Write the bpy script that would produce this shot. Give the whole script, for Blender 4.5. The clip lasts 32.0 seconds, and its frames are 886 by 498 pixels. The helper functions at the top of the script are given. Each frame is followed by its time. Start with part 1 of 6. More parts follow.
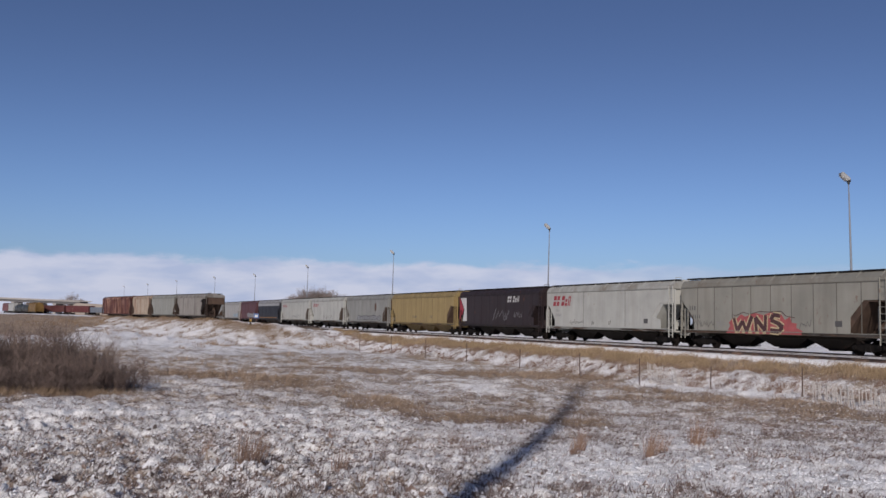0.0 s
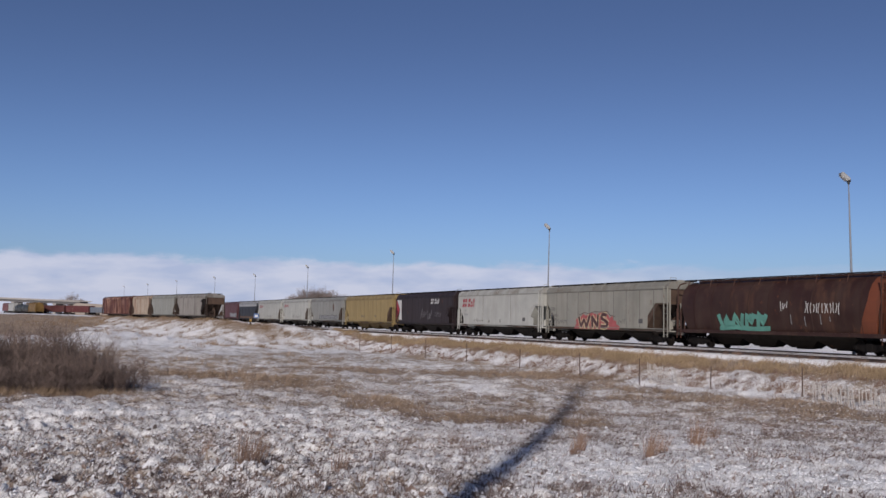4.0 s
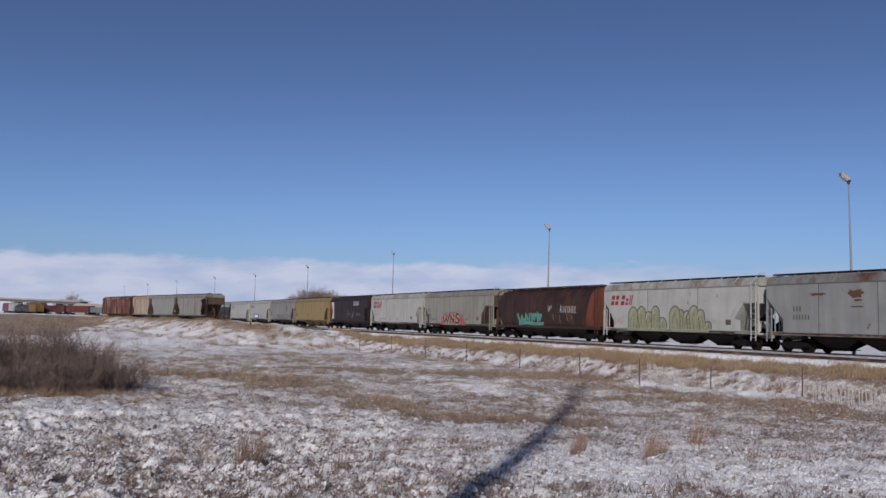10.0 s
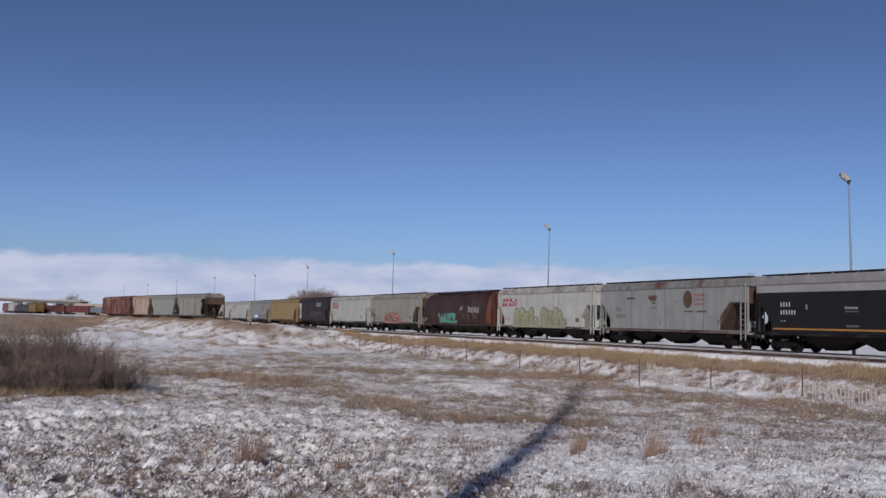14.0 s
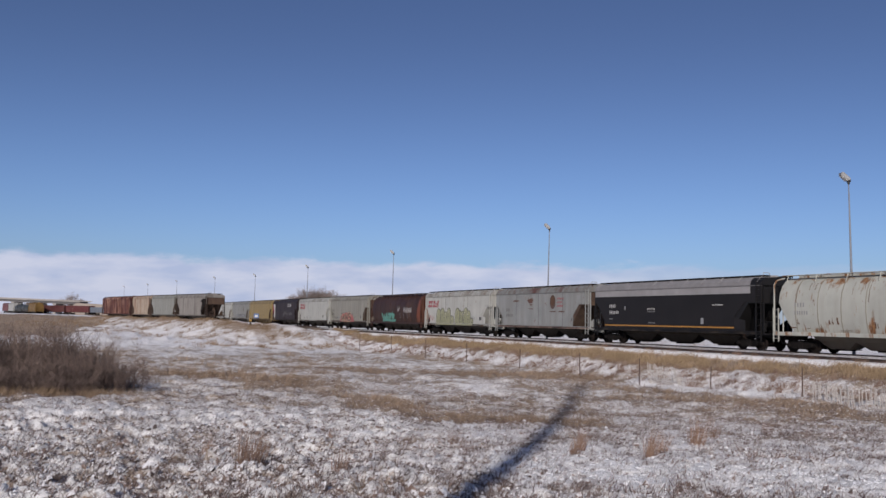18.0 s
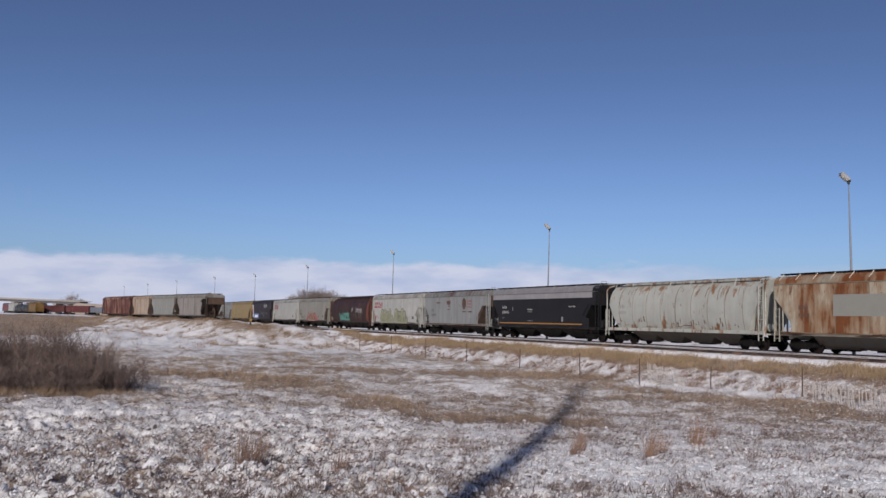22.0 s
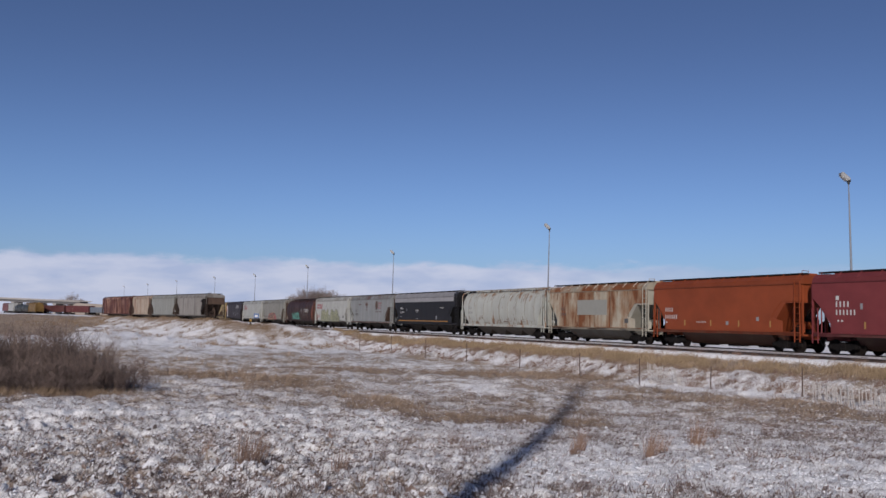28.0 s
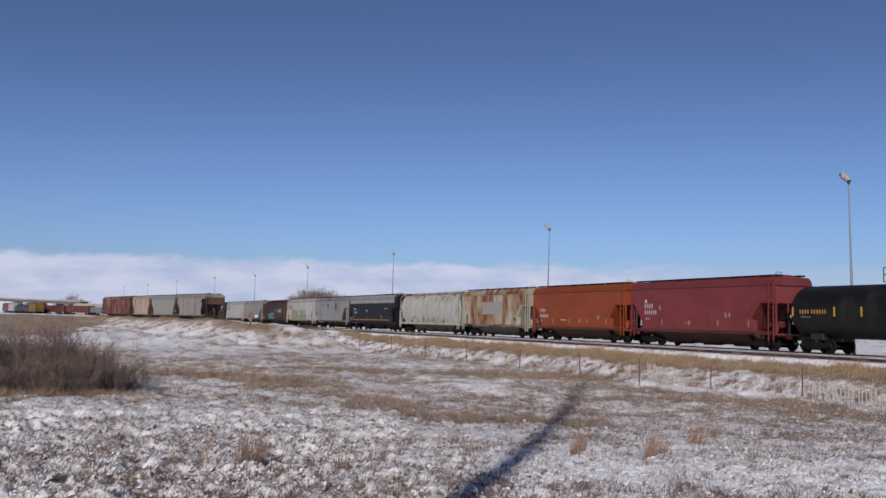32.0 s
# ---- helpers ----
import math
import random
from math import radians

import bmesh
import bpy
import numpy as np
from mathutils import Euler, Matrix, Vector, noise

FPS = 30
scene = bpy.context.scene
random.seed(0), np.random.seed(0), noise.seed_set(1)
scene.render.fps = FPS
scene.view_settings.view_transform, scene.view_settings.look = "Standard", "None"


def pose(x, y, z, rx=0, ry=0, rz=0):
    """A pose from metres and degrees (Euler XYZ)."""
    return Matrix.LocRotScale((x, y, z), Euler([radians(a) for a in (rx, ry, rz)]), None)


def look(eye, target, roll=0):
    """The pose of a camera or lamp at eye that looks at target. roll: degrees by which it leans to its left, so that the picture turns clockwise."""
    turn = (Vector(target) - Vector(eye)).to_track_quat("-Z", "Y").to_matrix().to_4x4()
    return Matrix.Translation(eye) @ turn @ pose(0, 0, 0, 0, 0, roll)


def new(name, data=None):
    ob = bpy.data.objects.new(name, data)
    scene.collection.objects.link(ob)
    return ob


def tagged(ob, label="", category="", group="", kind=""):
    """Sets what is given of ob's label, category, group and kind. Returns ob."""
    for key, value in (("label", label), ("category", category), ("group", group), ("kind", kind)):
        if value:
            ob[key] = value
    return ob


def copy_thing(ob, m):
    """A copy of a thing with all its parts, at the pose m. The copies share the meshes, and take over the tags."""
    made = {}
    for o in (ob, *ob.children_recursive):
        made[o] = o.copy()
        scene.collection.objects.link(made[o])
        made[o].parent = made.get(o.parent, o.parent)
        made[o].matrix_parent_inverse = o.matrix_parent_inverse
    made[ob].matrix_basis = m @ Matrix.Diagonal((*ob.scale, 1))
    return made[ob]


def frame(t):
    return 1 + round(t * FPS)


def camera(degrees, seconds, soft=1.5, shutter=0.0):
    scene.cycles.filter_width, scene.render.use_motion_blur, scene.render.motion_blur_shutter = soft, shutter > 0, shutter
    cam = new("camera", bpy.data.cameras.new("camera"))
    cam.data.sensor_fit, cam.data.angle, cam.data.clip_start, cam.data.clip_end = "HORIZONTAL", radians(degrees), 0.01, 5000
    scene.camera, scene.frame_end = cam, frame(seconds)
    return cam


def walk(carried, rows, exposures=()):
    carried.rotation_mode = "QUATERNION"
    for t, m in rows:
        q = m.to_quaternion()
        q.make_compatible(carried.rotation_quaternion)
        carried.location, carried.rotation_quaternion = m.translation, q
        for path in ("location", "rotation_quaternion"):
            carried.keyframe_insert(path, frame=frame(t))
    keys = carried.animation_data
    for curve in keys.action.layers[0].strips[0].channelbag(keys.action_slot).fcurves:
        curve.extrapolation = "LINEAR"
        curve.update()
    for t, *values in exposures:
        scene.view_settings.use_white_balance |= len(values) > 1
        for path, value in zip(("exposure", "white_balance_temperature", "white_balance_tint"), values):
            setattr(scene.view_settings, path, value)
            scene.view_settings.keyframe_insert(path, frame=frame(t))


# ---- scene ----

# The clip's camera stands still on a low rise beside the tracks.
cam = camera(51.78, 32.0, soft=1.5)
EYE = Matrix.Translation((0, 0, 1.51)) @ pose(0, 0, 0, 90 + math.degrees(0.07818)) @ pose(0, 0, 0, 0, 0, 1.1474)
walk(cam, [(0.0, EYE), (32.0, EYE)], exposures=[(0.0, 0.0, 6460, 15), (6.5, 0.0, 6460, 15), (9.0, -0.06, 6290, 15), (14.0, -0.05, 6290, 15), (17.5, 0.05, 6460, 15), (25.0, 0.06, 6460, 15), (28.0, -0.05, 6300, 15), (30.0, -0.04, 6300, 15), (32.0, 0.05, 6380, 15)])

# ---- world and sun ----
SUN_EL, SHADOW_AZ = radians(25), radians(10.85)
to_sun = Vector((-math.sin(SHADOW_AZ) * math.cos(SUN_EL), -math.cos(SHADOW_AZ) * math.cos(SUN_EL), math.sin(SUN_EL)))
sun_data = bpy.data.lights.new("sun", "SUN")
sun_data.energy, sun_data.angle, sun_data.color = 3.68, radians(1.0), (1.0, 0.945, 0.865)
sun = new("sun", sun_data)
sun.matrix_world = look((0, 0, 60), Vector((0, 0, 60)) - to_sun)


def make_world():
    w = bpy.data.worlds.new("prairie_sky")
    scene.world = w
    w.use_nodes = True
    nt = w.node_tree
    nt.nodes.clear()
    N, L = nt.nodes.new, nt.links.new
    sky = N("ShaderNodeTexSky")
    sky.sky_type, sky.sun_disc = "NISHITA", False
    sky.sun_elevation = SUN_EL
    sky.sun_rotation = math.atan2(to_sun.x, to_sun.y)
    sky.altitude, sky.air_density, sky.dust_density, sky.ozone_density = 1000, 1.0, 2.4, 4.0
    co = N("ShaderNodeTexCoord")
    sep = N("ShaderNodeSeparateXYZ")
    L(co.outputs["Generated"], sep.inputs[0])
    # cloud bank low over the horizon, ragged along its top
    mp = N("ShaderNodeMapping")
    mp.inputs["Scale"].default_value = (9, 9, 30)
    L(co.outputs["Generated"], mp.inputs[0])
    n1 = N("ShaderNodeTexNoise")
    n1.inputs["Scale"].default_value, n1.inputs["Detail"].default_value, n1.inputs["Roughness"].default_value = 1.9, 8, 0.6
    L(mp.outputs[0], n1.inputs[0])
    edge = N("ShaderNodeMath")
    edge.operation = "MULTIPLY_ADD"  # height plus noise
    L(n1.outputs[0], edge.inputs[0])
    edge.inputs[1].default_value = -0.030
    L(sep.outputs[2], edge.inputs[2])
    ramp = N("ShaderNodeMapRange")
    ramp.interpolation_type = "SMOOTHSTEP"
    L(edge.outputs[0], ramp.inputs[0])
    for i, v in ((1, 0.0395), (2, 0.0505), (3, 0.9), (4, 0.0)):
        ramp.inputs[i].default_value = v
    n2 = N("ShaderNodeTexNoise")
    mp2 = N("ShaderNodeMapping")
    mp2.inputs["Scale"].default_value = (9, 9, 34)
    L(co.outputs["Generated"], mp2.inputs[0])
    n2.inputs["Scale"].default_value, n2.inputs["Detail"].default_value = 1.8, 8
    L(mp2.outputs[0], n2.inputs[0])
    cr = N("ShaderNodeValToRGB")
    cr.color_ramp.elements[0].position, cr.color_ramp.elements[0].color = 0.34, (7.6, 8.9, 12.0, 1)
    cr.color_ramp.elements[1].position, cr.color_ramp.elements[1].color = 0.62, (10.5, 11.2, 13.3, 1)
    L(n2.outputs[0], cr.inputs[0])
    mix = N("ShaderNodeMix")
    mix.data_type = "RGBA"
    thin = N("ShaderNodeMapRange")
    L(sep.outputs[0], thin.inputs[0])
    for i, v in ((1, 0.12), (2, 0.34), (3, 1.0), (4, 0.3)):
        thin.inputs[i].default_value = v
    veil = N("ShaderNodeMath")
    veil.operation = "MULTIPLY"
    L(ramp.outputs[0], veil.inputs[0])
    L(thin.outputs[0], veil.inputs[1])
    L(veil.outputs[0], mix.inputs[0])
    tone = N("ShaderNodeMix")
    tone.data_type, tone.blend_type = "RGBA", "MULTIPLY"
    tone.inputs[0].default_value = 1.0
    rise = N("ShaderNodeMapRange")
    L(sep.outputs[2], rise.inputs[0])
    rise.interpolation_type = "SMOOTHSTEP"
    rise.inputs[1].default_value, rise.inputs[2].default_value = -0.03, 0.34
    tint = N("ShaderNodeMix")
    tint.data_type = "RGBA"
    tint.inputs[6].default_value, tint.inputs[7].default_value = (1.33, 1.50, 1.87, 1), (0.94, 0.93, 1.09, 1)
    L(rise.outputs[0], tint.inputs[0])
    L(tint.outputs[2], tone.inputs[7])
    L(sky.outputs[0], tone.inputs[6])
    L(tone.outputs[2], mix.inputs[6])
    L(cr.outputs[0], mix.inputs[7])
    bg = N("ShaderNodeBackground")
    bg.inputs[1].default_value = 0.055
    L(mix.outputs[2], bg.inputs[0])
    out = N("ShaderNodeOutputWorld")
    L(bg.outputs[0], out.inputs[0])


make_world()

# ---- plan: the main track runs straight, at BEARING from the line of sight ----
BEARING = 0.42289
CA, SA = math.cos(BEARING), math.sin(BEARING)
ALONG = Vector((-SA, CA, 0))      # the way the train goes
ACROSS = Vector((CA, SA, 0))      # away from the camera
TRAIN_LINE, NEAR_LINE, FENCE_LINE, POLE_LINE = 43.95, 40.0, 33.0, 48.3
SPEED, SLOWING = 4.6835, -0.00653


def plan(s, dist, z=0.0):
    return ACROSS * dist + ALONG * s + Vector((0, 0, z))


def track_pose(s, dist, z=0.0):
    p = plan(s, dist, z)
    return pose(p.x, p.y, p.z, 0, 0, 90 + math.degrees(BEARING))


# ---- materials ----
def nodes_of(name):
    m = bpy.data.materials.new(name)
    m.use_nodes = True
    nt = m.node_tree
    return m, nt, nt.nodes["Principled BSDF"]


def noise_node(nt, scale, detail=5, stretch=(1, 1, 1), coords="Object", rough=0.55, random_shift=False):
    co = nt.nodes.new("ShaderNodeTexCoord")
    mp = nt.nodes.new("ShaderNodeMapping")
    mp.inputs["Scale"].default_value = stretch
    nt.links.new(co.outputs[coords], mp.inputs[0])
    if random_shift:
        info = nt.nodes.new("ShaderNodeObjectInfo")
        mul = nt.nodes.new("ShaderNodeMath")
        mul.operation = "MULTIPLY"
        mul.inputs[1].default_value = 50
        nt.links.new(info.outputs["Random"], mul.inputs[0])
        nt.links.new(mul.outputs[0], mp.inputs["Location"])
    n = nt.nodes.new("ShaderNodeTexNoise")
    n.inputs["Scale"].default_value, n.inputs["Detail"].default_value, n.inputs["Roughness"].default_value = scale, detail, rough
    nt.links.new(mp.outputs[0], n.inputs[0])
    return n.outputs[0]


def ranged(nt, value, lo, hi, to_lo=0.0, to_hi=1.0):
    r = nt.nodes.new("ShaderNodeMapRange")
    nt.links.new(value, r.inputs[0])
    for i, v in ((1, lo), (2, hi), (3, to_lo), (4, to_hi)):
        r.inputs[i].default_value = v
    return r.outputs[0]


def math_node(nt, op, a, b):
    n = nt.nodes.new("ShaderNodeMath")
    n.operation = op
    for i, v in ((0, a), (1, b)):
        if isinstance(v, (int, float)):
            n.inputs[i].default_value = v
        else:
            nt.links.new(v, n.inputs[i])
    return n.outputs[0]


def mixed(nt, fac, a, b):
    m = nt.nodes.new("ShaderNodeMix")
    m.data_type = "RGBA"
    for i, v in ((0, fac), (6, a), (7, b)):
        if isinstance(v, (int, float)):
            m.inputs[i].default_value = v
        elif isinstance(v, tuple):
            m.inputs[i].default_value = (*v, 1)
        else:
            nt.links.new(v, m.inputs[i])
    return m.outputs[2]


def bumped(nt, bsdf, height, strength, distance):
    b = nt.nodes.new("ShaderNodeBump")
    b.inputs["Strength"].default_value, b.inputs["Distance"].default_value = strength, distance
    nt.links.new(height, b.inputs["Height"])
    nt.links.new(b.outputs[0], bsdf.inputs["Normal"])


def plain(name, colour, rough=0.6, metal=0.0, vary=0.25, scale=6.0):
    """A surface with mottled tone at two scales and a little relief."""
    m, nt, bsdf = nodes_of(name)
    big = noise_node(nt, scale * 0.3, 3)
    fine = noise_node(nt, scale * 4, 6)
    tone = math_node(nt, "ADD", math_node(nt, "MULTIPLY", big, 0.6), math_node(nt, "MULTIPLY", fine, 0.4))
    f = ranged(nt, tone, 0.3, 0.7)
    dark = tuple(c * (1 - vary) for c in colour)
    light = tuple(min(1, c * (1 + vary * 0.6)) for c in colour)
    nt.links.new(mixed(nt, f, dark, light), bsdf.inputs["Base Color"])
    nt.links.new(ranged(nt, fine, 0.2, 0.8, rough - 0.1, min(1, rough + 0.12)), bsdf.inputs["Roughness"])
    bsdf.inputs["Metallic"].default_value = metal
    bumped(nt, bsdf, fine, 0.15, 0.01)
    return m


PAINTS = {}


def paint(colour, rust=0.12, grime=0.35, tint=(0.10, 0.075, 0.055), patch=0.0, patch_colour=(0.16, 0.05, 0.02), weep=0.0):
    """Weathered car paint: streaks run down from the roof, grime spreads in clouds, rust breaks through in spots or wide patches."""
    key = (colour, rust, grime, tint, patch, weep)
    if key in PAINTS:
        return PAINTS[key]
    m, nt, bsdf = nodes_of("weathered_car_paint")
    streak = noise_node(nt, 1.0, 6, (1.5, 1.5, 0.16), random_shift=True)
    cloud = noise_node(nt, 0.55, 5, (1, 1, 1.2), random_shift=True)
    spot = noise_node(nt, 2.4, 7, (1.0, 1.0, 0.6), rough=0.65, random_shift=True)
    fade = mixed(nt, ranged(nt, cloud, 0.3, 0.7), tuple(c * 0.76 for c in colour), tuple(min(0.9, c * 1.05) for c in colour))
    dirt = math_node(nt, "MULTIPLY", ranged(nt, math_node(nt, "ADD", math_node(nt, "MULTIPLY", streak, 0.65), math_node(nt, "MULTIPLY", cloud, 0.35)), 0.44, 0.72), grime)
    c = mixed(nt, dirt, fade, tint)
    rusty = math_node(nt, "MULTIPLY", ranged(nt, spot, 0.63, 0.70), min(1, rust * 4))
    c = mixed(nt, rusty, c, (0.13, 0.05, 0.025))
    if patch > 0:
        wide = noise_node(nt, 0.34, 6, (1.5, 1.0, 0.55), rough=0.6, random_shift=True)
        run = noise_node(nt, 1.2, 6, (2.2, 2.2, 0.3), random_shift=True)
        w = math_node(nt, "ADD", math_node(nt, "MULTIPLY", wide, 0.80), math_node(nt, "MULTIPLY", run, 0.20))
        c = mixed(nt, ranged(nt, w, 0.56 - patch * 0.17, 0.69 - patch * 0.17), c, mixed(nt, ranged(nt, spot, 0.35, 0.65), patch_colour, tuple(min(1, v * 1.4) for v in patch_colour)))
        if patch > 0.9:                     # ochre stain spreads round the rust and down from it
            ochre = mixed(nt, ranged(nt, run, 0.35, 0.65), (0.34, 0.205, 0.09), (0.24, 0.12, 0.045))
            wash = math_node(nt, "MULTIPLY", ranged(nt, w, 0.40, 0.50), math_node(nt, "SUBTRACT", 1.0, ranged(nt, w, 0.56 - patch * 0.17, 0.69 - patch * 0.17)))
            c = mixed(nt, math_node(nt, "MULTIPLY", wash, 0.85), c, ochre)
    if weep > 0:                            # rust weeps from the roof seam and gathers over the sill
        co = nt.nodes.new("ShaderNodeTexCoord")
        sep = nt.nodes.new("ShaderNodeSeparateXYZ")
        nt.links.new(co.outputs["Object"], sep.inputs[0])
        seat = math_node(nt, "MAXIMUM", ranged(nt, sep.outputs[2], 3.0, 4.35), ranged(nt, sep.outputs[2], 2.2, 1.4))
        tears = noise_node(nt, 1.1, 8, (1.7, 1.7, 0.3), rough=0.68, random_shift=True)
        v = math_node(nt, "ADD", tears, math_node(nt, "MULTIPLY", seat, 0.13 * weep))
        c = mixed(nt, ranged(nt, v, 0.62, 0.70), c, mixed(nt, ranged(nt, spot, 0.35, 0.6), (0.10, 0.042, 0.02), (0.27, 0.14, 0.065)))
    nt.links.new(c, bsdf.inputs["Base Color"])
    nt.links.new(ranged(nt, dirt, 0, 0.6, 0.48, 0.8), bsdf.inputs["Roughness"])
    bsdf.inputs["Specular IOR Level"].default_value = 0.22
    bumped(nt, bsdf, spot, 0.12, 0.02)
    PAINTS[key] = m
    return m


STEEL_DARK = plain("grimy_running_gear_steel", (0.0075, 0.006, 0.0055), 0.85, 0.0, 0.4)
STEEL_DARK.node_tree.nodes["Principled BSDF"].inputs["Specular IOR Level"].default_value = 0.15
WHEEL_STEEL = plain("rusty_wheel_steel", (0.013, 0.0095, 0.008), 0.8, 0.0, 0.35)
WHEEL_STEEL.node_tree.nodes["Principled BSDF"].inputs["Specular IOR Level"].default_value = 0.15
TREAD = plain("worn_bright_steel", (0.42, 0.40, 0.38), 0.35, 0.9, 0.2)
RAIL_SIDE = plain("rusty_rail_steel", (0.045, 0.03, 0.025), 0.8, 0.1, 0.35)
TIE_WOOD = plain("weathered_tie_timber", (0.10, 0.08, 0.065), 0.9, 0.0, 0.4)
GALV = plain("galvanised_steel", (0.19, 0.20, 0.22), 0.6, 0.1, 0.15)
LAMP_GREY = plain("grey_lamp_casing", (0.29, 0.29, 0.285), 0.5, 0.1, 0.12)
POST_RUST = plain("rusty_fence_steel", (0.10, 0.065, 0.05), 0.8, 0.2, 0.3)
SLAT_WOOD = plain("bleached_fence_lath", (0.52, 0.48, 0.44), 0.85, 0.0, 0.25)
CONCRETE = plain("weathered_concrete", (0.27, 0.25, 0.23), 0.85, 0.0, 0.15, 1.0)
YELLOW_SIGN = plain("faded_yellow_enamel", (0.45, 0.26, 0.06), 0.5, 0.0, 0.15)
BLACK_PAINT = plain("dull_black_paint", (0.014, 0.0135, 0.0135), 0.55, 0.0, 0.3)
MARK_WHITE = plain("stencil_white", (0.47, 0.46, 0.44), 0.6, 0.0, 0.12)
MARK_GREY = plain("faded_stencil_grey", (0.22, 0.22, 0.225), 0.6, 0.0, 0.2)
MARK_DARK = plain("stencil_dark_grey", (0.075, 0.072, 0.07), 0.6, 0.0, 0.2)
SEAM_GRIME = plain("grime_in_seams", (0.055, 0.048, 0.042), 0.8, 0.0, 0.3)
OLD_RUST = plain("dark_brown_rust", (0.075, 0.045, 0.03), 0.85, 0.1, 0.45)
MARK_RED = plain("railway_red_vinyl", (0.27, 0.02, 0.032), 0.5, 0.0, 0.2)
MARK_YELLOW = plain("reflective_yellow", (0.42, 0.25, 0.04), 0.45, 0.0, 0.15)
TEAL = plain("teal_spray_paint", (0.09, 0.25, 0.20), 0.55, 0.0, 0.3)
SPRAY_CREAM = plain("cream_spray_paint", (0.46, 0.37, 0.22), 0.55, 0.0, 0.25)
SPRAY_MAROON = plain("maroon_spray_paint", (0.07, 0.03, 0.03), 0.55, 0.0, 0.3)
SPRAY_RED = plain("red_spray_paint", (0.33, 0.08, 0.08), 0.55, 0.0, 0.3)
SPRAY_OLIVE = plain("olive_spray_paint", (0.27, 0.27, 0.16), 0.55, 0.0, 0.25)
SPRAY_BLACK = plain("black_spray_paint", (0.05, 0.05, 0.05), 0.55, 0.0, 0.3)
SPRAY_BLUE = plain("pale_blue_spray_paint", (0.26, 0.33, 0.38), 0.55, 0.0, 0.25)
EMBLEM = plain("brown_emblem_paint", (0.07, 0.04, 0.028), 0.55, 0.0, 0.4)
FRESH_GREY = plain("grey_paint_over_patch", (0.255, 0.25, 0.215), 0.5, 0.0, 0.08)


def snow_field_material():
    """Thin wind-packed snow over dead prairie grass; the attribute says how much grass stands at each place."""
    m, nt, bsdf = nodes_of("snow_over_dry_grass")
    at = nt.nodes.new("ShaderNodeAttribute")
    at.attribute_name = "grass"
    speck = noise_node(nt, 11.0, 9, (1, 1, 1), rough=0.72)
    fine = noise_node(nt, 3.4, 8, (1, 1, 1), rough=0.7)
    mid = noise_node(nt, 0.7, 5)
    tiny = noise_node(nt, 30, 5)
    k = math_node(nt, "ADD", math_node(nt, "MULTIPLY", speck, 0.55), math_node(nt, "MULTIPLY", fine, 0.45))
    k = math_node(nt, "ADD", k, math_node(nt, "MULTIPLY", mid, 0.12))
    k = math_node(nt, "ADD", k, math_node(nt, "MULTIPLY", at.outputs["Fac"], 0.36))
    cover = ranged(nt, k, 0.66, 0.80)
    straw = mixed(nt, ranged(nt, tiny, 0.3, 0.7), (0.16, 0.118, 0.088), (0.43, 0.34, 0.25))
    straw = mixed(nt, ranged(nt, mid, 0.35, 0.65), straw, (0.28, 0.215, 0.16))
    snow = mixed(nt, ranged(nt, fine, 0.3, 0.7), (0.72, 0.71, 0.70), (0.87, 0.86, 0.845))
    nt.links.new(mixed(nt, cover, snow, straw), bsdf.inputs["Base Color"])
    nt.links.new(ranged(nt, cover, 0, 1, 0.5, 0.95), bsdf.inputs["Roughness"])
    bsdf.inputs["Specular IOR Level"].default_value = 0.25
    bumped(nt, bsdf, math_node(nt, "ADD", fine, math_node(nt, "MULTIPLY", speck, 0.5)), 0.7, 0.14)
    return m


def straw_material(name, dark, light):
    m, nt, bsdf = nodes_of(name)
    geo = nt.nodes.new("ShaderNodeNewGeometry")
    c = mixed(nt, geo.outputs["Random Per Island"], dark, light)
    big = noise_node(nt, 0.25, 4)
    c = mixed(nt, ranged(nt, big, 0.35, 0.65), c, mixed(nt, 0.55, c, dark))
    nt.links.new(c, bsdf.inputs["Base Color"])
    bsdf.inputs["Roughness"].default_value = 0.85
    bsdf.inputs["Specular IOR Level"].default_value = 0.15
    return m


TREE_BARK = straw_material("bare_far_branches", (0.15, 0.12, 0.105), (0.33, 0.27, 0.24))
STRIPE_ORANGE = plain("orange_sill_paint", (0.34, 0.16, 0.03), 0.5, 0.0, 0.2)
REFLECTOR = plain("dusty_reflective_tape", (0.30, 0.17, 0.05), 0.5, 0.0, 0.2)
SNOW_FIELD = snow_field_material()
STRAW = straw_material("dry_prairie_grass", (0.16, 0.112, 0.08), (0.42, 0.32, 0.23))
STUBBLE = straw_material("dead_brown_stubble", (0.045, 0.034, 0.034), (0.29, 0.215, 0.18))
WEED = straw_material("dry_reddish_weed", (0.13, 0.08, 0.06), (0.34, 0.235, 0.175))
FIELD_GRASS = straw_material("tan_field_grass", (0.17, 0.118, 0.075), (0.32, 0.228, 0.15))
BANK_GRASS = straw_material("tan_bank_grass", (0.19, 0.135, 0.08), (0.50, 0.37, 0.235))
TWIGS = straw_material("bare_grey_brown_twigs", (0.065, 0.050, 0.045), (0.30, 0.222, 0.188))
STALK = straw_material("reddish_dead_stalk", (0.055, 0.036, 0.034), (0.23, 0.15, 0.125))
ROUGH_STALK = straw_material("shade_toned_stalk", (0.040, 0.032, 0.036), (0.16, 0.118, 0.112))
SNOW_CRUMB = plain("crusted_snow", (0.74, 0.74, 0.75), 0.5, 0.0, 0.06)


# ---- ground ----
TABLE = np.random.RandomState(7).rand(256, 256)


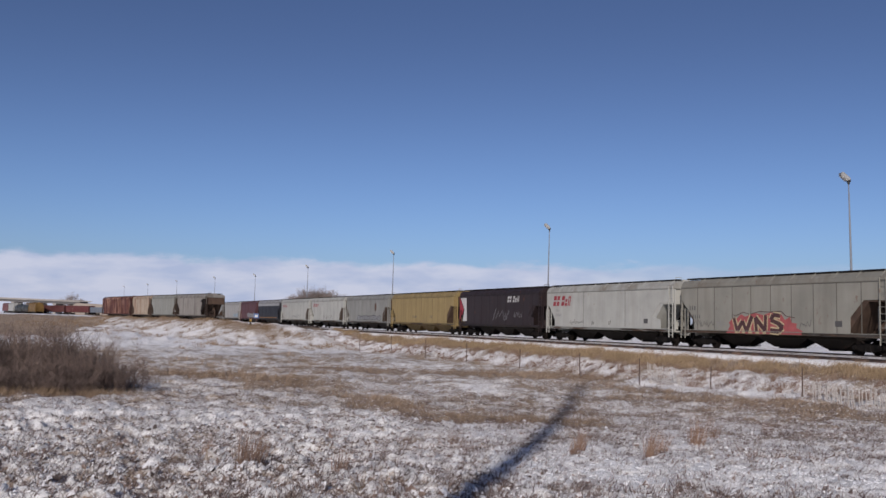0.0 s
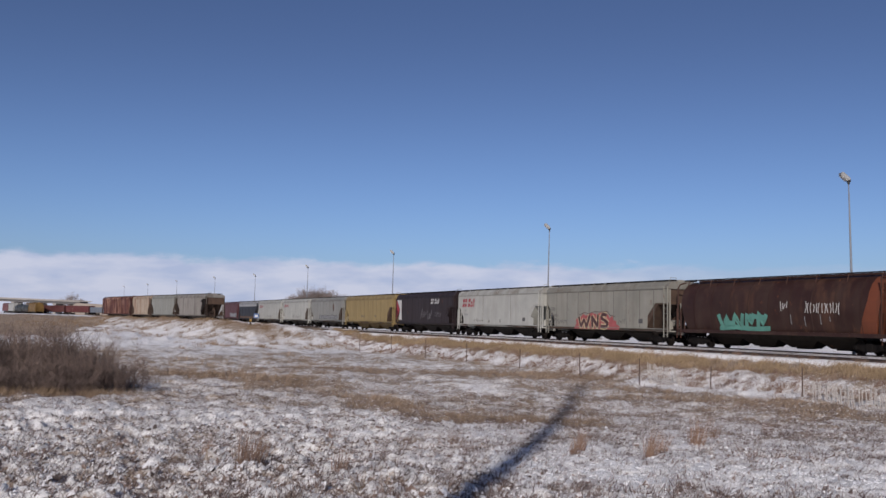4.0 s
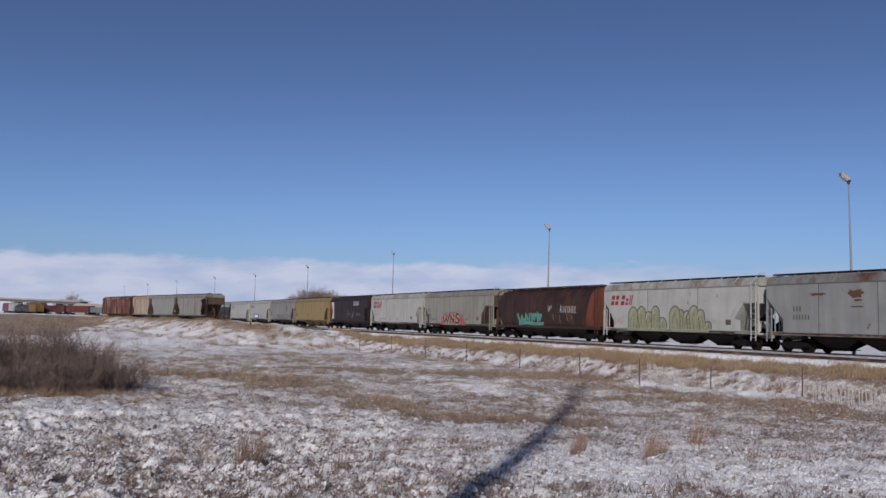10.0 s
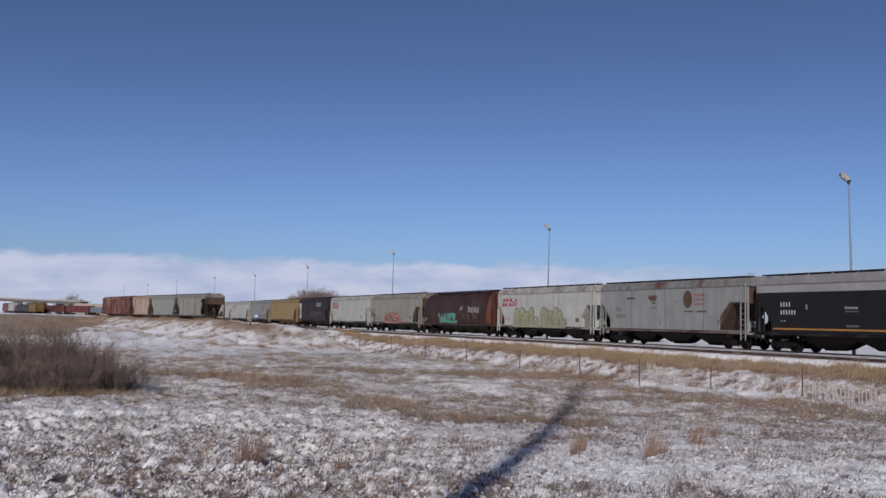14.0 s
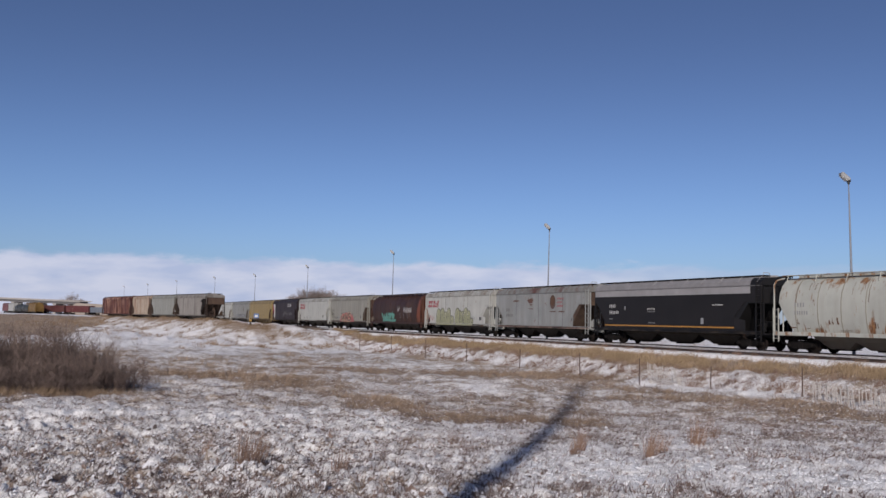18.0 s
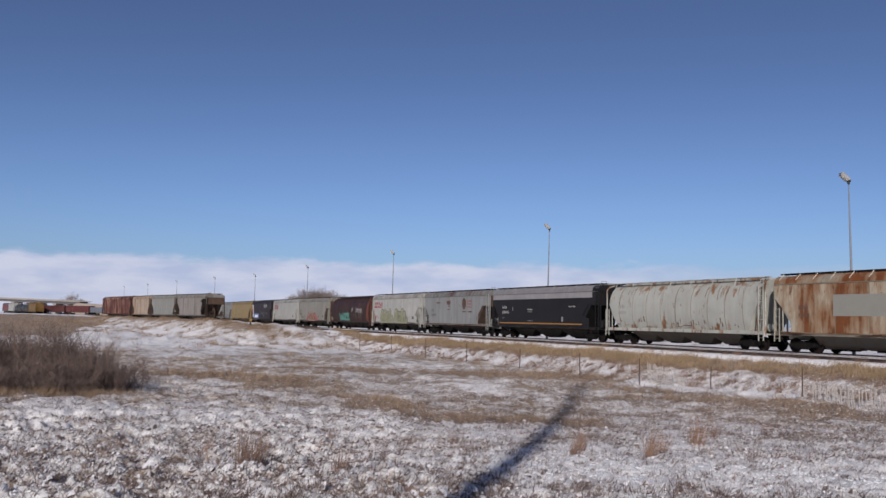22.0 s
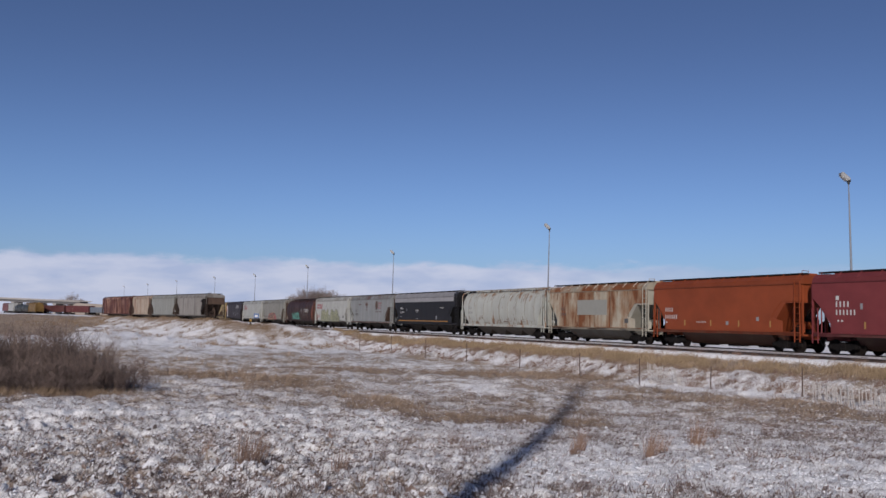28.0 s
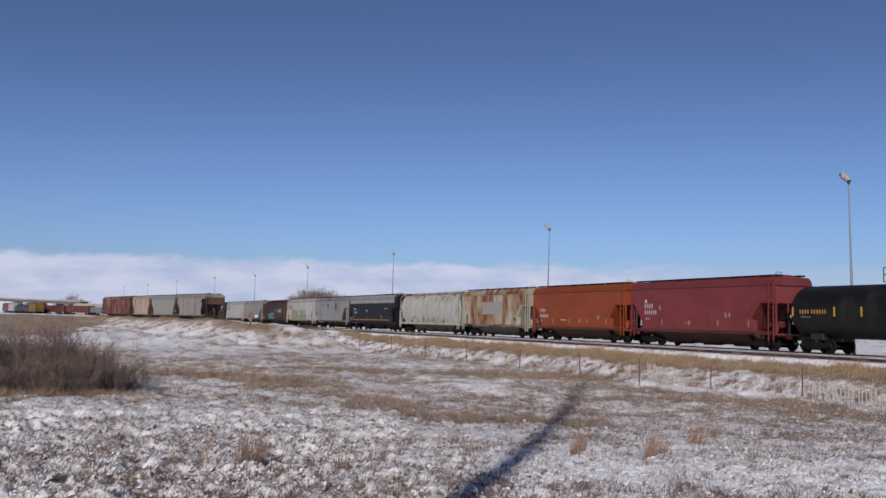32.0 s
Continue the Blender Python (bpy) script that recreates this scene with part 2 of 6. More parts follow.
def value_noise(x, y, scale):
    """Smooth noise from 0 to 1 over the plan."""
    u, v = np.asarray(x) / scale + 91.3, np.asarray(y) / scale + 47.7
    i, j = np.floor(u).astype(int), np.floor(v).astype(int)
    f, g = u - i, v - j
    f, g = f * f * (3 - 2 * f), g * g * (3 - 2 * g)
    t = lambda a, b: TABLE[a % 256, b % 256]
    return (t(i, j) * (1 - f) + t(i + 1, j) * f) * (1 - g) + (t(i, j + 1) * (1 - f) + t(i + 1, j + 1) * f) * g


def step(x, a, b):
    t = np.clip((x - a) / (b - a), 0, 1)
    return t * t * (3 - 2 * t)


# the spur on which four cars stand: near end of the cars' lit side, its way, and its side towards the camera
SPUR_X, SPUR_Y, SPUR_DX, SPUR_DY = -36.0, 147.7, -0.571, 0.821


def spur_coords(x, y):
    e = (x - SPUR_X) * SPUR_DY * -1 + (y - SPUR_Y) * SPUR_DX
    t = (x - SPUR_X) * SPUR_DX + (y - SPUR_Y) * SPUR_DY
    return t, e


def rough_height(x, y):
    """The lie of the land without its small bumps."""
    r = np.hypot(x, y)
    d, s = x * CA + y * SA, -x * SA + y * CA
    field = np.interp(r, [0, 4, 10, 20, 30, 45], [-0.1, -0.25, -0.75, -1.35, -1.75, -2.0])
    field = field + 1.1 * step(s, 85, 170) + 1.5 * step(s, 150, 300) * step(-d, -60, 0) + 0.4 * step(s, 150, 300)
    bank = np.interp(d, [33.0, 34.2, 36.0, 37.2, 38.2, 38.5, 39.32, 39.7, 42.9, 43.3, 44.6, 46.0, 48, 51], [-2.0, -1.85, -1.15, -0.85, -0.5, -0.21, -0.18, -0.015, -0.03, -0.06, -0.06, -0.10, -0.62, -0.85])
    z = np.where(d > 33.0, np.maximum(bank, np.minimum(field, -0.34)), field)
    ditch = step(s, 96, 122) * step(d, 28, 33) * (1 - step(d, 38.0, 38.6))
    z = z + np.maximum(-0.22 - z, 0) * ditch
    z = np.where(d > 51.0, -0.85 + 1.93 * step(s, 110, 330), z)
    t, e = spur_coords(x, y)
    on = step(t, -55, -12) * (1 - step(t, 150, 220)) * (1 - step(d, 31, 37.8))
    z = np.where(d < 37.5, np.maximum(z, z + (0.34 - z) * (1 - step(np.abs(e + 1.6), 3.6, 17)) * on), z)
    berm = np.exp(-((e - 6.0) / 3.2) ** 2) * step(t, -48, -14) * (1 - step(t, 40, 66))
    return z + 0.75 * berm * (1 - step(d, 32, 38))


def height(x, y):
    r = np.hypot(x, y)
    d = x * CA + y * SA
    quiet = 1 - step(d, 37.6, 38.6) * (1 - step(d, 47, 50)) * 0.93
    near = (1 - step(r, 90, 200)) * step(r, 2, 7) * (0.45 + 0.55 * np.maximum(step(-x, -2, 3), step(r, 28, 45)))
    z = rough_height(x, y)
    z = z + quiet * step(r, 1, 5) * 0.30 * (value_noise(x, y, 6.5) - 0.5)
    z = z + quiet * near * (0.20 * (value_noise(x, y, 1.3) - 0.5) + 0.24 * (value_noise(x, y, 0.5) - 0.5) + 0.15 * (value_noise(x, y, 0.21) - 0.5) * (1 - step(r, 25, 60)))
    z = z + quiet * step(r, 3, 7) * (1 - step(r, 22, 40)) * (0.35 + 0.65 * step(-x, -2, 2)) * 0.20 * (value_noise(x + 9, y, 0.16) - 0.5)
    z = z + quiet * step(r, 80, 120) * (1 - step(r, 260, 320)) * (0.4 * (value_noise(x, y, 3.2) - 0.5) + 0.5 * (value_noise(x, y, 1.5) - 0.5))
    return z


# grass stands in drifts: middle, half length, half width, turn in degrees, strength
DRIFTS = [
    (-12.2, 52.0, 7.5, 2.4, -38.0, 0.75), (-2.1, 36.7, 6.0, 1.5, -63.0, 0.6), (2.3, 30.9, 3.6, 1.3, -20.0, 0.8), (13.3, 42.5, 8.5, 3.0, -22.0, 0.16),
    (10.0, 25.3, 3.6, 1.3, 19.0, 0.16), (3.3, 23.9, 1.4, 1.0, 0.0, 0.4), (11.0, 48.8, 20.0, 2.4, 114.0, 0.2), (0.0, 61.0, 11.0, 2.0, -9.0, 0.35),
    (-8.5, 34.0, 7.0, 4.5, -10.0, -0.2), (4.8, 16.6, 5.5, 2.4, 5.0, -0.42), (-20.5, 41.5, 6.0, 2.2, -20.0, 0.6), (7.0, 36.0, 9.0, 5.0, 0.0, 0.05), (-6.3, 12.6, 1.3, 1.0, 20.0, -0.6),
]


def grass_cover(x, y):
    """How much dead grass shows through the snow, from 0 to 1."""
    d, s = x * CA + y * SA, -x * SA + y * CA
    r = np.hypot(x, y)
    g = 0.275 + 0.06 * (1 - step(r, 11, 20)) * step(-x, -2, 2) + 0.16 * (value_noise(x, y, 9.0) - 0.5) + 0.20 * (value_noise(x + 40, y, 2.4) - 0.5) + 0.40 * (value_noise(x, y + 30, 0.8) - 0.5) + 0.7 * (1 - step(r, 17, 30)) * (0.4 + 0.6 * step(-x, -3, 1)) * (0.5 - value_noise(x + 9, y, 0.16)) - 0.07 * step(r, 15, 19) * (1 - step(r, 22, 28)) * step(x, 0, 3) + 0.09 * step(r, 12, 15) * (1 - step(r, 22, 27)) * step(-x, -1, 2)
    wob = 1.2 * (value_noise(x, y, 2.6) - 0.5)
    for cx, cy, la, wb, turn, k in DRIFTS:
        c, sn = math.cos(radians(turn)), math.sin(radians(turn))
        u, v = ((x - cx) * c + (y - cy) * sn) / la, (-(x - cx) * sn + (y - cy) * c) / wb
        g = g + k * np.exp(-np.abs(u) ** 3 - (v + wob) ** 2)
    g = g + 0.75 * np.exp(-((d - 37.2 - 0.5 * wob) / 0.75) ** 2)            # along the top of the bank
    g = g + 0.18 * np.exp(-((d - 32.9 - wob) / 0.8) ** 2)                   # at the fence
    g = g + 0.24 * step(r, 26, 40) * (1 - step(r, 85, 115))
    g = g - 0.4 * step(d, 31.2, 32.2) * (1 - step(d, 33.9, 34.4)) * step(s, 18, 24) * (1 - step(s, 44, 48))   # blown clear round the snow fence
    g = g - 0.18 * np.exp(-((d - 35.2 - 0.6 * wob) / 0.9) ** 2)             # drifted snow on the bank
    g = np.where((d > 38.3) & (d < 51.0), -0.35, g)                           # snow on the ballast
    g = np.where((d > 42.7) & (d < 72.0), np.where(d < 54.0, 1.0, np.where(d < 66.0, 0.0, 0.3 + 0.3 * (value_noise(x, y, 3.0) - 0.5))), g)                            # bare ballast and cinders under the train
    g = np.where(d > 72.0, 0.3 + 0.3 * (value_noise(x, y, 5.0) - 0.5), g)
    t, e = spur_coords(x, y)
    g = g + 0.14 * np.exp(-((e - 9) / 7.0) ** 2) * step(t, -55, -30) * (1 - step(t, 60, 80)) + 0.45 * np.exp(-((e - 5.0) / 2.0) ** 2) * step(t, -48, -20) * (1 - step(t, 70, 100)) - 0.25 * np.exp(-((e - 15) / 6.0) ** 2) * step(t, -60, -30) * (1 - step(t, 50, 70))
    edge = d - 4.0 - 0.14 * (s - 119) + 3.0 * (value_noise(x, y, 7.0) - 0.5)
    g = g + (0.7 * step(s, 112, 138) - 1.1 * step(s, 262, 285)) * step(-edge, -2.0, 2.5) * (d < 38)   # the open field, and the snow before the yard
    g = 0.3 + (g - 0.3) * (0.1 + 0.9 * step(r, 3, 7))
    return np.clip(g, -0.4, 1)


def mesh_of(name, verts, faces, material, smooth=True):
    me = bpy.data.meshes.new(name)
    verts, faces = np.asarray(verts, np.float32), np.asarray(faces, np.int32)
    n, k = len(faces), faces.shape[1]
    me.vertices.add(len(verts))
    me.vertices.foreach_set("co", verts.ravel())
    me.loops.add(n * k)
    me.loops.foreach_set("vertex_index", faces.ravel())
    me.polygons.add(n)
    me.polygons.foreach_set("loop_start", np.arange(0, n * k, k, dtype=np.int32))
    me.polygons.foreach_set("use_smooth", np.full(n, smooth))
    me.update(calc_edges=True)
    me.materials.append(material)
    return me


def make_ground():
    az = np.concatenate([np.linspace(-180, -36, 49)[:-1], np.linspace(-36, 36, 601), np.linspace(36, 180, 49)[1:]])
    rad = np.concatenate([[0.002], np.linspace(0.3, 6.8, 24), np.geomspace(7, 75, 470), np.geomspace(75, 320, 170)[1:], np.geomspace(320, 4800, 30)[1:]])
    A, R = np.meshgrid(np.radians(az), rad)
    X, Y = R * np.sin(A), R * np.cos(A)
    Z = height(X, Y)
    nr, na = X.shape
    verts = np.stack([X, Y, Z], -1).reshape(-1, 3)
    i = np.arange(nr - 1)[:, None] * na + np.arange(na - 1)[None, :]
    faces = np.stack([i, i + 1, i + na + 1, i + na], -1).reshape(-1, 4)[:, ::-1]
    me = mesh_of("ground", verts, faces, SNOW_FIELD)
    at = me.attributes.new("grass", "FLOAT", "POINT")
    at.data.foreach_set("value", grass_cover(X, Y).ravel().astype(np.float32))
    tagged(new("ground", me), "snow-dusted prairie with dead brown grass showing through", "ground", kind="structure")


make_ground()


def blades(name, xs, ys, hs, ws, lean, material, label, seed, segs=1, wind=(0.35, 0.1)):
    """Thin upright blades, each a tapered strip with a bend to it."""
    rs = np.random.RandomState(seed)
    n = len(xs)
    zs = height(xs, ys) - 0.02
    a = rs.rand(n) * np.pi
    dx, dy = np.cos(a) * ws, np.sin(a) * ws
    lx = (rs.randn(n) * lean + wind[0] * lean) * hs
    ly = (rs.randn(n) * lean + wind[1] * lean) * hs
    rows = []
    for k in range(segs + 1):
        f = k / segs
        w = 1 - 0.75 * f
        bx, by, bz = xs + lx * f ** 1.6, ys + ly * f ** 1.6, zs + hs * f * (1 - 0.1 * f)
        rows += [np.stack([bx - dx * w, by - dy * w, bz], -1), np.stack([bx + dx * w, by + dy * w, bz], -1)]
    verts = np.stack(rows, 1).reshape(-1, 3)
    m = 2 * (segs + 1)
    base = np.arange(n)[:, None] * m
    f1 = np.concatenate([base + np.array([2 * k, 2 * k + 1, 2 * k + 3, 2 * k + 2]) for k in range(segs)], 0)
    me = mesh_of(name, verts, f1, material, False)
    return tagged(new(name, me), label, "grass", kind="stuff")


def scatter(seed, count, r0, r1, spread, power=1.0):
    rs = np.random.RandomState(seed)
    r = r0 + (r1 - r0) * rs.rand(count) ** power
    a = np.radians((rs.rand(count) * 2 - 1) * spread)
    return r * np.sin(a), r * np.cos(a), rs


def make_grass():
    # short broken stubble close by, everywhere
    x, y, rs = scatter(11, 480000, 7.5, 66, 31, 1.15)
    g = grass_cover(x, y)
    clump = value_noise(x, y, 0.28) * 0.7 + value_noise(x, y, 0.8) * 0.3
    keep = (rs.rand(len(x)) < (0.12 + 0.55 * g - 0.04 * (x < 0) * (1 - step(np.hypot(x, y), 14, 24))) * (0.25 + 1.5 * step(clump, 0.3, 0.75))) & (x * CA + y * SA < 38)
    x, y, g = x[keep], y[keep], g[keep]
    rs2 = np.random.RandomState(5)
    h = 0.04 + 0.16 * rs2.rand(len(x)) ** 1.8 + 0.06 * g
    blades("grass_stubble", x, y, h, 0.0035 + 0.006 * rs2.rand(len(x)), 0.6, STUBBLE, "short dead brown grass stubble poking through thin snow", 21)
    # small dark tussocks, broken through the snow all over the near field
    m = 24000
    cx, cy, rs = scatter(16, m, 7.5, 46, 31, 1.0)
    g = grass_cover(cx, cy)
    keep = (rs.rand(m) < 0.30 + 0.5 * np.clip(g, 0, 1) + 0.35 * (cx < 1) * (1 - step(np.hypot(cx, cy), 16, 28))) & (cx * CA + cy * SA < 33)
    cx, cy = cx[keep], cy[keep]
    m = len(cx)
    size = 0.02 + 0.06 * rs.rand(m) ** 1.5
    n = m * 15
    c = np.arange(n) % m
    x, y = cx[c] + rs.randn(n) * size[c], cy[c] + rs.randn(n) * size[c]
    h = (0.03 + 1.1 * size[c]) * (0.4 + 0.9 * rs.rand(n))
    blades("grass_tussocks", x, y, h, 0.003 + 0.006 * rs.rand(n), 0.7, STUBBLE, "small dark dead tussocks in the thin snow", 29)
    # thin leaning stalks, combed one way by the wind
    x, y, rs = scatter(18, 60000, 8.5, 30, 31, 0.85)
    clump = value_noise(x, y, 0.45) * 0.6 + value_noise(x + 5, y, 1.6) * 0.4
    keep = (rs.rand(len(x)) < step(clump, 0.30, 0.75) * (0.35 + 0.65 * step(-x, -6, 0))) & (grass_cover(x, y) > -0.05)
    x, y = x[keep], y[keep]
    n = len(x)
    blades("leaning_stalks", x, y, 0.05 + 0.15 * rs.rand(n) ** 1.5, 0.0028 + 0.0022 * rs.rand(n), 0.45, STALK, "thin reddish-brown stalks leaning with the wind", 30, 1, (1.5, 0.2))
    # more stalks at the near left, their dark colour standing in for shade
    x, y, rs = scatter(19, 60000, 8.5, 22, 31, 0.8)
    clump = value_noise(x + 3, y, 0.3) * 0.6 + value_noise(x, y, 0.9) * 0.4
    keep = (rs.rand(len(x)) < step(clump, 0.35, 0.7)) & (x < 0.5 - 2.0 * rs.rand(len(x))) & (grass_cover(x, y) > -0.05)
    x, y = x[keep], y[keep]
    n = len(x)
    blades("rough_stalks", x, y, 0.03 + 0.09 * rs.rand(n), 0.003 + 0.004 * rs.rand(n), 0.7, ROUGH_STALK, "short stalks in the rough snow, coloured dark for shade", 32, 1, (0.9, 0.2))
    # straw standing taller in the drifts
    x, y, rs = scatter(12, 1000000, 12, 105, 31, 1.2)
    g = grass_cover(x, y)
    tuft = value_noise(x, y, 0.6) * 0.6 + value_noise(x, y, 0.25) * 0.4
    d = x * CA + y * SA
    keep = (rs.rand(len(x)) < np.clip((g - 0.62) * 1.5, 0, 0.75)) & (tuft > 0.42) & (d < 38.4)
    x, y, g, r = x[keep], y[keep], g[keep], np.hypot(x[keep], y[keep])
    rs2 = np.random.RandomState(6)
    h = (0.12 + 0.30 * rs2.rand(len(x)) ** 1.4) * (0.7 + 0.5 * value_noise(x, y, 4))
    w = 0.004 + 0.00022 * r
    blades("prairie_grass", x, y, h, w, 0.5, STRAW, "knee-high dry tan prairie grass standing in drifts", 22)
    # far grass along the rise and the field by the yard
    x, y, rs = scatter(13, 260000, 80, 330, 30)
    g = grass_cover(x, y)
    d = x * CA + y * SA
    keep = (rs.rand(len(x)) < np.clip((g - 0.55) * 1.5, 0, 1)) & (d < 38)
    x, y = x[keep], y[keep]
    rs2 = np.random.RandomState(8)
    t, e = spur_coords(x, y)
    clear = (np.abs(e + 1.6) > 2.6)
    x, y = x[clear], y[clear]
    h = 0.06 + 0.14 * rs2.rand(len(x))
    blades("far_prairie_grass", x, y, h, np.full(len(x), 0.035), 0.5, FIELD_GRASS, "dry tan grass on the rise below the spur", 23)
    # feathery grass in a band along the top of the bank
    rs2 = np.random.RandomState(15)
    n = 120000
    s = 8 + 112 * rs2.rand(n) ** 1.1
    d = 37.3 + 0.42 * rs2.randn(n)
    x, y = d * CA - s * SA, d * SA + s * CA
    tuft = value_noise(x, y, 1.3) * 0.5 + value_noise(x, y, 0.4) * 0.5
    keep = (rs2.rand(n) < step(tuft, 0.22, 0.55)) & (d < 38.3)
    x, y, tuft = x[keep], y[keep], tuft[keep]
    h = (0.14 + 0.34 * rs2.rand(len(x)) ** 1.3) * (0.55 + 0.8 * tuft)
    blades("bank_grass", x, y, h, np.full(len(x), 0.009), 0.35, BANK_GRASS, "soft tan grass in a band along the bank top", 25)
    # loose clumps on the bank's snow, and on the rise before the spur
    c = rs2.randint(0, 620, 40000)
    cs, cd, cw = 12 + 100 * rs2.rand(620), 33.6 + 3.2 * rs2.rand(620), 0.07 + 0.34 * rs2.rand(620) ** 2
    s, d = cs[c] + rs2.randn(40000) * cw[c], cd[c] + rs2.randn(40000) * cw[c] * 0.8
    blades("bank_clumps", d * CA - s * SA, d * SA + s * CA, 0.05 + 0.30 * rs2.rand(40000) ** 1.3, np.full(40000, 0.008), 0.5, WEED, "small dry grass clumps in the bank's snow", 26)
    n = 26000
    c = rs2.randint(0, 420, n)
    ct, ce = -52 + 112 * rs2.rand(420), 3.5 + np.abs(rs2.randn(420)) * 8.0
    size = 0.3 + 0.8 * rs2.rand(420)
    t, e = ct[c] + rs2.randn(n) * size[c], ce[c] + rs2.randn(n) * size[c] * 0.6
    x, y = SPUR_X + SPUR_DX * t - SPUR_DY * e, SPUR_Y + SPUR_DY * t + SPUR_DX * e
    keep = x * CA + y * SA < 36
    blades("rise_clumps", x[keep], y[keep], (0.1 + 0.4 * rs2.rand(n))[keep], np.full(keep.sum(), 0.018), 0.4, FIELD_GRASS, "dry grass clumps on the snowy rise below the spur", 27)
    # rusty weeds round the thicket
    n = 16000
    a, rr = rs2.rand(n) * 6.283, rs2.rand(n) ** 0.6
    x, y = -18.0 + 4.6 * rr * np.cos(a), 39.6 + 1.9 * rr * np.sin(a)
    keep = rs2.rand(n) < step(value_noise(x, y, 0.7), 0.3, 0.7)
    x, y = x[keep], y[keep]
    blades("thicket_weeds", x, y, 0.12 + 0.4 * rs2.rand(len(x)) ** 1.6, np.full(len(x), 0.008), 0.4, FIELD_GRASS, "reddish-brown weeds round the bare shrubs", 28)
    # a few weeds along the snowy shoulder of the front track
    rs2 = np.random.RandomState(9)
    n = 5200
    c = rs2.rand(220) * 90 + 12
    pick = rs2.randint(0, 220, n)
    s = c[pick] + rs2.randn(n) * 0.22
    d = (37.9 + 1.3 * rs2.rand(220))[pick] + rs2.randn(n) * 0.08
    blades("trackside_weeds", d * CA - s * SA, d * SA + s * CA, 0.08 + 0.32 * rs2.rand(n) ** 1.5, np.full(n, 0.009), 0.4, WEED, "sparse dry weeds along the track shoulder", 24)


def make_crumbs():
    """Crusts of snow caught on the tussocks."""
    x, y, rs = scatter(14, 90000, 8, 56, 31, 1.1)
    keep = (value_noise(x, y, 0.35) > 0.3) & (x * CA + y * SA < 37.5)
    x, y = x[keep], y[keep]
    n = len(x)
    z = height(x, y) + 0.012
    rx, ry, rz = 0.010 + 0.042 * rs.rand(n) ** 2, 0.010 + 0.035 * rs.rand(n) ** 2, 0.008 + 0.016 * rs.rand(n)
    near = np.clip(np.hypot(x, y) / 24, 0.5, 1)
    rx, ry = rx * near, ry * near
    unit = np.array([(1, 0, 0), (0.2, 1, 0), (-1, 0.2, 0), (-0.1, -1, 0), (0.15, 0.1, 1), (0, 0, -1)])
    a = rs.rand(n) * 6.283
    ux, uy = unit[:, 0][None] * rx[:, None], unit[:, 1][None] * ry[:, None]
    jit = 1 + 0.5 * (rs.rand(n, 6) - 0.5)
    vx = x[:, None] + (ux * np.cos(a)[:, None] - uy * np.sin(a)[:, None]) * jit
    vy = y[:, None] + (ux * np.sin(a)[:, None] + uy * np.cos(a)[:, None]) * jit
    vz = z[:, None] + unit[:, 2][None] * rz[:, None] + 0.008 * (rs.rand(n, 6) - 0.5)
    tri = np.array([(0, 1, 4), (1, 2, 4), (2, 3, 4), (3, 0, 4)])
    f = (np.arange(n)[:, None, None] * 6 + tri[None]).reshape(-1, 3)
    me = mesh_of("snow_crusts", np.stack([vx, vy, vz], -1).reshape(-1, 3), f, SNOW_CRUMB, False)
    tagged(new("snow_crusts", me), "small crusts of white snow caught on the grass", "snow", kind="stuff")


def clod_material():
    """Frozen sods: snow lies on what faces up, dead roots and soil show on the sides."""
    m, nt, bsdf = nodes_of("snow_capped_sod")
    geo = nt.nodes.new("ShaderNodeNewGeometry")
    sep = nt.nodes.new("ShaderNodeSeparateXYZ")
    nt.links.new(geo.outputs["Normal"], sep.inputs[0])
    rough = noise_node(nt, 16.0, 6, rough=0.7)
    k = math_node(nt, "ADD", sep.outputs[2], math_node(nt, "MULTIPLY", math_node(nt, "SUBTRACT", rough, 0.5), 1.3))
    soil = mixed(nt, geo.outputs["Random Per Island"], (0.055, 0.040, 0.038), (0.19, 0.135, 0.11))
    snow = mixed(nt, rough, (0.55, 0.55, 0.57), (0.75, 0.745, 0.75))
    nt.links.new(mixed(nt, ranged(nt, k, 0.30, 0.58), soil, snow), bsdf.inputs["Base Color"])
    bsdf.inputs["Roughness"].default_value = 0.8
    bumped(nt, bsdf, rough, 0.6, 0.03)
    return m


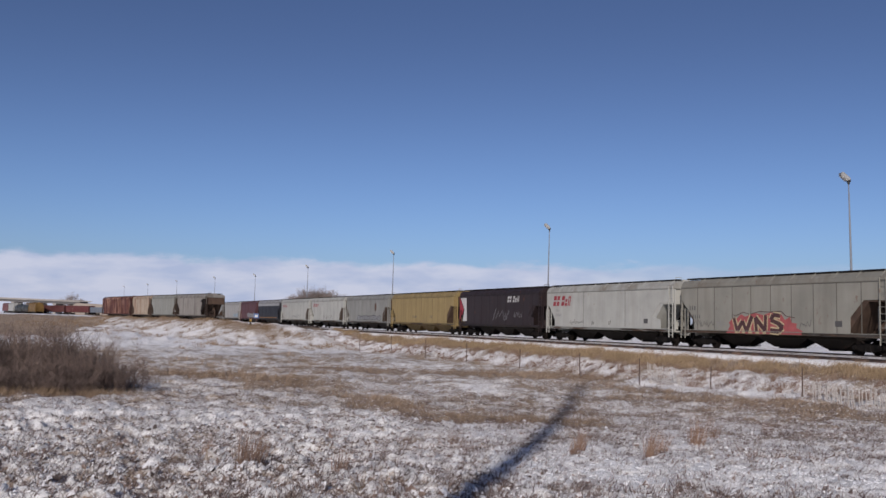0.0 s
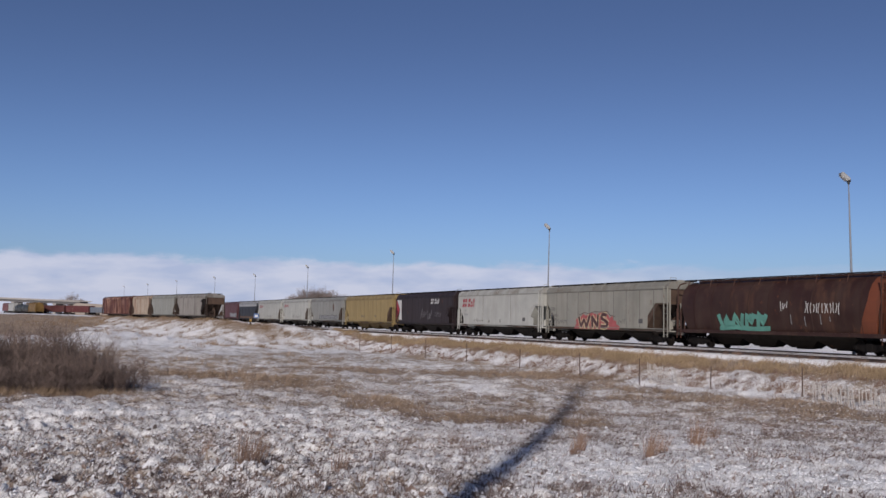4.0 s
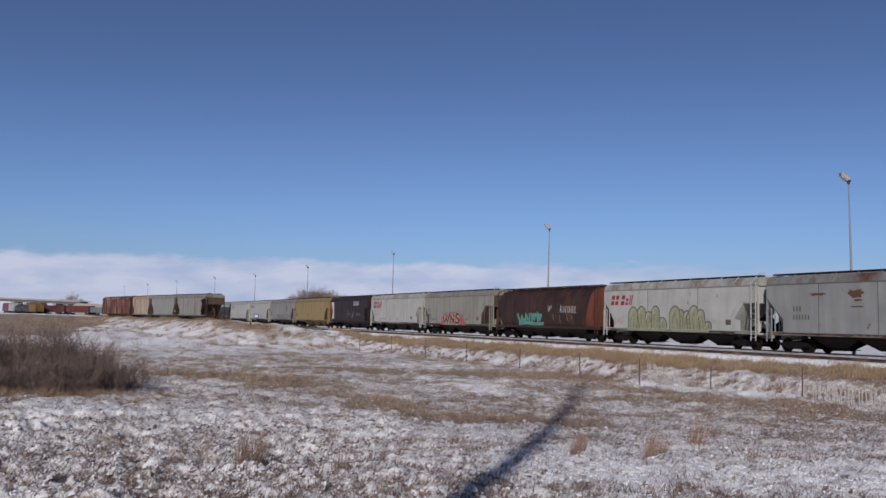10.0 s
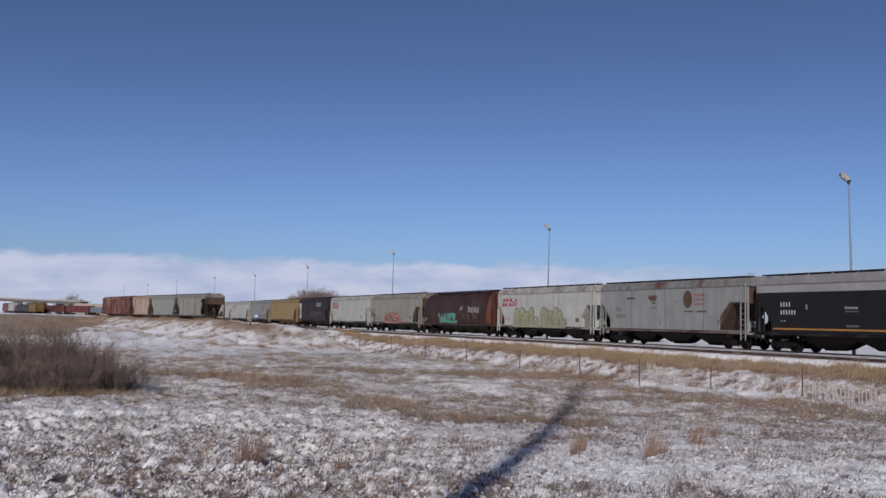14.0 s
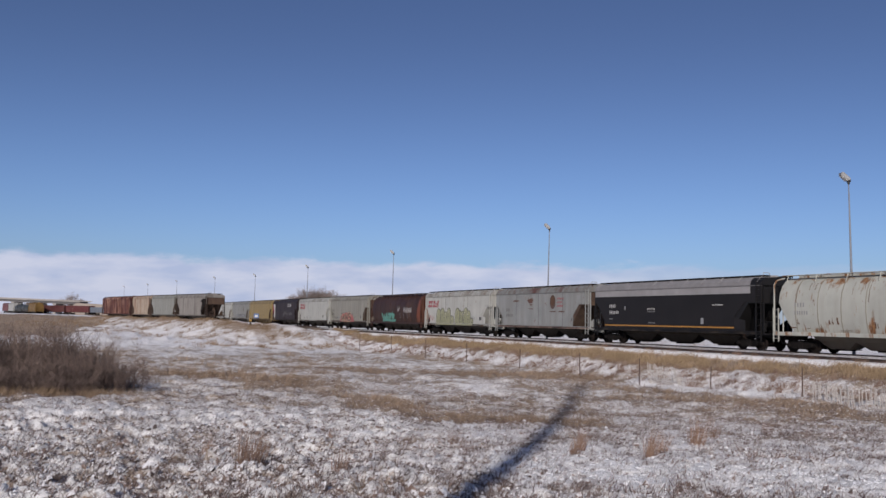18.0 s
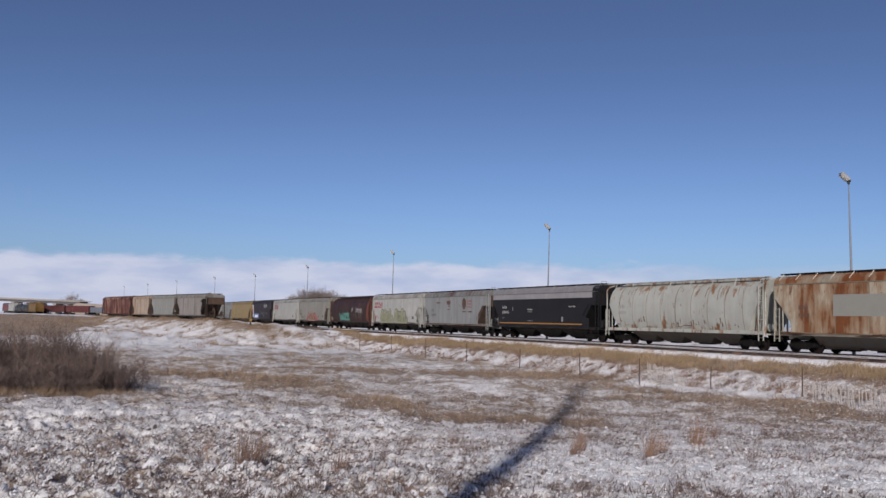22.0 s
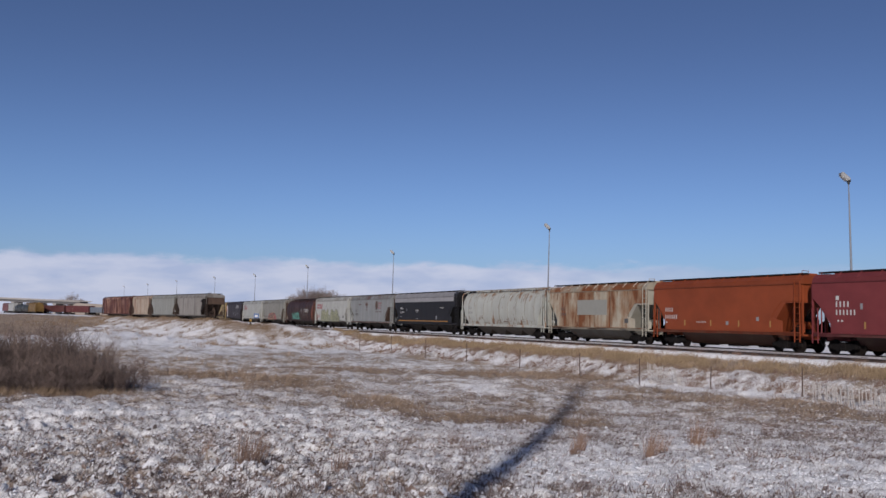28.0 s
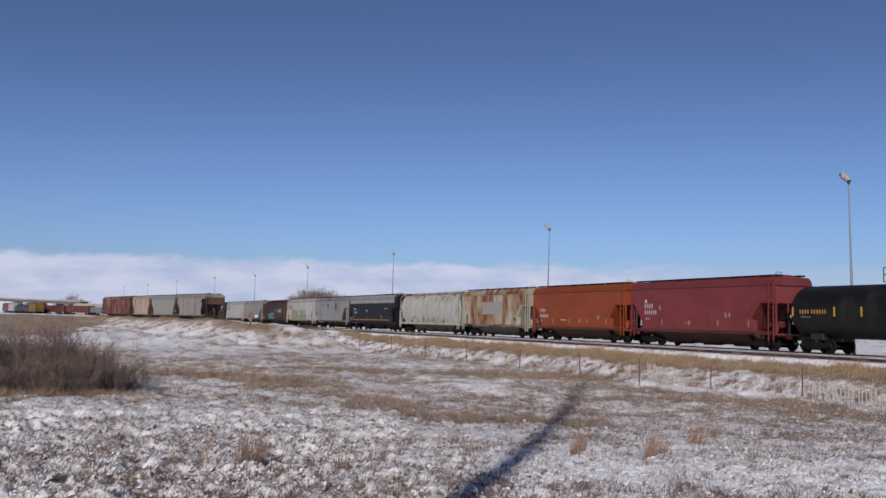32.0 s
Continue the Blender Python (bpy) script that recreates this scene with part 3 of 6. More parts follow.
def make_clods():
    """Broken sods of the rough field, thickest on the side away from the tracks."""
    x, y, rs = scatter(17, 52000, 8.0, 38, 31, 0.9)
    r = np.hypot(x, y)
    want = (0.10 + 0.62 * step(-x, -2.0, 5.0)) * (1 - 0.85 * step(r, 17, 36)) * (0.35 + 1.1 * step(value_noise(x, y, 1.1), 0.3, 0.7))
    keep = rs.rand(len(x)) < want * (0.1 + 0.9 * step(grass_cover(x, y), -0.25, 0.15))
    x, y = x[keep], y[keep]
    n = len(x)
    size = 0.016 + 0.044 * rs.rand(n) ** 2.0
    z = height(x, y) - 0.012
    seg = 7
    a = (np.arange(seg) / seg * 6.283)[None] + rs.rand(n, 1) * 6.283
    flat = 0.6 + 1.1 * rs.rand(n, 1)
    spin = rs.rand(n, 1) * 6.283
    rows = []
    for rad, up in ((1.0, -0.25), (1.05, 0.35), (0.62, 0.85)):
        k = size[:, None] * rad * (0.5 + 1.0 * rs.rand(n, seg))
        u, v = np.cos(a) * k * 1.3, np.sin(a) * k * 0.85
        hz = z[:, None] + size[:, None] * flat * (up + 0.7 * (rs.rand(n, seg) - 0.5) + 0.35 * np.cos(a - spin * 3))
        rows.append(np.stack([x[:, None] + u * np.cos(spin) - v * np.sin(spin), y[:, None] + u * np.sin(spin) + v * np.cos(spin), hz], -1))
    top = np.stack([x, y, z + size * flat[:, 0] * 1.05], -1)[:, None]
    verts = np.concatenate(rows + [top], 1).reshape(-1, 3)
    m = 3 * seg + 1
    tri = []
    for i in range(seg):
        j = (i + 1) % seg
        for lo in (0, seg):
            tri += [(lo + i, lo + j, lo + seg + j), (lo + i, lo + seg + j, lo + seg + i)]
        tri.append((2 * seg + i, 2 * seg + j, 3 * seg))
    faces = (np.arange(n)[:, None, None] * m + np.array(tri)[None]).reshape(-1, 3)
    me = mesh_of("snow_capped_sods", verts, faces, clod_material(), False)
    tagged(new("snow_capped_sods", me), "frozen brown sods capped with thin snow", "sods", kind="stuff")


make_crumbs()
make_clods()
make_grass()


# ---- small mesh tools ----
def box(bm, x0, x1, y0, y1, z0, z1):
    v = [bm.verts.new((x, y, z)) for x in (x0, x1) for y in (y0, y1) for z in (z0, z1)]
    for f in ((0, 1, 3, 2), (4, 6, 7, 5), (0, 4, 5, 1), (2, 3, 7, 6), (0, 2, 6, 4), (1, 5, 7, 3)):
        bm.faces.new([v[i] for i in f])


def prism(bm, outline, y0, y1):
    """An outline in x and z, between two planes across the car."""
    a = [bm.verts.new((x, y0, z)) for x, z in outline]
    b = [bm.verts.new((x, y1, z)) for x, z in outline]
    n = len(a)
    bm.faces.new(a)
    bm.faces.new(b[::-1])
    for i in range(n):
        bm.faces.new((a[i], b[i], b[(i + 1) % n], a[(i + 1) % n]))


def tube(bm, p, q, r0, r1=None, seg=8):
    p, q = Vector(p), Vector(q)
    r1 = r0 if r1 is None else r1
    way = (q - p).normalized()
    u = way.orthogonal().normalized()
    w = way.cross(u)
    rings = []
    for c, r in ((p, r0), (q, r1)):
        rings.append([bm.verts.new(c + (u * math.cos(a) + w * math.sin(a)) * r) for a in (2 * math.pi * i / seg for i in range(seg))])
    for i in range(seg):
        bm.faces.new((rings[0][i], rings[0][(i + 1) % seg], rings[1][(i + 1) % seg], rings[1][i]))
    bm.faces.new(rings[0][::-1])
    bm.faces.new(rings[1])


def cable(bm, pts, r):
    """A thin three-sided wire through the points."""
    loft(bm, [[(p[0], p[1] + r * math.cos(a), p[2] + r * math.sin(a)) for a in (0, 2.094, 4.189)] for p in pts])


def loft(bm, rings, closed=True, caps=True):
    vs = [[bm.verts.new(c) for c in ring] for ring in rings]
    n = len(vs[0])
    for a, b in zip(vs, vs[1:]):
        for i in range(n if closed else n - 1):
            bm.faces.new((a[i], a[(i + 1) % n], b[(i + 1) % n], b[i]))
    if caps:
        bm.faces.new(vs[0][::-1])
        bm.faces.new(vs[-1])


def finished(name, bm, material, bevel=0.0, smooth=False):
    if bevel:
        bmesh.ops.bevel(bm, geom=list(bm.edges), offset=bevel, segments=1, affect="EDGES")
    bmesh.ops.recalc_face_normals(bm, faces=bm.faces)
    me = bpy.data.meshes.new(name)
    bm.to_mesh(me)
    bm.free()
    if smooth:
        me.polygons.foreach_set("use_smooth", [True] * len(me.polygons))
        me.set_sharp_from_angle(angle=radians(35))
    me.materials.append(material)
    return me


def part(name, bm, material, parent, label="", bevel=0.0, smooth=False):
    """One mesh object under a thing or part; bm may be a bmesh or a finished mesh."""
    me = bm if isinstance(bm, bpy.types.Mesh) else finished(name, bm, material, bevel, smooth)
    ob = new(name, me)
    ob.parent = parent
    if label:
        ob["label"] = label
    return ob


def thing(name, m, label, category, group="", kind=""):
    ob = new(name)
    ob.empty_display_size = 0.2
    ob.matrix_world = m
    return tagged(ob, label, category, group, kind)


# ---- tracks ----
def rail_mesh(length):
    bm = bmesh.new()
    for prof in (((-0.036, -0.04), (0.036, -0.04), (0.036, 0.0), (-0.036, 0.0)), ((-0.009, -0.145), (0.009, -0.145), (0.009, -0.04), (-0.009, -0.04)),
                 ((-0.07, -0.17), (0.07, -0.17), (0.07, -0.145), (-0.07, -0.145))):
        loft(bm, [[(x, y, z) for y, z in prof] for x in (0, length)])
    return finished("rail", bm, RAIL_SIDE)


def make_track(name, s0, s1, dist, label, z=0.0):
    t = thing(name, track_pose(s0, dist, z), label, "railway track", kind="structure")
    rail = rail_mesh(s1 - s0)
    for y in (-0.755, 0.755):
        part("rail", rail, RAIL_SIDE, t).location = (0, y, 0)
        bm = bmesh.new()
        box(bm, 0, s1 - s0, y - 0.026, y + 0.026, 0.0, 0.002)
        part("railhead", bm, TREAD, t, "bright worn running surface")
    bm = bmesh.new()
    box(bm, -0.11, 0.11, -1.28, 1.28, -0.40, -0.235)
    tie = finished("tie", bm, TIE_WOOD, 0.012)
    n = int((s1 - s0) / 0.55)
    rs = random.Random(3)
    rest = bmesh.new()
    for i in range(n):
        x = 0.3 + i * 0.55
        if 20 < s0 + x < 96:
            o = part("tie", tie, TIE_WOOD, t)
            o.location = (x, rs.uniform(-0.05, 0.05), rs.uniform(-0.02, 0.005))
        else:
            box(rest, x - 0.11, x + 0.11, -1.28, 1.28, -0.34, -0.17)
    o = part("far_ties", rest, TIE_WOOD, t)
    o["kind"] = "stuff"
    return t


make_track("main_track", -140, 420, TRAIN_LINE, "railway track with snow between the rusty rails")
make_track("front_track", -60, 420, NEAR_LINE, "empty railway track half buried in snow")


# ---- freight cars: x runs along the car, +y is the side that the camera sees, z starts at the railhead ----
def truck_meshes():
    got = {}
    bm = bmesh.new()                      # cast side frame: a truss with pedestals and a spring opening
    prism(bm, [(-1.15, 0.50), (-0.92, 0.62), (-0.5, 0.66), (0.5, 0.66), (0.92, 0.62), (1.15, 0.50), (1.12, 0.36), (0.72, 0.34), (0.42, 0.20), (-0.42, 0.20), (-0.72, 0.34), (-1.12, 0.36)], 0.93, 1.08)
    for x in (-0.89, 0.89):
        tube(bm, (x, 1.06, 0.43), (x, 1.20, 0.43), 0.13, 0.11, 10)
    got["side_frame"] = finished("side_frame", bm, STEEL_DARK, 0.012)
    bm = bmesh.new()                      # springs
    for x in (-0.16, 0, 0.16):
        tube(bm, (x, 1.11, 0.24), (x, 1.11, 0.52), 0.065, seg=8)
    got["spring"] = finished("spring", bm, STEEL_DARK)
    bm = bmesh.new()
    box(bm, -0.22, 0.22, -1.15, 1.15, 0.42, 0.72)
    tube(bm, (0, 0, 0.70), (0, 0, 0.82), 0.2, seg=12)
    got["bolster"] = finished("bolster", bm, STEEL_DARK, 0.02)
    bm = bmesh.new()                      # wheelset, built round its own axle
    tube(bm, (0, -1.08, 0), (0, 1.08, 0), 0.075, seg=8)
    for sgn in (-1, 1):
        ring = lambda r, y: [(r * math.cos(a), sgn * y, r * math.sin(a)) for a in (2 * math.pi * k / 20 for k in range(20))]
        loft(bm, [ring(0.11, 0.66), ring(0.20, 0.70), ring(0.36, 0.70), ring(0.455, 0.69), ring(0.455, 0.72), ring(0.43, 0.725), ring(0.425, 0.82), ring(0.37, 0.82), ring(0.35, 0.76), ring(0.2, 0.75), ring(0.12, 0.84)])
        for k in range(6):                # lightening ribs on the plate, so that turning shows
            a = 2 * math.pi * k / 6
            p, q = Vector((0.15 * math.cos(a), sgn * 0.765, 0.15 * math.sin(a))), Vector((0.34 * math.cos(a), sgn * 0.765, 0.34 * math.sin(a)))
            tube(bm, p, q, 0.018, seg=5)
    got["wheelset"] = finished("wheelset", bm, WHEEL_STEEL, 0, True)
    return got


TRUCK = truck_meshes()
WHEELSETS = []       # (wheelset, resting pose in its truck), for the motions


def add_trucks(car, centres, moving):
    for cx in centres:
        truck = part("truck", TRUCK["bolster"], STEEL_DARK, car)
        truck.location = (cx, 0, 0)
        for turn in (0, math.pi):
            for nm in ("side_frame", "spring"):
                f = part(nm, TRUCK[nm], STEEL_DARK, truck)
                f.rotation_euler = (0, 0, turn)
        for x in (-0.89, 0.89):
            w = part("wheelset", TRUCK["wheelset"], WHEEL_STEEL, truck)
            w.location = (x, 0, 0.43)
            if moving:
                WHEELSETS.append((w, (x, 0, 0.43)))


SHARED = {}


def shared(key, build):
    if key not in SHARED:
        SHARED[key] = build()
    return SHARED[key]


def ladder_mesh(paint_mat, z0, z1):
    bm = bmesh.new()
    for x in (-0.21, 0.21):
        box(bm, x - 0.025, x + 0.025, -0.03, 0.03, z0, z1)
    n = int((z1 - z0) / 0.36)
    for i in range(n):
        z = z0 + 0.2 + i * (z1 - z0 - 0.3) / max(1, n - 1)
        tube(bm, (-0.21, 0.02, z), (0.21, 0.02, z), 0.016, seg=6)
    return finished("ladder", bm, paint_mat)


def common_gear(car, L, mats, moving):
    """Trucks, couplers, end platforms, brake wheel, hoses."""
    half = L / 2
    add_trucks(car, (-(half - 1.75), half - 1.75), moving)
    for sg in (-1, 1):
        bm = bmesh.new()
        box(bm, min(sg * (half - 1.2), sg * (half + 0.30)), max(sg * (half - 1.2), sg * (half + 0.30)), -0.16, 0.16, 0.72, 1.0)
        box(bm, min(sg * (half + 0.28), sg * (half + 0.50)), max(sg * (half + 0.28), sg * (half + 0.50)), -0.14, 0.14, 0.70, 0.98)
        part("coupler", bm, STEEL_DARK, car, bevel=0.03)
        bm = bmesh.new()
        tube(bm, (sg * (half + 0.2), 0.35, 0.85), (sg * (half + 0.42), 0.25, 0.45), 0.03, seg=6)
        part("brake_hose", bm, BLACK_PAINT, car)


def marks(car, x, y, z, runs, h, material, label, gap=0.22):
    """Stencilled characters that cannot be lettered: one small block each, from x towards the rear."""
    bm = bmesh.new()
    px = x
    for w in runs:
        if w > 0:
            box(bm, px - w * h * 0.50, px, y, y + 0.006, z, z + h)
            px -= w * h + gap * h
        else:
            px += w * h
    return part("marking", bm, material, car, label)


def slanted(car, x, y, z, widths, h, lean, material, name, label):
    """A leaning logotype drawn as plain strokes, each a shape of its own."""
    px = x
    for w, low, high in widths:
        if w > 0:
            at = lambda u, v: (px - u * w - v * lean, z + v * h)
            bm = bmesh.new()
            if w < 0.2:
                prism(bm, [at(0, low), at(1, low), at(1, high), at(0, high)], y, y + 0.008)
            else:                           # two leaning bars, one over the other
                for u0, u1, v0, v1 in ((0, 0.92, low, low + 0.42 * (high - low)), (0, 0.92, low + 0.58 * (high - low), high)):
                    prism(bm, [at(u0, v0), at(u1, v0), at(u1, v1), at(u0, v1)], y, y + 0.008)
            part(name, bm, material, car, label)
        px -= abs(w) + 0.12


def ribbon(bm, pts, r):
    """One bent line of paint, a thin bar that follows the points."""
    rings = []
    for i, p in enumerate(pts):
        a, b = Vector(pts[max(0, i - 1)]), Vector(pts[min(len(pts) - 1, i + 1)])
        way = (b - a).normalized()
        n = Vector((way.z, 0, -way.x)).normalized() * r
        p = Vector(p)
        d = Vector((0, 0.004, 0))
        rings.append([p + n - d, p + n + d, p - n + d, p - n - d])
    loft(bm, rings)


def blob(rs, cx, cz, w, h, n=26, rough=0.25):
    out = []
    for i in range(n):
        a = 2 * math.pi * i / n
        r = 1 + rs.uniform(-rough, rough)
        ex, ez = abs(math.cos(a)) ** 0.6 * math.copysign(1, math.cos(a)), abs(math.sin(a)) ** 0.6 * math.copysign(1, math.sin(a))
        out.append((cx + ex * w * r, cz + ez * h * r))
    return out


def spray(car, x0, x1, z0, z1, y, body, edge, seed, letters=5, name="graffiti", label="sprayed graffiti"):
    """Bubble lettering that cannot be read: overlapping rounded shapes with a dark outline."""
    rs = random.Random(seed)
    outer = bmesh.new()
    w = (x1 - x0) / letters
    shapes = []
    for i in range(letters):
        cx = x0 + (i + 0.5) * w + rs.uniform(-0.1, 0.1) * w
        top = z1 - rs.uniform(0, 0.35) * (z1 - z0)
        low = z0 + rs.uniform(0, 0.12) * (z1 - z0)
        shapes.append((cx, (low + top) / 2, (top - low) / 2, rs.uniform(0.8, 1.15)))
    for i, (cx, cz, hh, k) in enumerate(shapes):
        prism(outer, blob(rs, cx, cz, w * 0.60 * k, hh, 20, 0.16), y + i * 0.002, y + i * 0.002 + 0.004)
    g = part(name, outer, edge, car, label)
    for i, (cx, cz, hh, k) in enumerate(shapes):
        e = y + i * 0.002
        bm = bmesh.new()
        prism(bm, blob(rs, cx, cz, w * 0.50 * k, hh - 0.07, 20, 0.16), e + 0.002, e + 0.0095)
        part("letter", bm, body, g)
        bm = bmesh.new()
        ribbon(bm, [(cx - w * 0.28, e + 0.012, cz - hh * rs.uniform(0.2, 0.6)), (cx - w * 0.05, e + 0.012, cz + hh * rs.uniform(0.1, 0.6)), (cx + w * 0.1, e + 0.012, cz - hh * rs.uniform(-0.2, 0.4)), (cx + w * 0.26, e + 0.012, cz + hh * rs.uniform(0.0, 0.5))], 0.022)
        part("inner_line", bm, SPRAY_BLACK if edge is not SPRAY_BLACK else edge, g)
    return g


def barrel_y(z):
    """How far the skin of a barrel hopper stands out at that height."""
    return float(np.interp(z, (1.02, 1.24, 1.26, 1.5, 1.9, 2.45, 3.05, 3.6, 4.05), (1.61, 1.61, 1.46, 1.48, 1.575, 1.63, 1.625, 1.525, 1.325))) + 0.012


def bubbles(car, letters, z0, seed, label):
    """Tall rounded sprayed letters that crowd each other, each with a dark outline: middle, width, top and lean."""
    rs = random.Random(seed)
    outline = lambda cx, hw, top, lean, low: [(cx + hw, low)] + [(cx + lean + hw * math.cos(a) * (1 + 0.06 * math.sin(3 * a + seed)), top - hw * 1.15 + hw * 1.15 * math.sin(a)) for a in (math.pi * k / 9 for k in range(10))] + [(cx - hw, low)]
    g = None
    for i, (cx, w, top, lean) in enumerate(letters):
        y = SIDE_Y + 0.003 * i
        bm = bmesh.new()
        prism(bm, outline(cx, w / 2 + 0.045, top + 0.045, lean, z0), y - 0.014, y + 0.001)
        if g is None:
            g = part("graffiti", bm, SPRAY_BLACK, car, label)
        else:
            part("letter_outline", bm, SPRAY_BLACK, g)
        bm = bmesh.new()
        prism(bm, outline(cx, w / 2 - 0.02, top - 0.02, lean, z0 + 0.01), y - 0.01, y + 0.0025)
        part("letter", bm, SPRAY_OLIVE, g)
        bm = bmesh.new()
        k = rs.choice((-1, 1)) * w * 0.16
        mid = (z0 + top) / 2
        ribbon(bm, [(cx + k, y + 0.005, z0 + 0.05), (cx + k * 1.3 + lean * 0.4, y + 0.005, mid - 0.1), (cx + k * 0.4 + lean * 0.8, y + 0.005, mid + 0.25), (cx - k * 0.8 + lean, y + 0.005, mid + 0.1)], 0.020)
        part("inner_line", bm, SPRAY_BLACK, g)
        bm = bmesh.new()
        ribbon(bm, [(cx - k * 1.4, y + 0.0045, z0 + 0.04), (cx - k * 1.5, y + 0.0045, mid - 0.25), (cx - k * 0.6, y + 0.0045, mid - 0.05)], 0.018)
        part("inner_line", bm, SPRAY_BLACK, g)
        bm = bmesh.new()
        ribbon(bm, [(cx + w * 0.3 + lean, y + 0.006, top - w * 0.62), (cx + w * 0.18 + lean, y + 0.006, top - w * 0.28), (cx - w * 0.05 + lean, y + 0.006, top - w * 0.16)], 0.018)
        part("shine", bm, MARK_WHITE, g)
    return g


def slashes(car, strokes, r, material, name, label):
    """Angular sprayed strokes that lie on a barrel's skin."""
    g = None
    for k, pts in enumerate(strokes):
        bm = bmesh.new()
        fine = []
        for (x0, za), (x1, zb) in zip(pts, pts[1:]):
            for i in range(4):
                f = i / 4
                z = za + (zb - za) * f
                fine.append((x0 + (x1 - x0) * f, barrel_y(z) + 0.002 * k, z))
        fine.append((pts[-1][0], barrel_y(pts[-1][1]) + 0.002 * k, pts[-1][1]))
        ribbon(bm, fine, r)
        if g is None:
            g = part(name, bm, material, car, label)
        else:
            part("stroke", bm, material, g)
    return g


def scrawl(car, x0, x1, z0, z1, y, material, seed, n=7, r=0.022, name="scribble", label="thin sprayed scribble"):
    rs = random.Random(seed)
    bm = bmesh.new()
    step_x = (x1 - x0) / n
    pts = []
    for i in range(n * 2):
        pts.append((x0 + (i / 2 + rs.uniform(-0.35, 0.35)) * step_x, y + 0.004, z0 + (z1 - z0) * (rs.uniform(0, 0.4) if i % 2 else rs.uniform(0.55, 1))))
    ribbon(bm, pts, r)
    return part(name, bm, material, car, label)


EAVE = 4.2


def hopper(name, m, L, label, group, colour, top=None, ends=None, under=None, bays=3, panels=10, rust=0.12, grime=0.35, patch=0.0, patch_colour=(0.16, 0.05, 0.02), moving=True, roof_z=4.73, board=True, tint=(0.10, 0.075, 0.055), tooth=None, slope=None, gap=4.2, peak=0.86, run=1.2, cap=0.0, weep=0.0, roof_patch=None, sill=None, near_in=2.5):
    """Covered hopper with flat sides, cut-away ends, sloping bays and roof walks."""
    car = thing(name, m, label, "hopper car", group)
    side = paint(colour, rust, grime, tint, patch, patch_colour, weep)
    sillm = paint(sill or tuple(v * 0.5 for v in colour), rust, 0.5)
    topm = paint(top, rust, grime, tint, patch * 0.8, patch_colour) if top else side
    roofm = paint(tuple(v * 0.8 for v in (top or colour)), rust * 1.6, min(0.85, grime * 1.9), tint, patch if roof_patch is None else roof_patch, patch_colour)
    endm = paint(ends, rust, grime, tint) if ends else side
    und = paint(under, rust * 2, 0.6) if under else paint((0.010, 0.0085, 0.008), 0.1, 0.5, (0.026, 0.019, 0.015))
    seam = paint(tuple(v * 0.42 for v in colour), rust, 0.6, tint)
    half, eave = L / 2 - 0.45, EAVE
    cut, near_cut = half - 1.35, half - near_in
    near_top = near_cut + 0.95              # where the near cut-away meets its level upper edge

    def low(x):
        """Lower edge of the side sheet."""
        if x > cut:
            return 2.0 + (x - cut) / (half - cut) * 1.3
        if -x > near_top:
            return 3.12
        return 2.15 + (-x - near_cut) / 0.95 * 0.97 if -x > near_cut else 1.2

    bm = bmesh.new()
    inner = half - 0.12
    prism(bm, [(-inner, eave), (inner, eave), (inner, 3.3), (cut - 0.35, 1.22), (-near_cut + 0.2, 1.22), (-near_cut - 1.25, 3.02), (-inner, 3.02)], -1.565, 1.565)
    part("body", bm, slope or endm, car)
    n = panels
    edges = [-half + 2 * half * i / n for i in range(n + 1)]
    for sg in (1, -1):
        y0, y1 = sorted((sg * 1.567, sg * 1.60))
        for i in range(n):
            a, b = edges[i] + 0.03 * (i > 0), edges[i + 1] - 0.03 * (i < n - 1)
            def build(a=a, b=b, y0=y0, y1=y1):
                bm = bmesh.new()
                mid = [(c, z) for c, z in ((-near_top, 3.12), (-near_cut, 2.15), (-near_cut, 1.2), (cut, 1.2), (cut, 2.0)) if a < c < b]
                prism(bm, [(a, eave - 0.04), (a, low(a))] + mid + [(b, low(b)), (b, eave - 0.04)], y0, y1)
                return finished("side_panel", bm, side, 0.004)
            part("side_panel", shared(("panel", L, n, i, sg, side.name), build), side, car)
        for x in edges[1:-1]:              # weld seams between the panels, darker than the side
            if abs(x) < cut - 0.3:
                def build_seam(y0=y0, y1=y1):
                    bm = bmesh.new()
                    box(bm, -0.028, 0.028, y0, y1, 1.25, eave - 0.05)
                    return finished("panel_seam", bm, seam)
                o = part("panel_seam", shared(("seam", seam.name, sg), build_seam), seam, car)
                o.location = (x, -sg * 0.004, 0)
    prof = [(1.615, eave - 0.05), (1.61, eave + 0.03), (1.53, eave + 0.26), (1.30, eave + 0.46), (0.95, roof_z - 0.06), (0, roof_z), (-0.95, roof_z - 0.06), (-1.30, eave + 0.46), (-1.53, eave + 0.26), (-1.61, eave + 0.03), (-1.615, eave - 0.05)]
    bm = bmesh.new()
    loft(bm, [[(x, y, z) for y, z in prof] for x in (-half + cap, half)])
    part("roof", bm, roofm, car)
    if cap:                                # the near end of the roof in the end's own paint
        bm = bmesh.new()
        loft(bm, [[(x, y * 1.004, z + 0.008) for y, z in prof] for x in (-half, -half + cap)])
        part("roof_end", bm, endm, car)
    if top:                                # the roof colour comes down over the upper side
        bm = bmesh.new()
        for sg in (1, -1):
            y0, y1 = sorted((sg * 1.601, sg * 1.606))
            box(bm, -half + 0.02 + cap, half - 0.05, y0, y1, 3.66, eave - 0.03)
        part("upper_band", bm, topm, car)
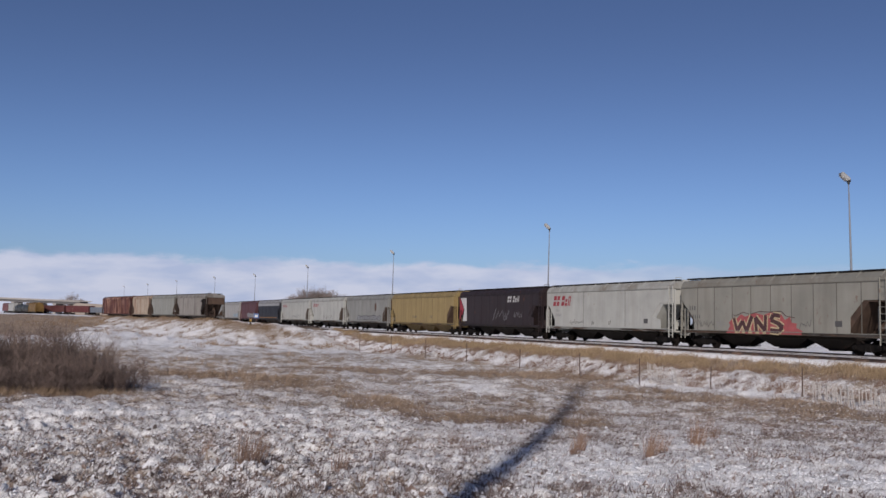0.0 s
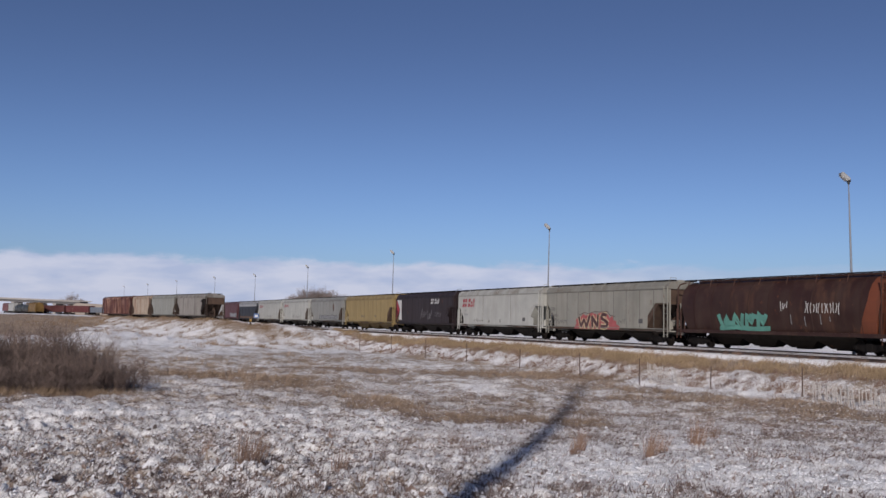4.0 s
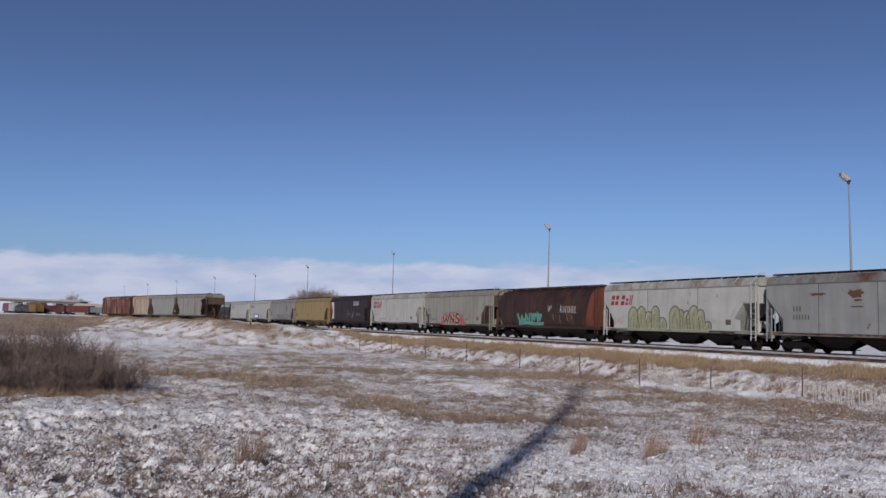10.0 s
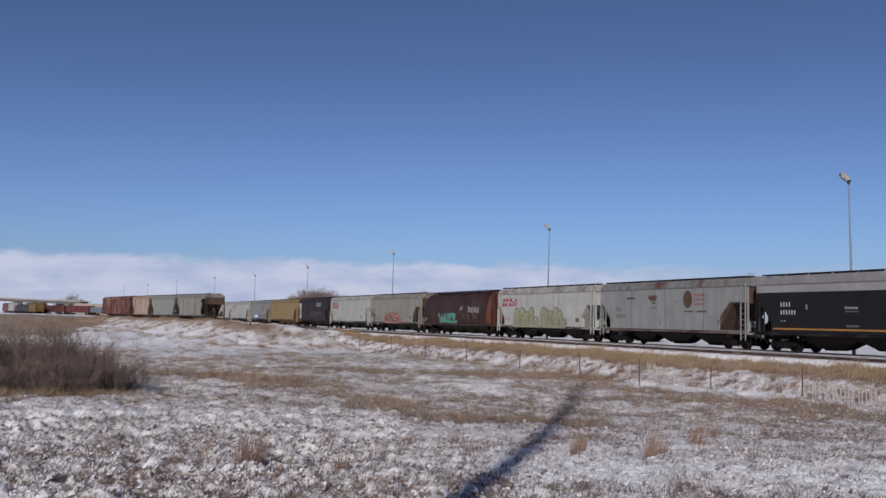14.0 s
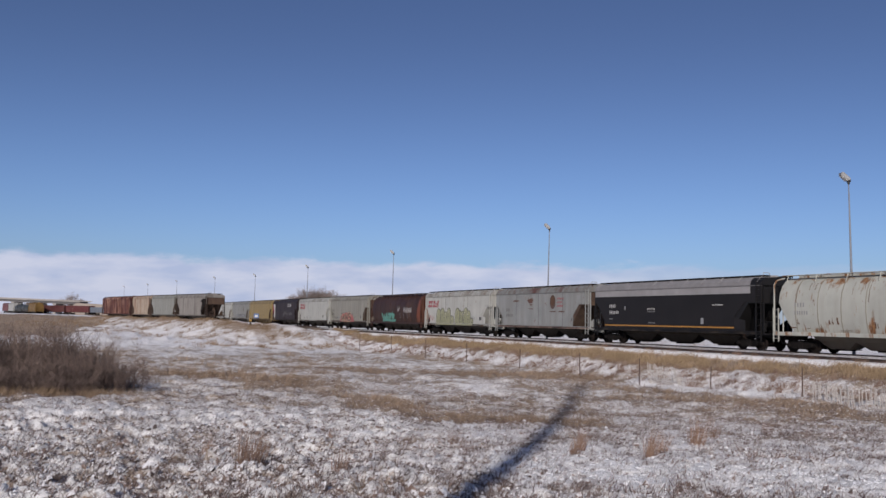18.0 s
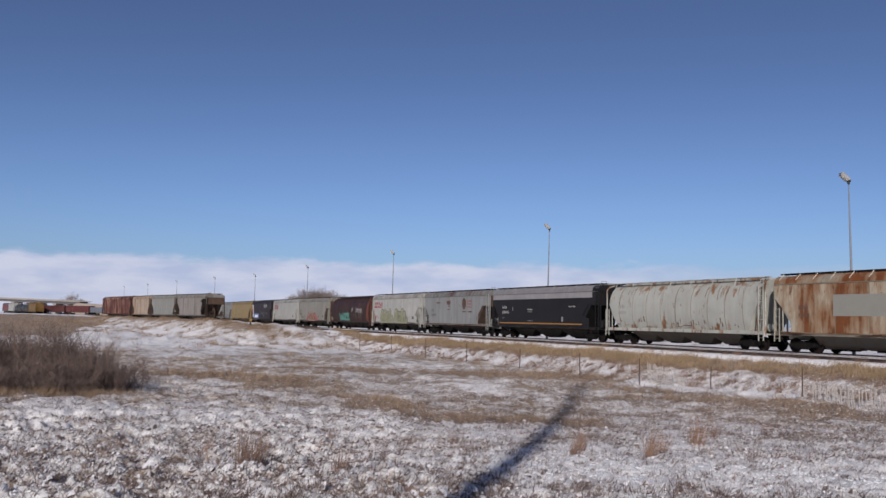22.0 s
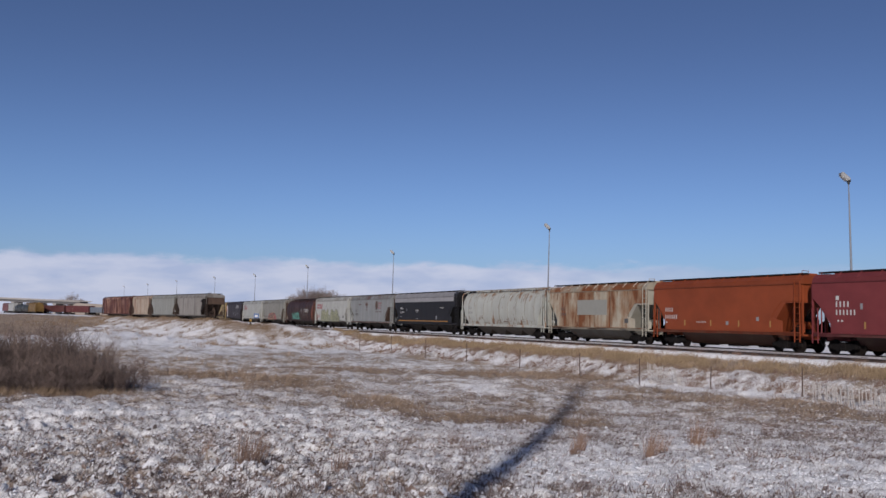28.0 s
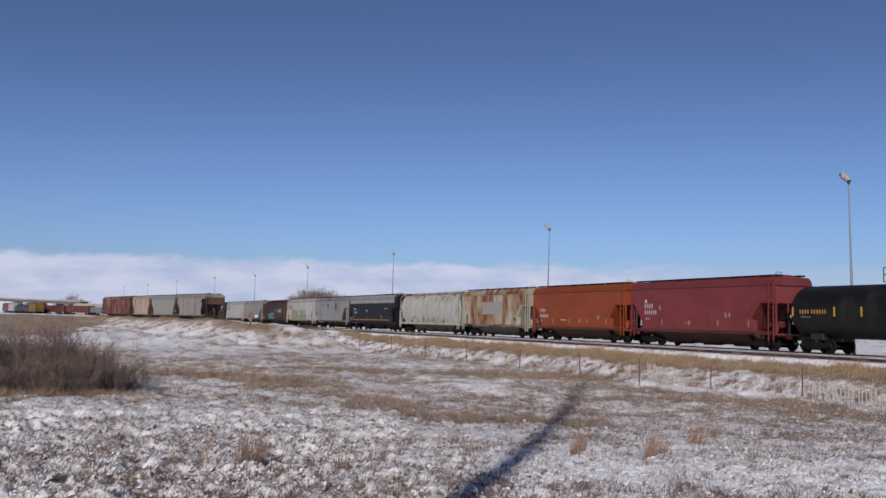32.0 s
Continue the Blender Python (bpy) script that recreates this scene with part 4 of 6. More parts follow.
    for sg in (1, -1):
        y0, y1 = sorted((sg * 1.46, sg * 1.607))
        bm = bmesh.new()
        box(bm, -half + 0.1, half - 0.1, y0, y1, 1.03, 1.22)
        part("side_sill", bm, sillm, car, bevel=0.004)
        bm = bmesh.new()
        y0, y1 = sorted((sg * 1.603, sg * 1.66))
        box(bm, -half + 0.1, half - 0.1, y0, y1, 1.2, 1.24)
        part("sill_lip", bm, side, car)
        y0, y1 = sorted((sg * 1.60, sg * 1.635))
        bm = bmesh.new()
        box(bm, -half, half, y0, y1, eave - 0.075, eave - 0.02)
        part("top_chord", bm, paint(tuple(v * 0.55 for v in (top or colour)), rust, 0.6, tint), car, bevel=0.008)
    if not slope:                           # plate that closes the foot of the near cut-away
        bm = bmesh.new()
        prism(bm, [(-near_cut - 0.004, 1.24), (-near_cut - 1.0, 1.24), (-near_cut - 1.0, 1.9), (-near_cut - 0.35, 2.05), (-near_cut - 0.004, 2.1)], 1.568, 1.597)
        part("foot_plate", bm, side, car, bevel=0.004)
    if sum(colour) > 0.55 and moving:       # rust and road dirt along the sill
        rs = random.Random(int(half * 100) + panels)
        for k in range(9):
            bm = bmesh.new()
            cx, w = rs.uniform(-half + 1, half - 1), rs.uniform(0.3, 1.3)
            prism(bm, blob(rs, cx, rs.uniform(1.06, 1.15), w, rs.uniform(0.03, 0.08), 18, 0.4), 1.60, 1.6085)
            part("sill_stain", bm, OLD_RUST if k % 3 else SEAM_GRIME, car, "brown rust stain")
    # bays
    edge_x = [-(half - 2.75)] + [gap * (k - (bays - 2) / 2) for k in range(bays - 1)] + [half - 2.75]
    for i in range(bays):
        cx, h = (edge_x[i] + edge_x[i + 1]) / 2, (edge_x[i + 1] - edge_x[i]) / 2 + 0.004
        def build_bay(h=h):
            bm = bmesh.new()
            b = max(0.32, h - run)
            ring = lambda hx, hy, z: [(-hx, -hy, z), (hx, -hy, z), (hx, hy, z), (-hx, hy, z)]
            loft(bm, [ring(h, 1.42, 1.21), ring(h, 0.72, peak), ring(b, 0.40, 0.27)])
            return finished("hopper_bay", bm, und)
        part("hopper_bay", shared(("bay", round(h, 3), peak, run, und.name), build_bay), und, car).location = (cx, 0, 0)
        def build_gate():
            bm = bmesh.new()
            box(bm, -0.5, 0.5, -0.45, 0.45, 0.18, 0.29)
            tube(bm, (-0.58, -0.8, 0.25), (-0.58, 0.8, 0.25), 0.025, seg=6)
            return finished("outlet_gate", bm, STEEL_DARK)
        part("outlet_gate", shared(("gate",), build_gate), STEEL_DARK, car).location = (cx, 0, 0)
    # ends: platform, posts, ladders, braces
    for sg in (1, -1):
        xe = sg * (half + 0.05)
        bm = bmesh.new()
        x0, x1 = sorted((sg * (cut - 0.2), sg * (half + 0.12)))
        box(bm, x0, x1, -1.5, 1.5, 1.0, 1.1)
        box(bm, x0, x1, -0.3, 0.3, 0.78, 1.0)
        part("end_platform", bm, endm, car)
        bm = bmesh.new()
        c0 = cut - 0.35 if sg > 0 else near_cut - 0.1
        prism(bm, [(sg * c0, 1.1), (sg * (half - 0.15), 1.1), (sg * (half - 0.15), 2.0), (sg * (half - 0.7), 2.5)], -0.06, 0.06)
        part("end_web", bm, OLD_RUST if slope else STEEL_DARK, car)
        bm = bmesh.new()
        prism(bm, [(sg * c0, 1.1), (sg * (half - 0.5), 1.1), (sg * (half - 0.75), 1.9), (sg * (half - 1.0), 2.0)], -1.5, -1.46)
        part("end_web", bm, OLD_RUST if slope else STEEL_DARK, car)
        for yy in (-1.5, 1.5):
            bm = bmesh.new()
            box(bm, xe - 0.05, xe + 0.05, yy - 0.05, yy + 0.05, 1.05, 4.1)
            part("corner_post", bm, endm, car)
            bm = bmesh.new()
            tube(bm, (sg * (half - 0.62), yy * 1.02, 1.1), (sg * (half - 0.62), yy * 1.02, 2.75), 0.04, seg=6)
            part("end_brace", bm, endm, car)
        lad = shared(("ladder", endm.name), lambda: ladder_mesh(endm, 0.62, 4.35))
        for yy in ((1.66,) if sg < 0 else (-1.66,)):
            part("ladder", lad, endm, car).location = (xe - sg * 0.28, yy, 0)
        lad2 = shared(("short_ladder", endm.name), lambda: ladder_mesh(endm, 0.62, 2.7))
        for yy in ((-1.66,) if sg < 0 else (1.66,)):
            part("ladder", lad2, endm, car).location = (xe - sg * 0.30, yy, 0)
        bm = bmesh.new()
        for yy in (-0.5, 0.5):
            box(bm, xe - 0.04, xe + 0.04, yy - 0.04, yy + 0.04, 1.05, 3.1)
        part("end_stay", bm, endm, car)
    bm = bmesh.new()                       # air reservoir and brake cylinder behind the near end
    tube(bm, (-(half - 0.75), -0.35, 1.65), (-(half - 0.75), 0.65, 1.65), 0.24, seg=12)
    tube(bm, (-(half - 0.5), 0.95, 1.2), (-(half - 0.5), 0.95, 1.75), 0.15, seg=10)
    part("air_reservoir", bm, endm, car, smooth=True)
    bm = bmesh.new()
    ring = [(-(half + 0.16), 0.95 + 0.27 * math.cos(a), 2.3 + 0.27 * math.sin(a)) for a in (2 * math.pi * k / 14 for k in range(14))]
    for a, b in zip(ring, ring[1:] + ring[:1]):
        tube(bm, a, b, 0.02, seg=5)
    for a in ring[::5]:
        tube(bm, a, (-(half + 0.16), 0.95, 2.3), 0.015, seg=5)
    part("brake_wheel", bm, STEEL_DARK, car)
    # roof walks and hatches
    bm = bmesh.new()
    box(bm, -half + 0.5, half - 0.5, -0.32, 0.32, roof_z - 0.03, roof_z + 0.13)
    part("hatch_cover", bm, topm, car, bevel=0.03)
    if board:
        for sg in (1, -1):
            y0, y1 = sorted((sg * 0.72, sg * 1.18))
            bm = bmesh.new()
            box(bm, -half + 0.15, half - 0.1, y0, y1, 4.75, 4.83)
            for k in range(3):
                yk = y0 + (k + 0.5) * (y1 - y0) / 3
                box(bm, -half + 0.15, half - 0.1, yk - 0.02, yk + 0.02, 4.83, 4.845)
            part("running_board", bm, STEEL_DARK, car)
            for k in range(11):
                x = -half + 0.4 + k * (2 * half - 0.8) / 10
                def build_bracket():
                    bm = bmesh.new()
                    tube(bm, (0, 1.17, 4.80), (0, 1.585, 4.40), 0.024, seg=5)
                    tube(bm, (0, 1.0, 4.80), (0, 1.0, 4.60), 0.03, seg=5)
                    return finished("walk_bracket", bm, tooth or topm)
                b = part("walk_bracket", shared(("bracket", (tooth or topm).name), build_bracket), topm, car)
                b.location, b.rotation_euler = (x, 0, 0), (0, 0, 0 if sg > 0 else math.pi)
        bm = bmesh.new()                   # hand rail at the near end of the roof
        for yy in (0.7, 1.2):
            tube(bm, (-half + 0.25, yy, 4.8), (-half + 0.25, yy, 4.98), 0.018, seg=5)
        tube(bm, (-half + 0.25, 0.7, 4.98), (-half + 0.25, 1.2, 4.98), 0.018, seg=5)
        part("grab_rail", bm, topm, car)
    common_gear(car, L - 0.9, None, moving)
    return car


def round_hopper(name, m, L, label, group, colour, ends=None, under=None, bays=4, bands=9, rust=0.12, grime=0.35, patch=0.0, patch_colour=(0.16, 0.05, 0.02), moving=True, ribs=None, end_band=None, gap=3.17, peak=0.74, run=0.75, weep=0.0, slant=1.05):
    """Covered hopper with a barrel body, ribs round it and cut-away ends."""
    car = thing(name, m, label, "hopper car", group)
    side = paint(colour, rust, grime, (0.10, 0.075, 0.055), patch, patch_colour, weep)
    endm = paint(ends, rust, grime) if ends else side
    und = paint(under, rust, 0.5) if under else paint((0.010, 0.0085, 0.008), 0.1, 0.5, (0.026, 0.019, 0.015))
    half = L / 2 - 0.45
    sec = [(0.0, 4.60), (0.55, 4.55), (0.98, 4.38), (1.30, 4.05), (1.50, 3.60), (1.60, 3.05), (1.605, 2.45), (1.55, 1.9), (1.45, 1.5), (1.38, 1.22)]
    prof = sec + [(-y, z) for y, z in sec[::-1] if y > 0]
    lim = lambda z: half - 0.55 if z > 3.0 else (half - 0.55) - (3.0 - z) / 1.78 * slant
    bm = bmesh.new()
    loft(bm, [[(-lim(z), y, z) for y, z in prof], [(0, y, z) for y, z in prof], [(lim(z), y, z) for y, z in prof]])
    part("body", bm, side, car, smooth=True)
    if end_band:                            # the near end weathered in another colour
        bm = bmesh.new()
        loft(bm, [[(-lim(z) - 0.02, y * 1.006, z + 0.006 * (z > 4)) for y, z in prof], [(-lim(z) + 1.0 - 0.12 * (z - 2), y * 1.006, z + 0.006 * (z > 4)) for y, z in prof]])
        part("end_plate", bm, end_band, car, "orange rusted end plate")
    for k in range(bands):
        x = -(half - 1.9) + k * 2 * (half - 1.9) / (bands - 1)
        w = 0.05 if k == bands // 2 else 0.025
        bm = bmesh.new()
        loft(bm, [[(x - w, y * 1.012, z + 0.02 * (z > 4.2)) for y, z in prof], [(x + w, y * 1.012, z + 0.02 * (z > 4.2)) for y, z in prof]])
        part("rib", bm, ribs or side, car)
    for sg in (1, -1):
        y0, y1 = sorted((sg * 1.36, sg * 1.60))
        bm = bmesh.new()
        box(bm, -half + 0.05, half - 0.05, y0, y1, 1.02, 1.24)
        part("side_sill", bm, side, car, bevel=0.015)
        x0, x1 = sorted((sg * (half - 2.0), sg * (half + 0.1)))
        bm = bmesh.new()
        box(bm, x0, x1, -1.5, 1.5, 1.0, 1.09)
        part("end_platform", bm, endm, car)
        for yy in (-1.45, 1.45):
            bm = bmesh.new()                # hooped end rail from roof to sill
            xe = sg * (half - 0.02)
            pts = [(xe, yy, 1.05), (xe, yy, 4.15), (xe - sg * 0.12, yy * 0.93, 4.42), (xe - sg * 0.6, yy * 0.80, 4.55)]
            for a, b in zip(pts, pts[1:]):
                tube(bm, a, b, 0.05, seg=6)
            tube(bm, (sg * (half - 0.75), yy, 1.05), (sg * (half - 0.75), yy, 2.9), 0.04, seg=6)
            part("end_rail", bm, endm, car)
        lad = shared(("ladder", endm.name), lambda: ladder_mesh(endm, 0.62, 4.35))
        part("ladder", lad, endm, car).location = (sg * (half - 0.28), -1.6 * sg, 0)
        lad2 = shared(("short_ladder", endm.name), lambda: ladder_mesh(endm, 0.62, 2.7))
        part("ladder", lad2, endm, car).location = (sg * (half - 0.3), 1.6 * sg, 0)
        y0, y1 = sorted((sg * 0.6, sg * 1.05))
        bm = bmesh.new()
        box(bm, -half + 0.3, half - 0.3, y0, y1, 4.70, 4.74)
        part("running_board", bm, STEEL_DARK if sum(colour) < 0.6 else endm, car)
        for k in range(8):
            def build_bracket():
                bm = bmesh.new()
                tube(bm, (0, 1.03, 4.70), (0, 1.22, 4.2), 0.03, seg=5)
                tube(bm, (0, 0.7, 4.70), (0, 0.7, 4.5), 0.03, seg=5)
                return finished("walk_bracket", bm, endm)
            b = part("walk_bracket", shared(("bracket_round", endm.name), build_bracket), endm, car)
            b.location, b.rotation_euler = (-half + 0.8 + k * (2 * half - 1.6) / 7, 0, 0), (0, 0, 0 if sg > 0 else math.pi)
    edge_x = [-(half - 2.75)] + [gap * (k - (bays - 2) / 2) for k in range(bays - 1)] + [half - 2.75]
    for i in range(bays):
        cx, h = (edge_x[i] + edge_x[i + 1]) / 2, (edge_x[i + 1] - edge_x[i]) / 2 + 0.004
        def build_bay(h=h):
            bm = bmesh.new()
            b = max(0.32, h - run)
            ring = lambda hx, hy, z: [(-hx, -hy, z), (hx, -hy, z), (hx, hy, z), (-hx, hy, z)]
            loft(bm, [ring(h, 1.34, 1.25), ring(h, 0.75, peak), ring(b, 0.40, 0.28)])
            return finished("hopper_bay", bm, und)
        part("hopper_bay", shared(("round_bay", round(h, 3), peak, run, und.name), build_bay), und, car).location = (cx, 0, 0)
        def build_gate():
            bm = bmesh.new()
            box(bm, -0.4, 0.4, -0.42, 0.42, 0.2, 0.32)
            tube(bm, (-0.46, -0.8, 0.26), (-0.46, 0.8, 0.26), 0.025, seg=6)
            return finished("outlet_gate", bm, STEEL_DARK)
        part("outlet_gate", shared(("gate_round",), build_gate), STEEL_DARK, car).location = (cx, 0, 0)
    bm = bmesh.new()
    box(bm, -half + 0.9, half - 0.9, -0.3, 0.3, 4.56, 4.72)
    part("hatch_cover", bm, side, car, bevel=0.03)
    bm = bmesh.new()
    tube(bm, (-(half - 0.5), -0.35, 1.5), (-(half - 0.5), 0.65, 1.5), 0.22, seg=12)
    part("air_reservoir", bm, endm, car, smooth=True)
    common_gear(car, L - 0.9, None, moving)
    return car


def tank_car(name, m, L, label, group, colour, moving=True):
    car = thing(name, m, label, "tank car", group)
    skin = paint(colour, 0.03, 0.2)
    half, r, cz = L / 2 - 0.45, 1.58, 2.48
    bm = bmesh.new()
    rings = []
    ends = [(half + 0.05, 0.05), (half + 0.02, 0.35), (half - 0.08, 0.66), (half - 0.22, 0.86), (half - 0.42, 0.97), (half - 0.65, 1.0)]
    seq = [(-x, k) for x, k in ends] + [(0, 1.0)] + [(x, k) for x, k in ends[::-1]]
    for x, k in seq:
        rings.append([(x, r * k * math.cos(a), cz + r * k * math.sin(a)) for a in (2 * math.pi * i / 40 for i in range(40))])
    loft(bm, rings)
    part("tank", bm, skin, car, smooth=True)
    bm = bmesh.new()
    for sg in (1, -1):
        x0, x1 = sorted((sg * (half - 3.3), sg * (half + 0.1)))
        box(bm, x0, x1, -0.42, 0.42, 0.72, 1.0)
        x0, x1 = sorted((sg * (half - 2.3), sg * (half - 1.3)))
        box(bm, x0, x1, -0.9, 0.9, 0.8, 1.3)
        x0, x1 = sorted((sg * (half - 0.25), sg * (half + 0.2)))
        box(bm, x0, x1, -1.45, 1.45, 0.98, 1.08)
    part("stub_sill", bm, BLACK_PAINT, car, bevel=0.02)
    bm = bmesh.new()
    tube(bm, (0, 0, cz + r - 0.1), (0, 0, cz + r + 0.32), 0.45, seg=18)
    tube(bm, (0, 0, cz + r + 0.32), (0, 0, cz + r + 0.37), 0.5, seg=18)
    part("dome", bm, skin, car)
    for sg in (1, -1):
        bm = bmesh.new()
        y0, y1 = sorted((sg * 0.6, sg * 1.25))
        box(bm, -1.5, 1.5, y0, y1, cz + r + 0.02, cz + r + 0.06)
        part("platform", bm, BLACK_PAINT, car)
        bm = bmesh.new()
        for x in (-1.5, -0.5, 0.5, 1.5):
            tube(bm, (x, sg * 1.22, cz + r + 0.05), (x, sg * 1.22, cz + r + 0.85), 0.03, seg=6)
        for z in (0.45, 0.85):
            tube(bm, (-1.5, sg * 1.22, cz + r + z), (1.5, sg * 1.22, cz + r + z), 0.025, seg=6)
        part("platform_rail", bm, BLACK_PAINT, car)
        bm = bmesh.new()
        for x in (-0.22, 0.22):
            tube(bm, (x, sg * 1.66, 0.6), (x, sg * 1.66, cz + 0.6), 0.025, seg=6)
            tube(bm, (x, sg * 1.66, cz + 0.6), (x, sg * 1.24, cz + r + 0.05), 0.025, seg=6)
        for k in range(7):
            tube(bm, (-0.22, sg * 1.66, 0.75 + k * 0.36), (0.22, sg * 1.66, 0.75 + k * 0.36), 0.016, seg=5)
        part("ladder", bm, BLACK_PAINT, car)
    bm = bmesh.new()                        # bottom outlet and skid
    tube(bm, (0, 0, 0.95), (0, 0, 0.45), 0.22, 0.16, 12)
    box(bm, -0.5, 0.5, -0.35, 0.35, 0.75, 0.9)
    part("bottom_outlet", bm, BLACK_PAINT, car)
    for x in (-half - 0.12, half + 0.12):
        bm = bmesh.new()
        for sg in (1, -1):
            tube(bm, (x, sg * 1.1, 1.05), (x, sg * 1.1, 2.0), 0.025, seg=6)
        tube(bm, (x, -1.1, 2.0), (x, 1.1, 2.0), 0.025, seg=6)
        part("end_rail", bm, BLACK_PAINT, car)
    common_gear(car, L - 0.9, None, moving)
    return car


# ---- the train: far end of each car along the line at the clip's start, length over couplers ----
TRAIN = []
SIDE_Y = 1.612


def at_train(far, L):
    return track_pose(far + 0.5 - L / 2, TRAIN_LINE)


def couple(car, far, L):
    TRAIN.append((car, far + 0.5 - L / 2))
    return car


GR = "cars of the moving grain train"
WHITE, PALE, GREY = (0.42, 0.42, 0.385), (0.37, 0.37, 0.34), (0.25, 0.25, 0.235)
SOOT = (0.03, 0.025, 0.024)


def make_train():
    for far in (275.8, 257.4, 239.0):
        couple(hopper("hopper_car", at_train(far, 18.4), 18.4, "weathered grey covered hopper far up the train", GR, GREY), far, 18.4)
    couple(hopper("hopper_car", at_train(220.6, 18.6), 18.6, "pale grey covered hopper with faint blue graffiti", GR, (0.36, 0.35, 0.33)), 220.6, 18.6)
    spray(TRAIN[-1][0], -7, -2, 1.3, 2.3, SIDE_Y, SPRAY_BLUE, MARK_GREY, 31, 5)
    couple(hopper("hopper_car", at_train(202.0, 17.0), 17.0, "dark maroon covered hopper with a pale smear", GR, (0.10, 0.035, 0.04)), 202.0, 17.0)
    spray(TRAIN[-1][0], -6, 1, 1.3, 2.4, SIDE_Y, MARK_GREY, MARK_GREY, 32, 4)
    c = couple(hopper("hopper_car", at_train(185.0, 18.8), 18.8, "black covered hopper with a grey upper band", GR, (0.024, 0.025, 0.031), top=(0.34, 0.34, 0.34), tint=SOOT), 185.0, 18.8)
    stripe(c, 18.8)
    for far, L, seed in ((166.2, 19.7, 41), (146.5, 18.4, 42)):
        c = couple(hopper("hopper_car", at_train(far, L), L, "dirty white covered hopper with a red leaning logotype", GR, WHITE, grime=0.3, rust=0.1, slope=OLD_RUST), far, L)
        red_logo(c, L / 2 - 1.6, 3.35, 0.45)
        scrawl(c, -3, 2, 1.4, 2.1, SIDE_Y, MARK_DARK, seed, 8)
    c = couple(hopper("hopper_car", at_train(128.1, 18.4), 18.4, "grey covered hopper with an oval emblem and grey-black graffiti", GR, (0.26, 0.26, 0.24), slope=OLD_RUST), 128.1, 18.4)
    spray(c, -5.5, 3.5, 1.32, 2.2, SIDE_Y, MARK_GREY, SPRAY_BLACK, 43, 9)
    oval(c, -3.6, 3.15, 0.36, 0.58)
    c = couple(hopper("hopper_car", at_train(109.7, 20.4), 20.4, "mustard yellow covered hopper with sooty bays", GR, (0.30, 0.22, 0.095), under=(0.20, 0.14, 0.06), slope=OLD_RUST, panels=12, rust=0.05, grime=0.35), 109.7, 20.4)
    marks(c, 2.8, SIDE_Y, 1.75, (0.6, 0.6, 0.6, -0.5, 0.6, 0.6, 0.6), 0.28, MARK_DARK, "dark stencilled lettering blocks")
    marks(c, -2.6, SIDE_Y, 1.8, (0.6, 0.6, 0.6, 0.6), 0.25, MARK_DARK, "dark stencilled lettering blocks")
    c = couple(hopper("hopper_car", at_train(89.3, 18.3), 18.3, "soot-black covered hopper with a red and white end mark", GR, (0.030, 0.021, 0.022), rust=0.15, grime=0.3, tint=(0.045, 0.032, 0.03)), 89.3, 18.3)
    end_mark(c, 18.3)
    pale_logo(c, -2.1, 3.4, 0.58)
    scrawl(c, -2.4, 1.2, 1.6, 2.9, SIDE_Y, MARK_GREY, 44, 5, 0.03)
    scrawl(c, -5.0, -3.2, 1.9, 2.5, SIDE_Y, MARK_GREY, 45, 5, 0.02)
    c = couple(hopper("hopper_car", at_train(71.0, 18.6), 18.6, "off-white covered hopper with a red leaning logotype", GR, WHITE, grime=0.28, rust=0.1, roof_patch=0.2, patch_colour=(0.13, 0.11, 0.085), panels=3), 71.0, 18.6)
    red_logo(c, 7.8, 3.0, 0.85)
    marks(c, 7.2, SIDE_Y, 2.5, (0.6, 0.6, 0.6), 0.22, MARK_GREY, "faded stencilled number blocks")
    marks(c, 7.3, SIDE_Y, 2.1, (0.6,) * 6, 0.2, MARK_GREY, "faded stencilled number blocks")
    scrawl(c, 2.8, 5.2, 1.35, 1.85, SIDE_Y, MARK_DARK, 46, 7, 0.02)
    for x in (1.7, -0.6):
        scrawl(c, x - 0.4, x, 1.35, 1.9, SIDE_Y, MARK_DARK, 47 + int(x), 2, 0.03)
    small_label(c, -5.6, 1.6)
    c = couple(hopper("hopper_car", at_train(52.4, 18.1), 18.1, "dull grey covered hopper with maroon and cream graffiti on red", GR, (0.27, 0.262, 0.225), panels=10, grime=0.35, slope=OLD_RUST, sill=(0.06, 0.045, 0.035)), 52.4, 18.1)
    marks(c, 7.7, SIDE_Y, 2.58, (0.62, 0.62, 0.62), 0.3, MARK_DARK, "dark stencilled mark blocks")
    marks(c, 7.8, SIDE_Y, 2.0, (0.6,) * 6, 0.27, MARK_DARK, "dark stencilled number blocks")
    big_tag(c)
    scrawl(c, 5.2, 8.0, 1.35, 1.95, SIDE_Y, SPRAY_BLACK, 51, 9, 0.018)
    scrawl(c, 4.0, 5.2, 1.4, 2.1, SIDE_Y, MARK_GREY, 52, 5, 0.02)
    scrawl(c, -3.3, -2.3, 1.4, 2.0, SIDE_Y, SPRAY_BLACK, 53, 4, 0.015)
    small_label(c, -5.3, 1.6)
    c = couple(round_hopper("hopper_car", at_train(34.3, 18.8), 18.8, "rust-brown barrel hopper with teal and white graffiti", GR, (0.038, 0.018, 0.015), slant=0.5, ends=(0.065, 0.03, 0.022), rust=0.2, grime=0.3, patch=0.08, patch_colour=(0.07, 0.035, 0.022), end_band=paint((0.16, 0.05, 0.026), 0.3, 0.6, (0.06, 0.03, 0.022))), 34.3, 18.8)
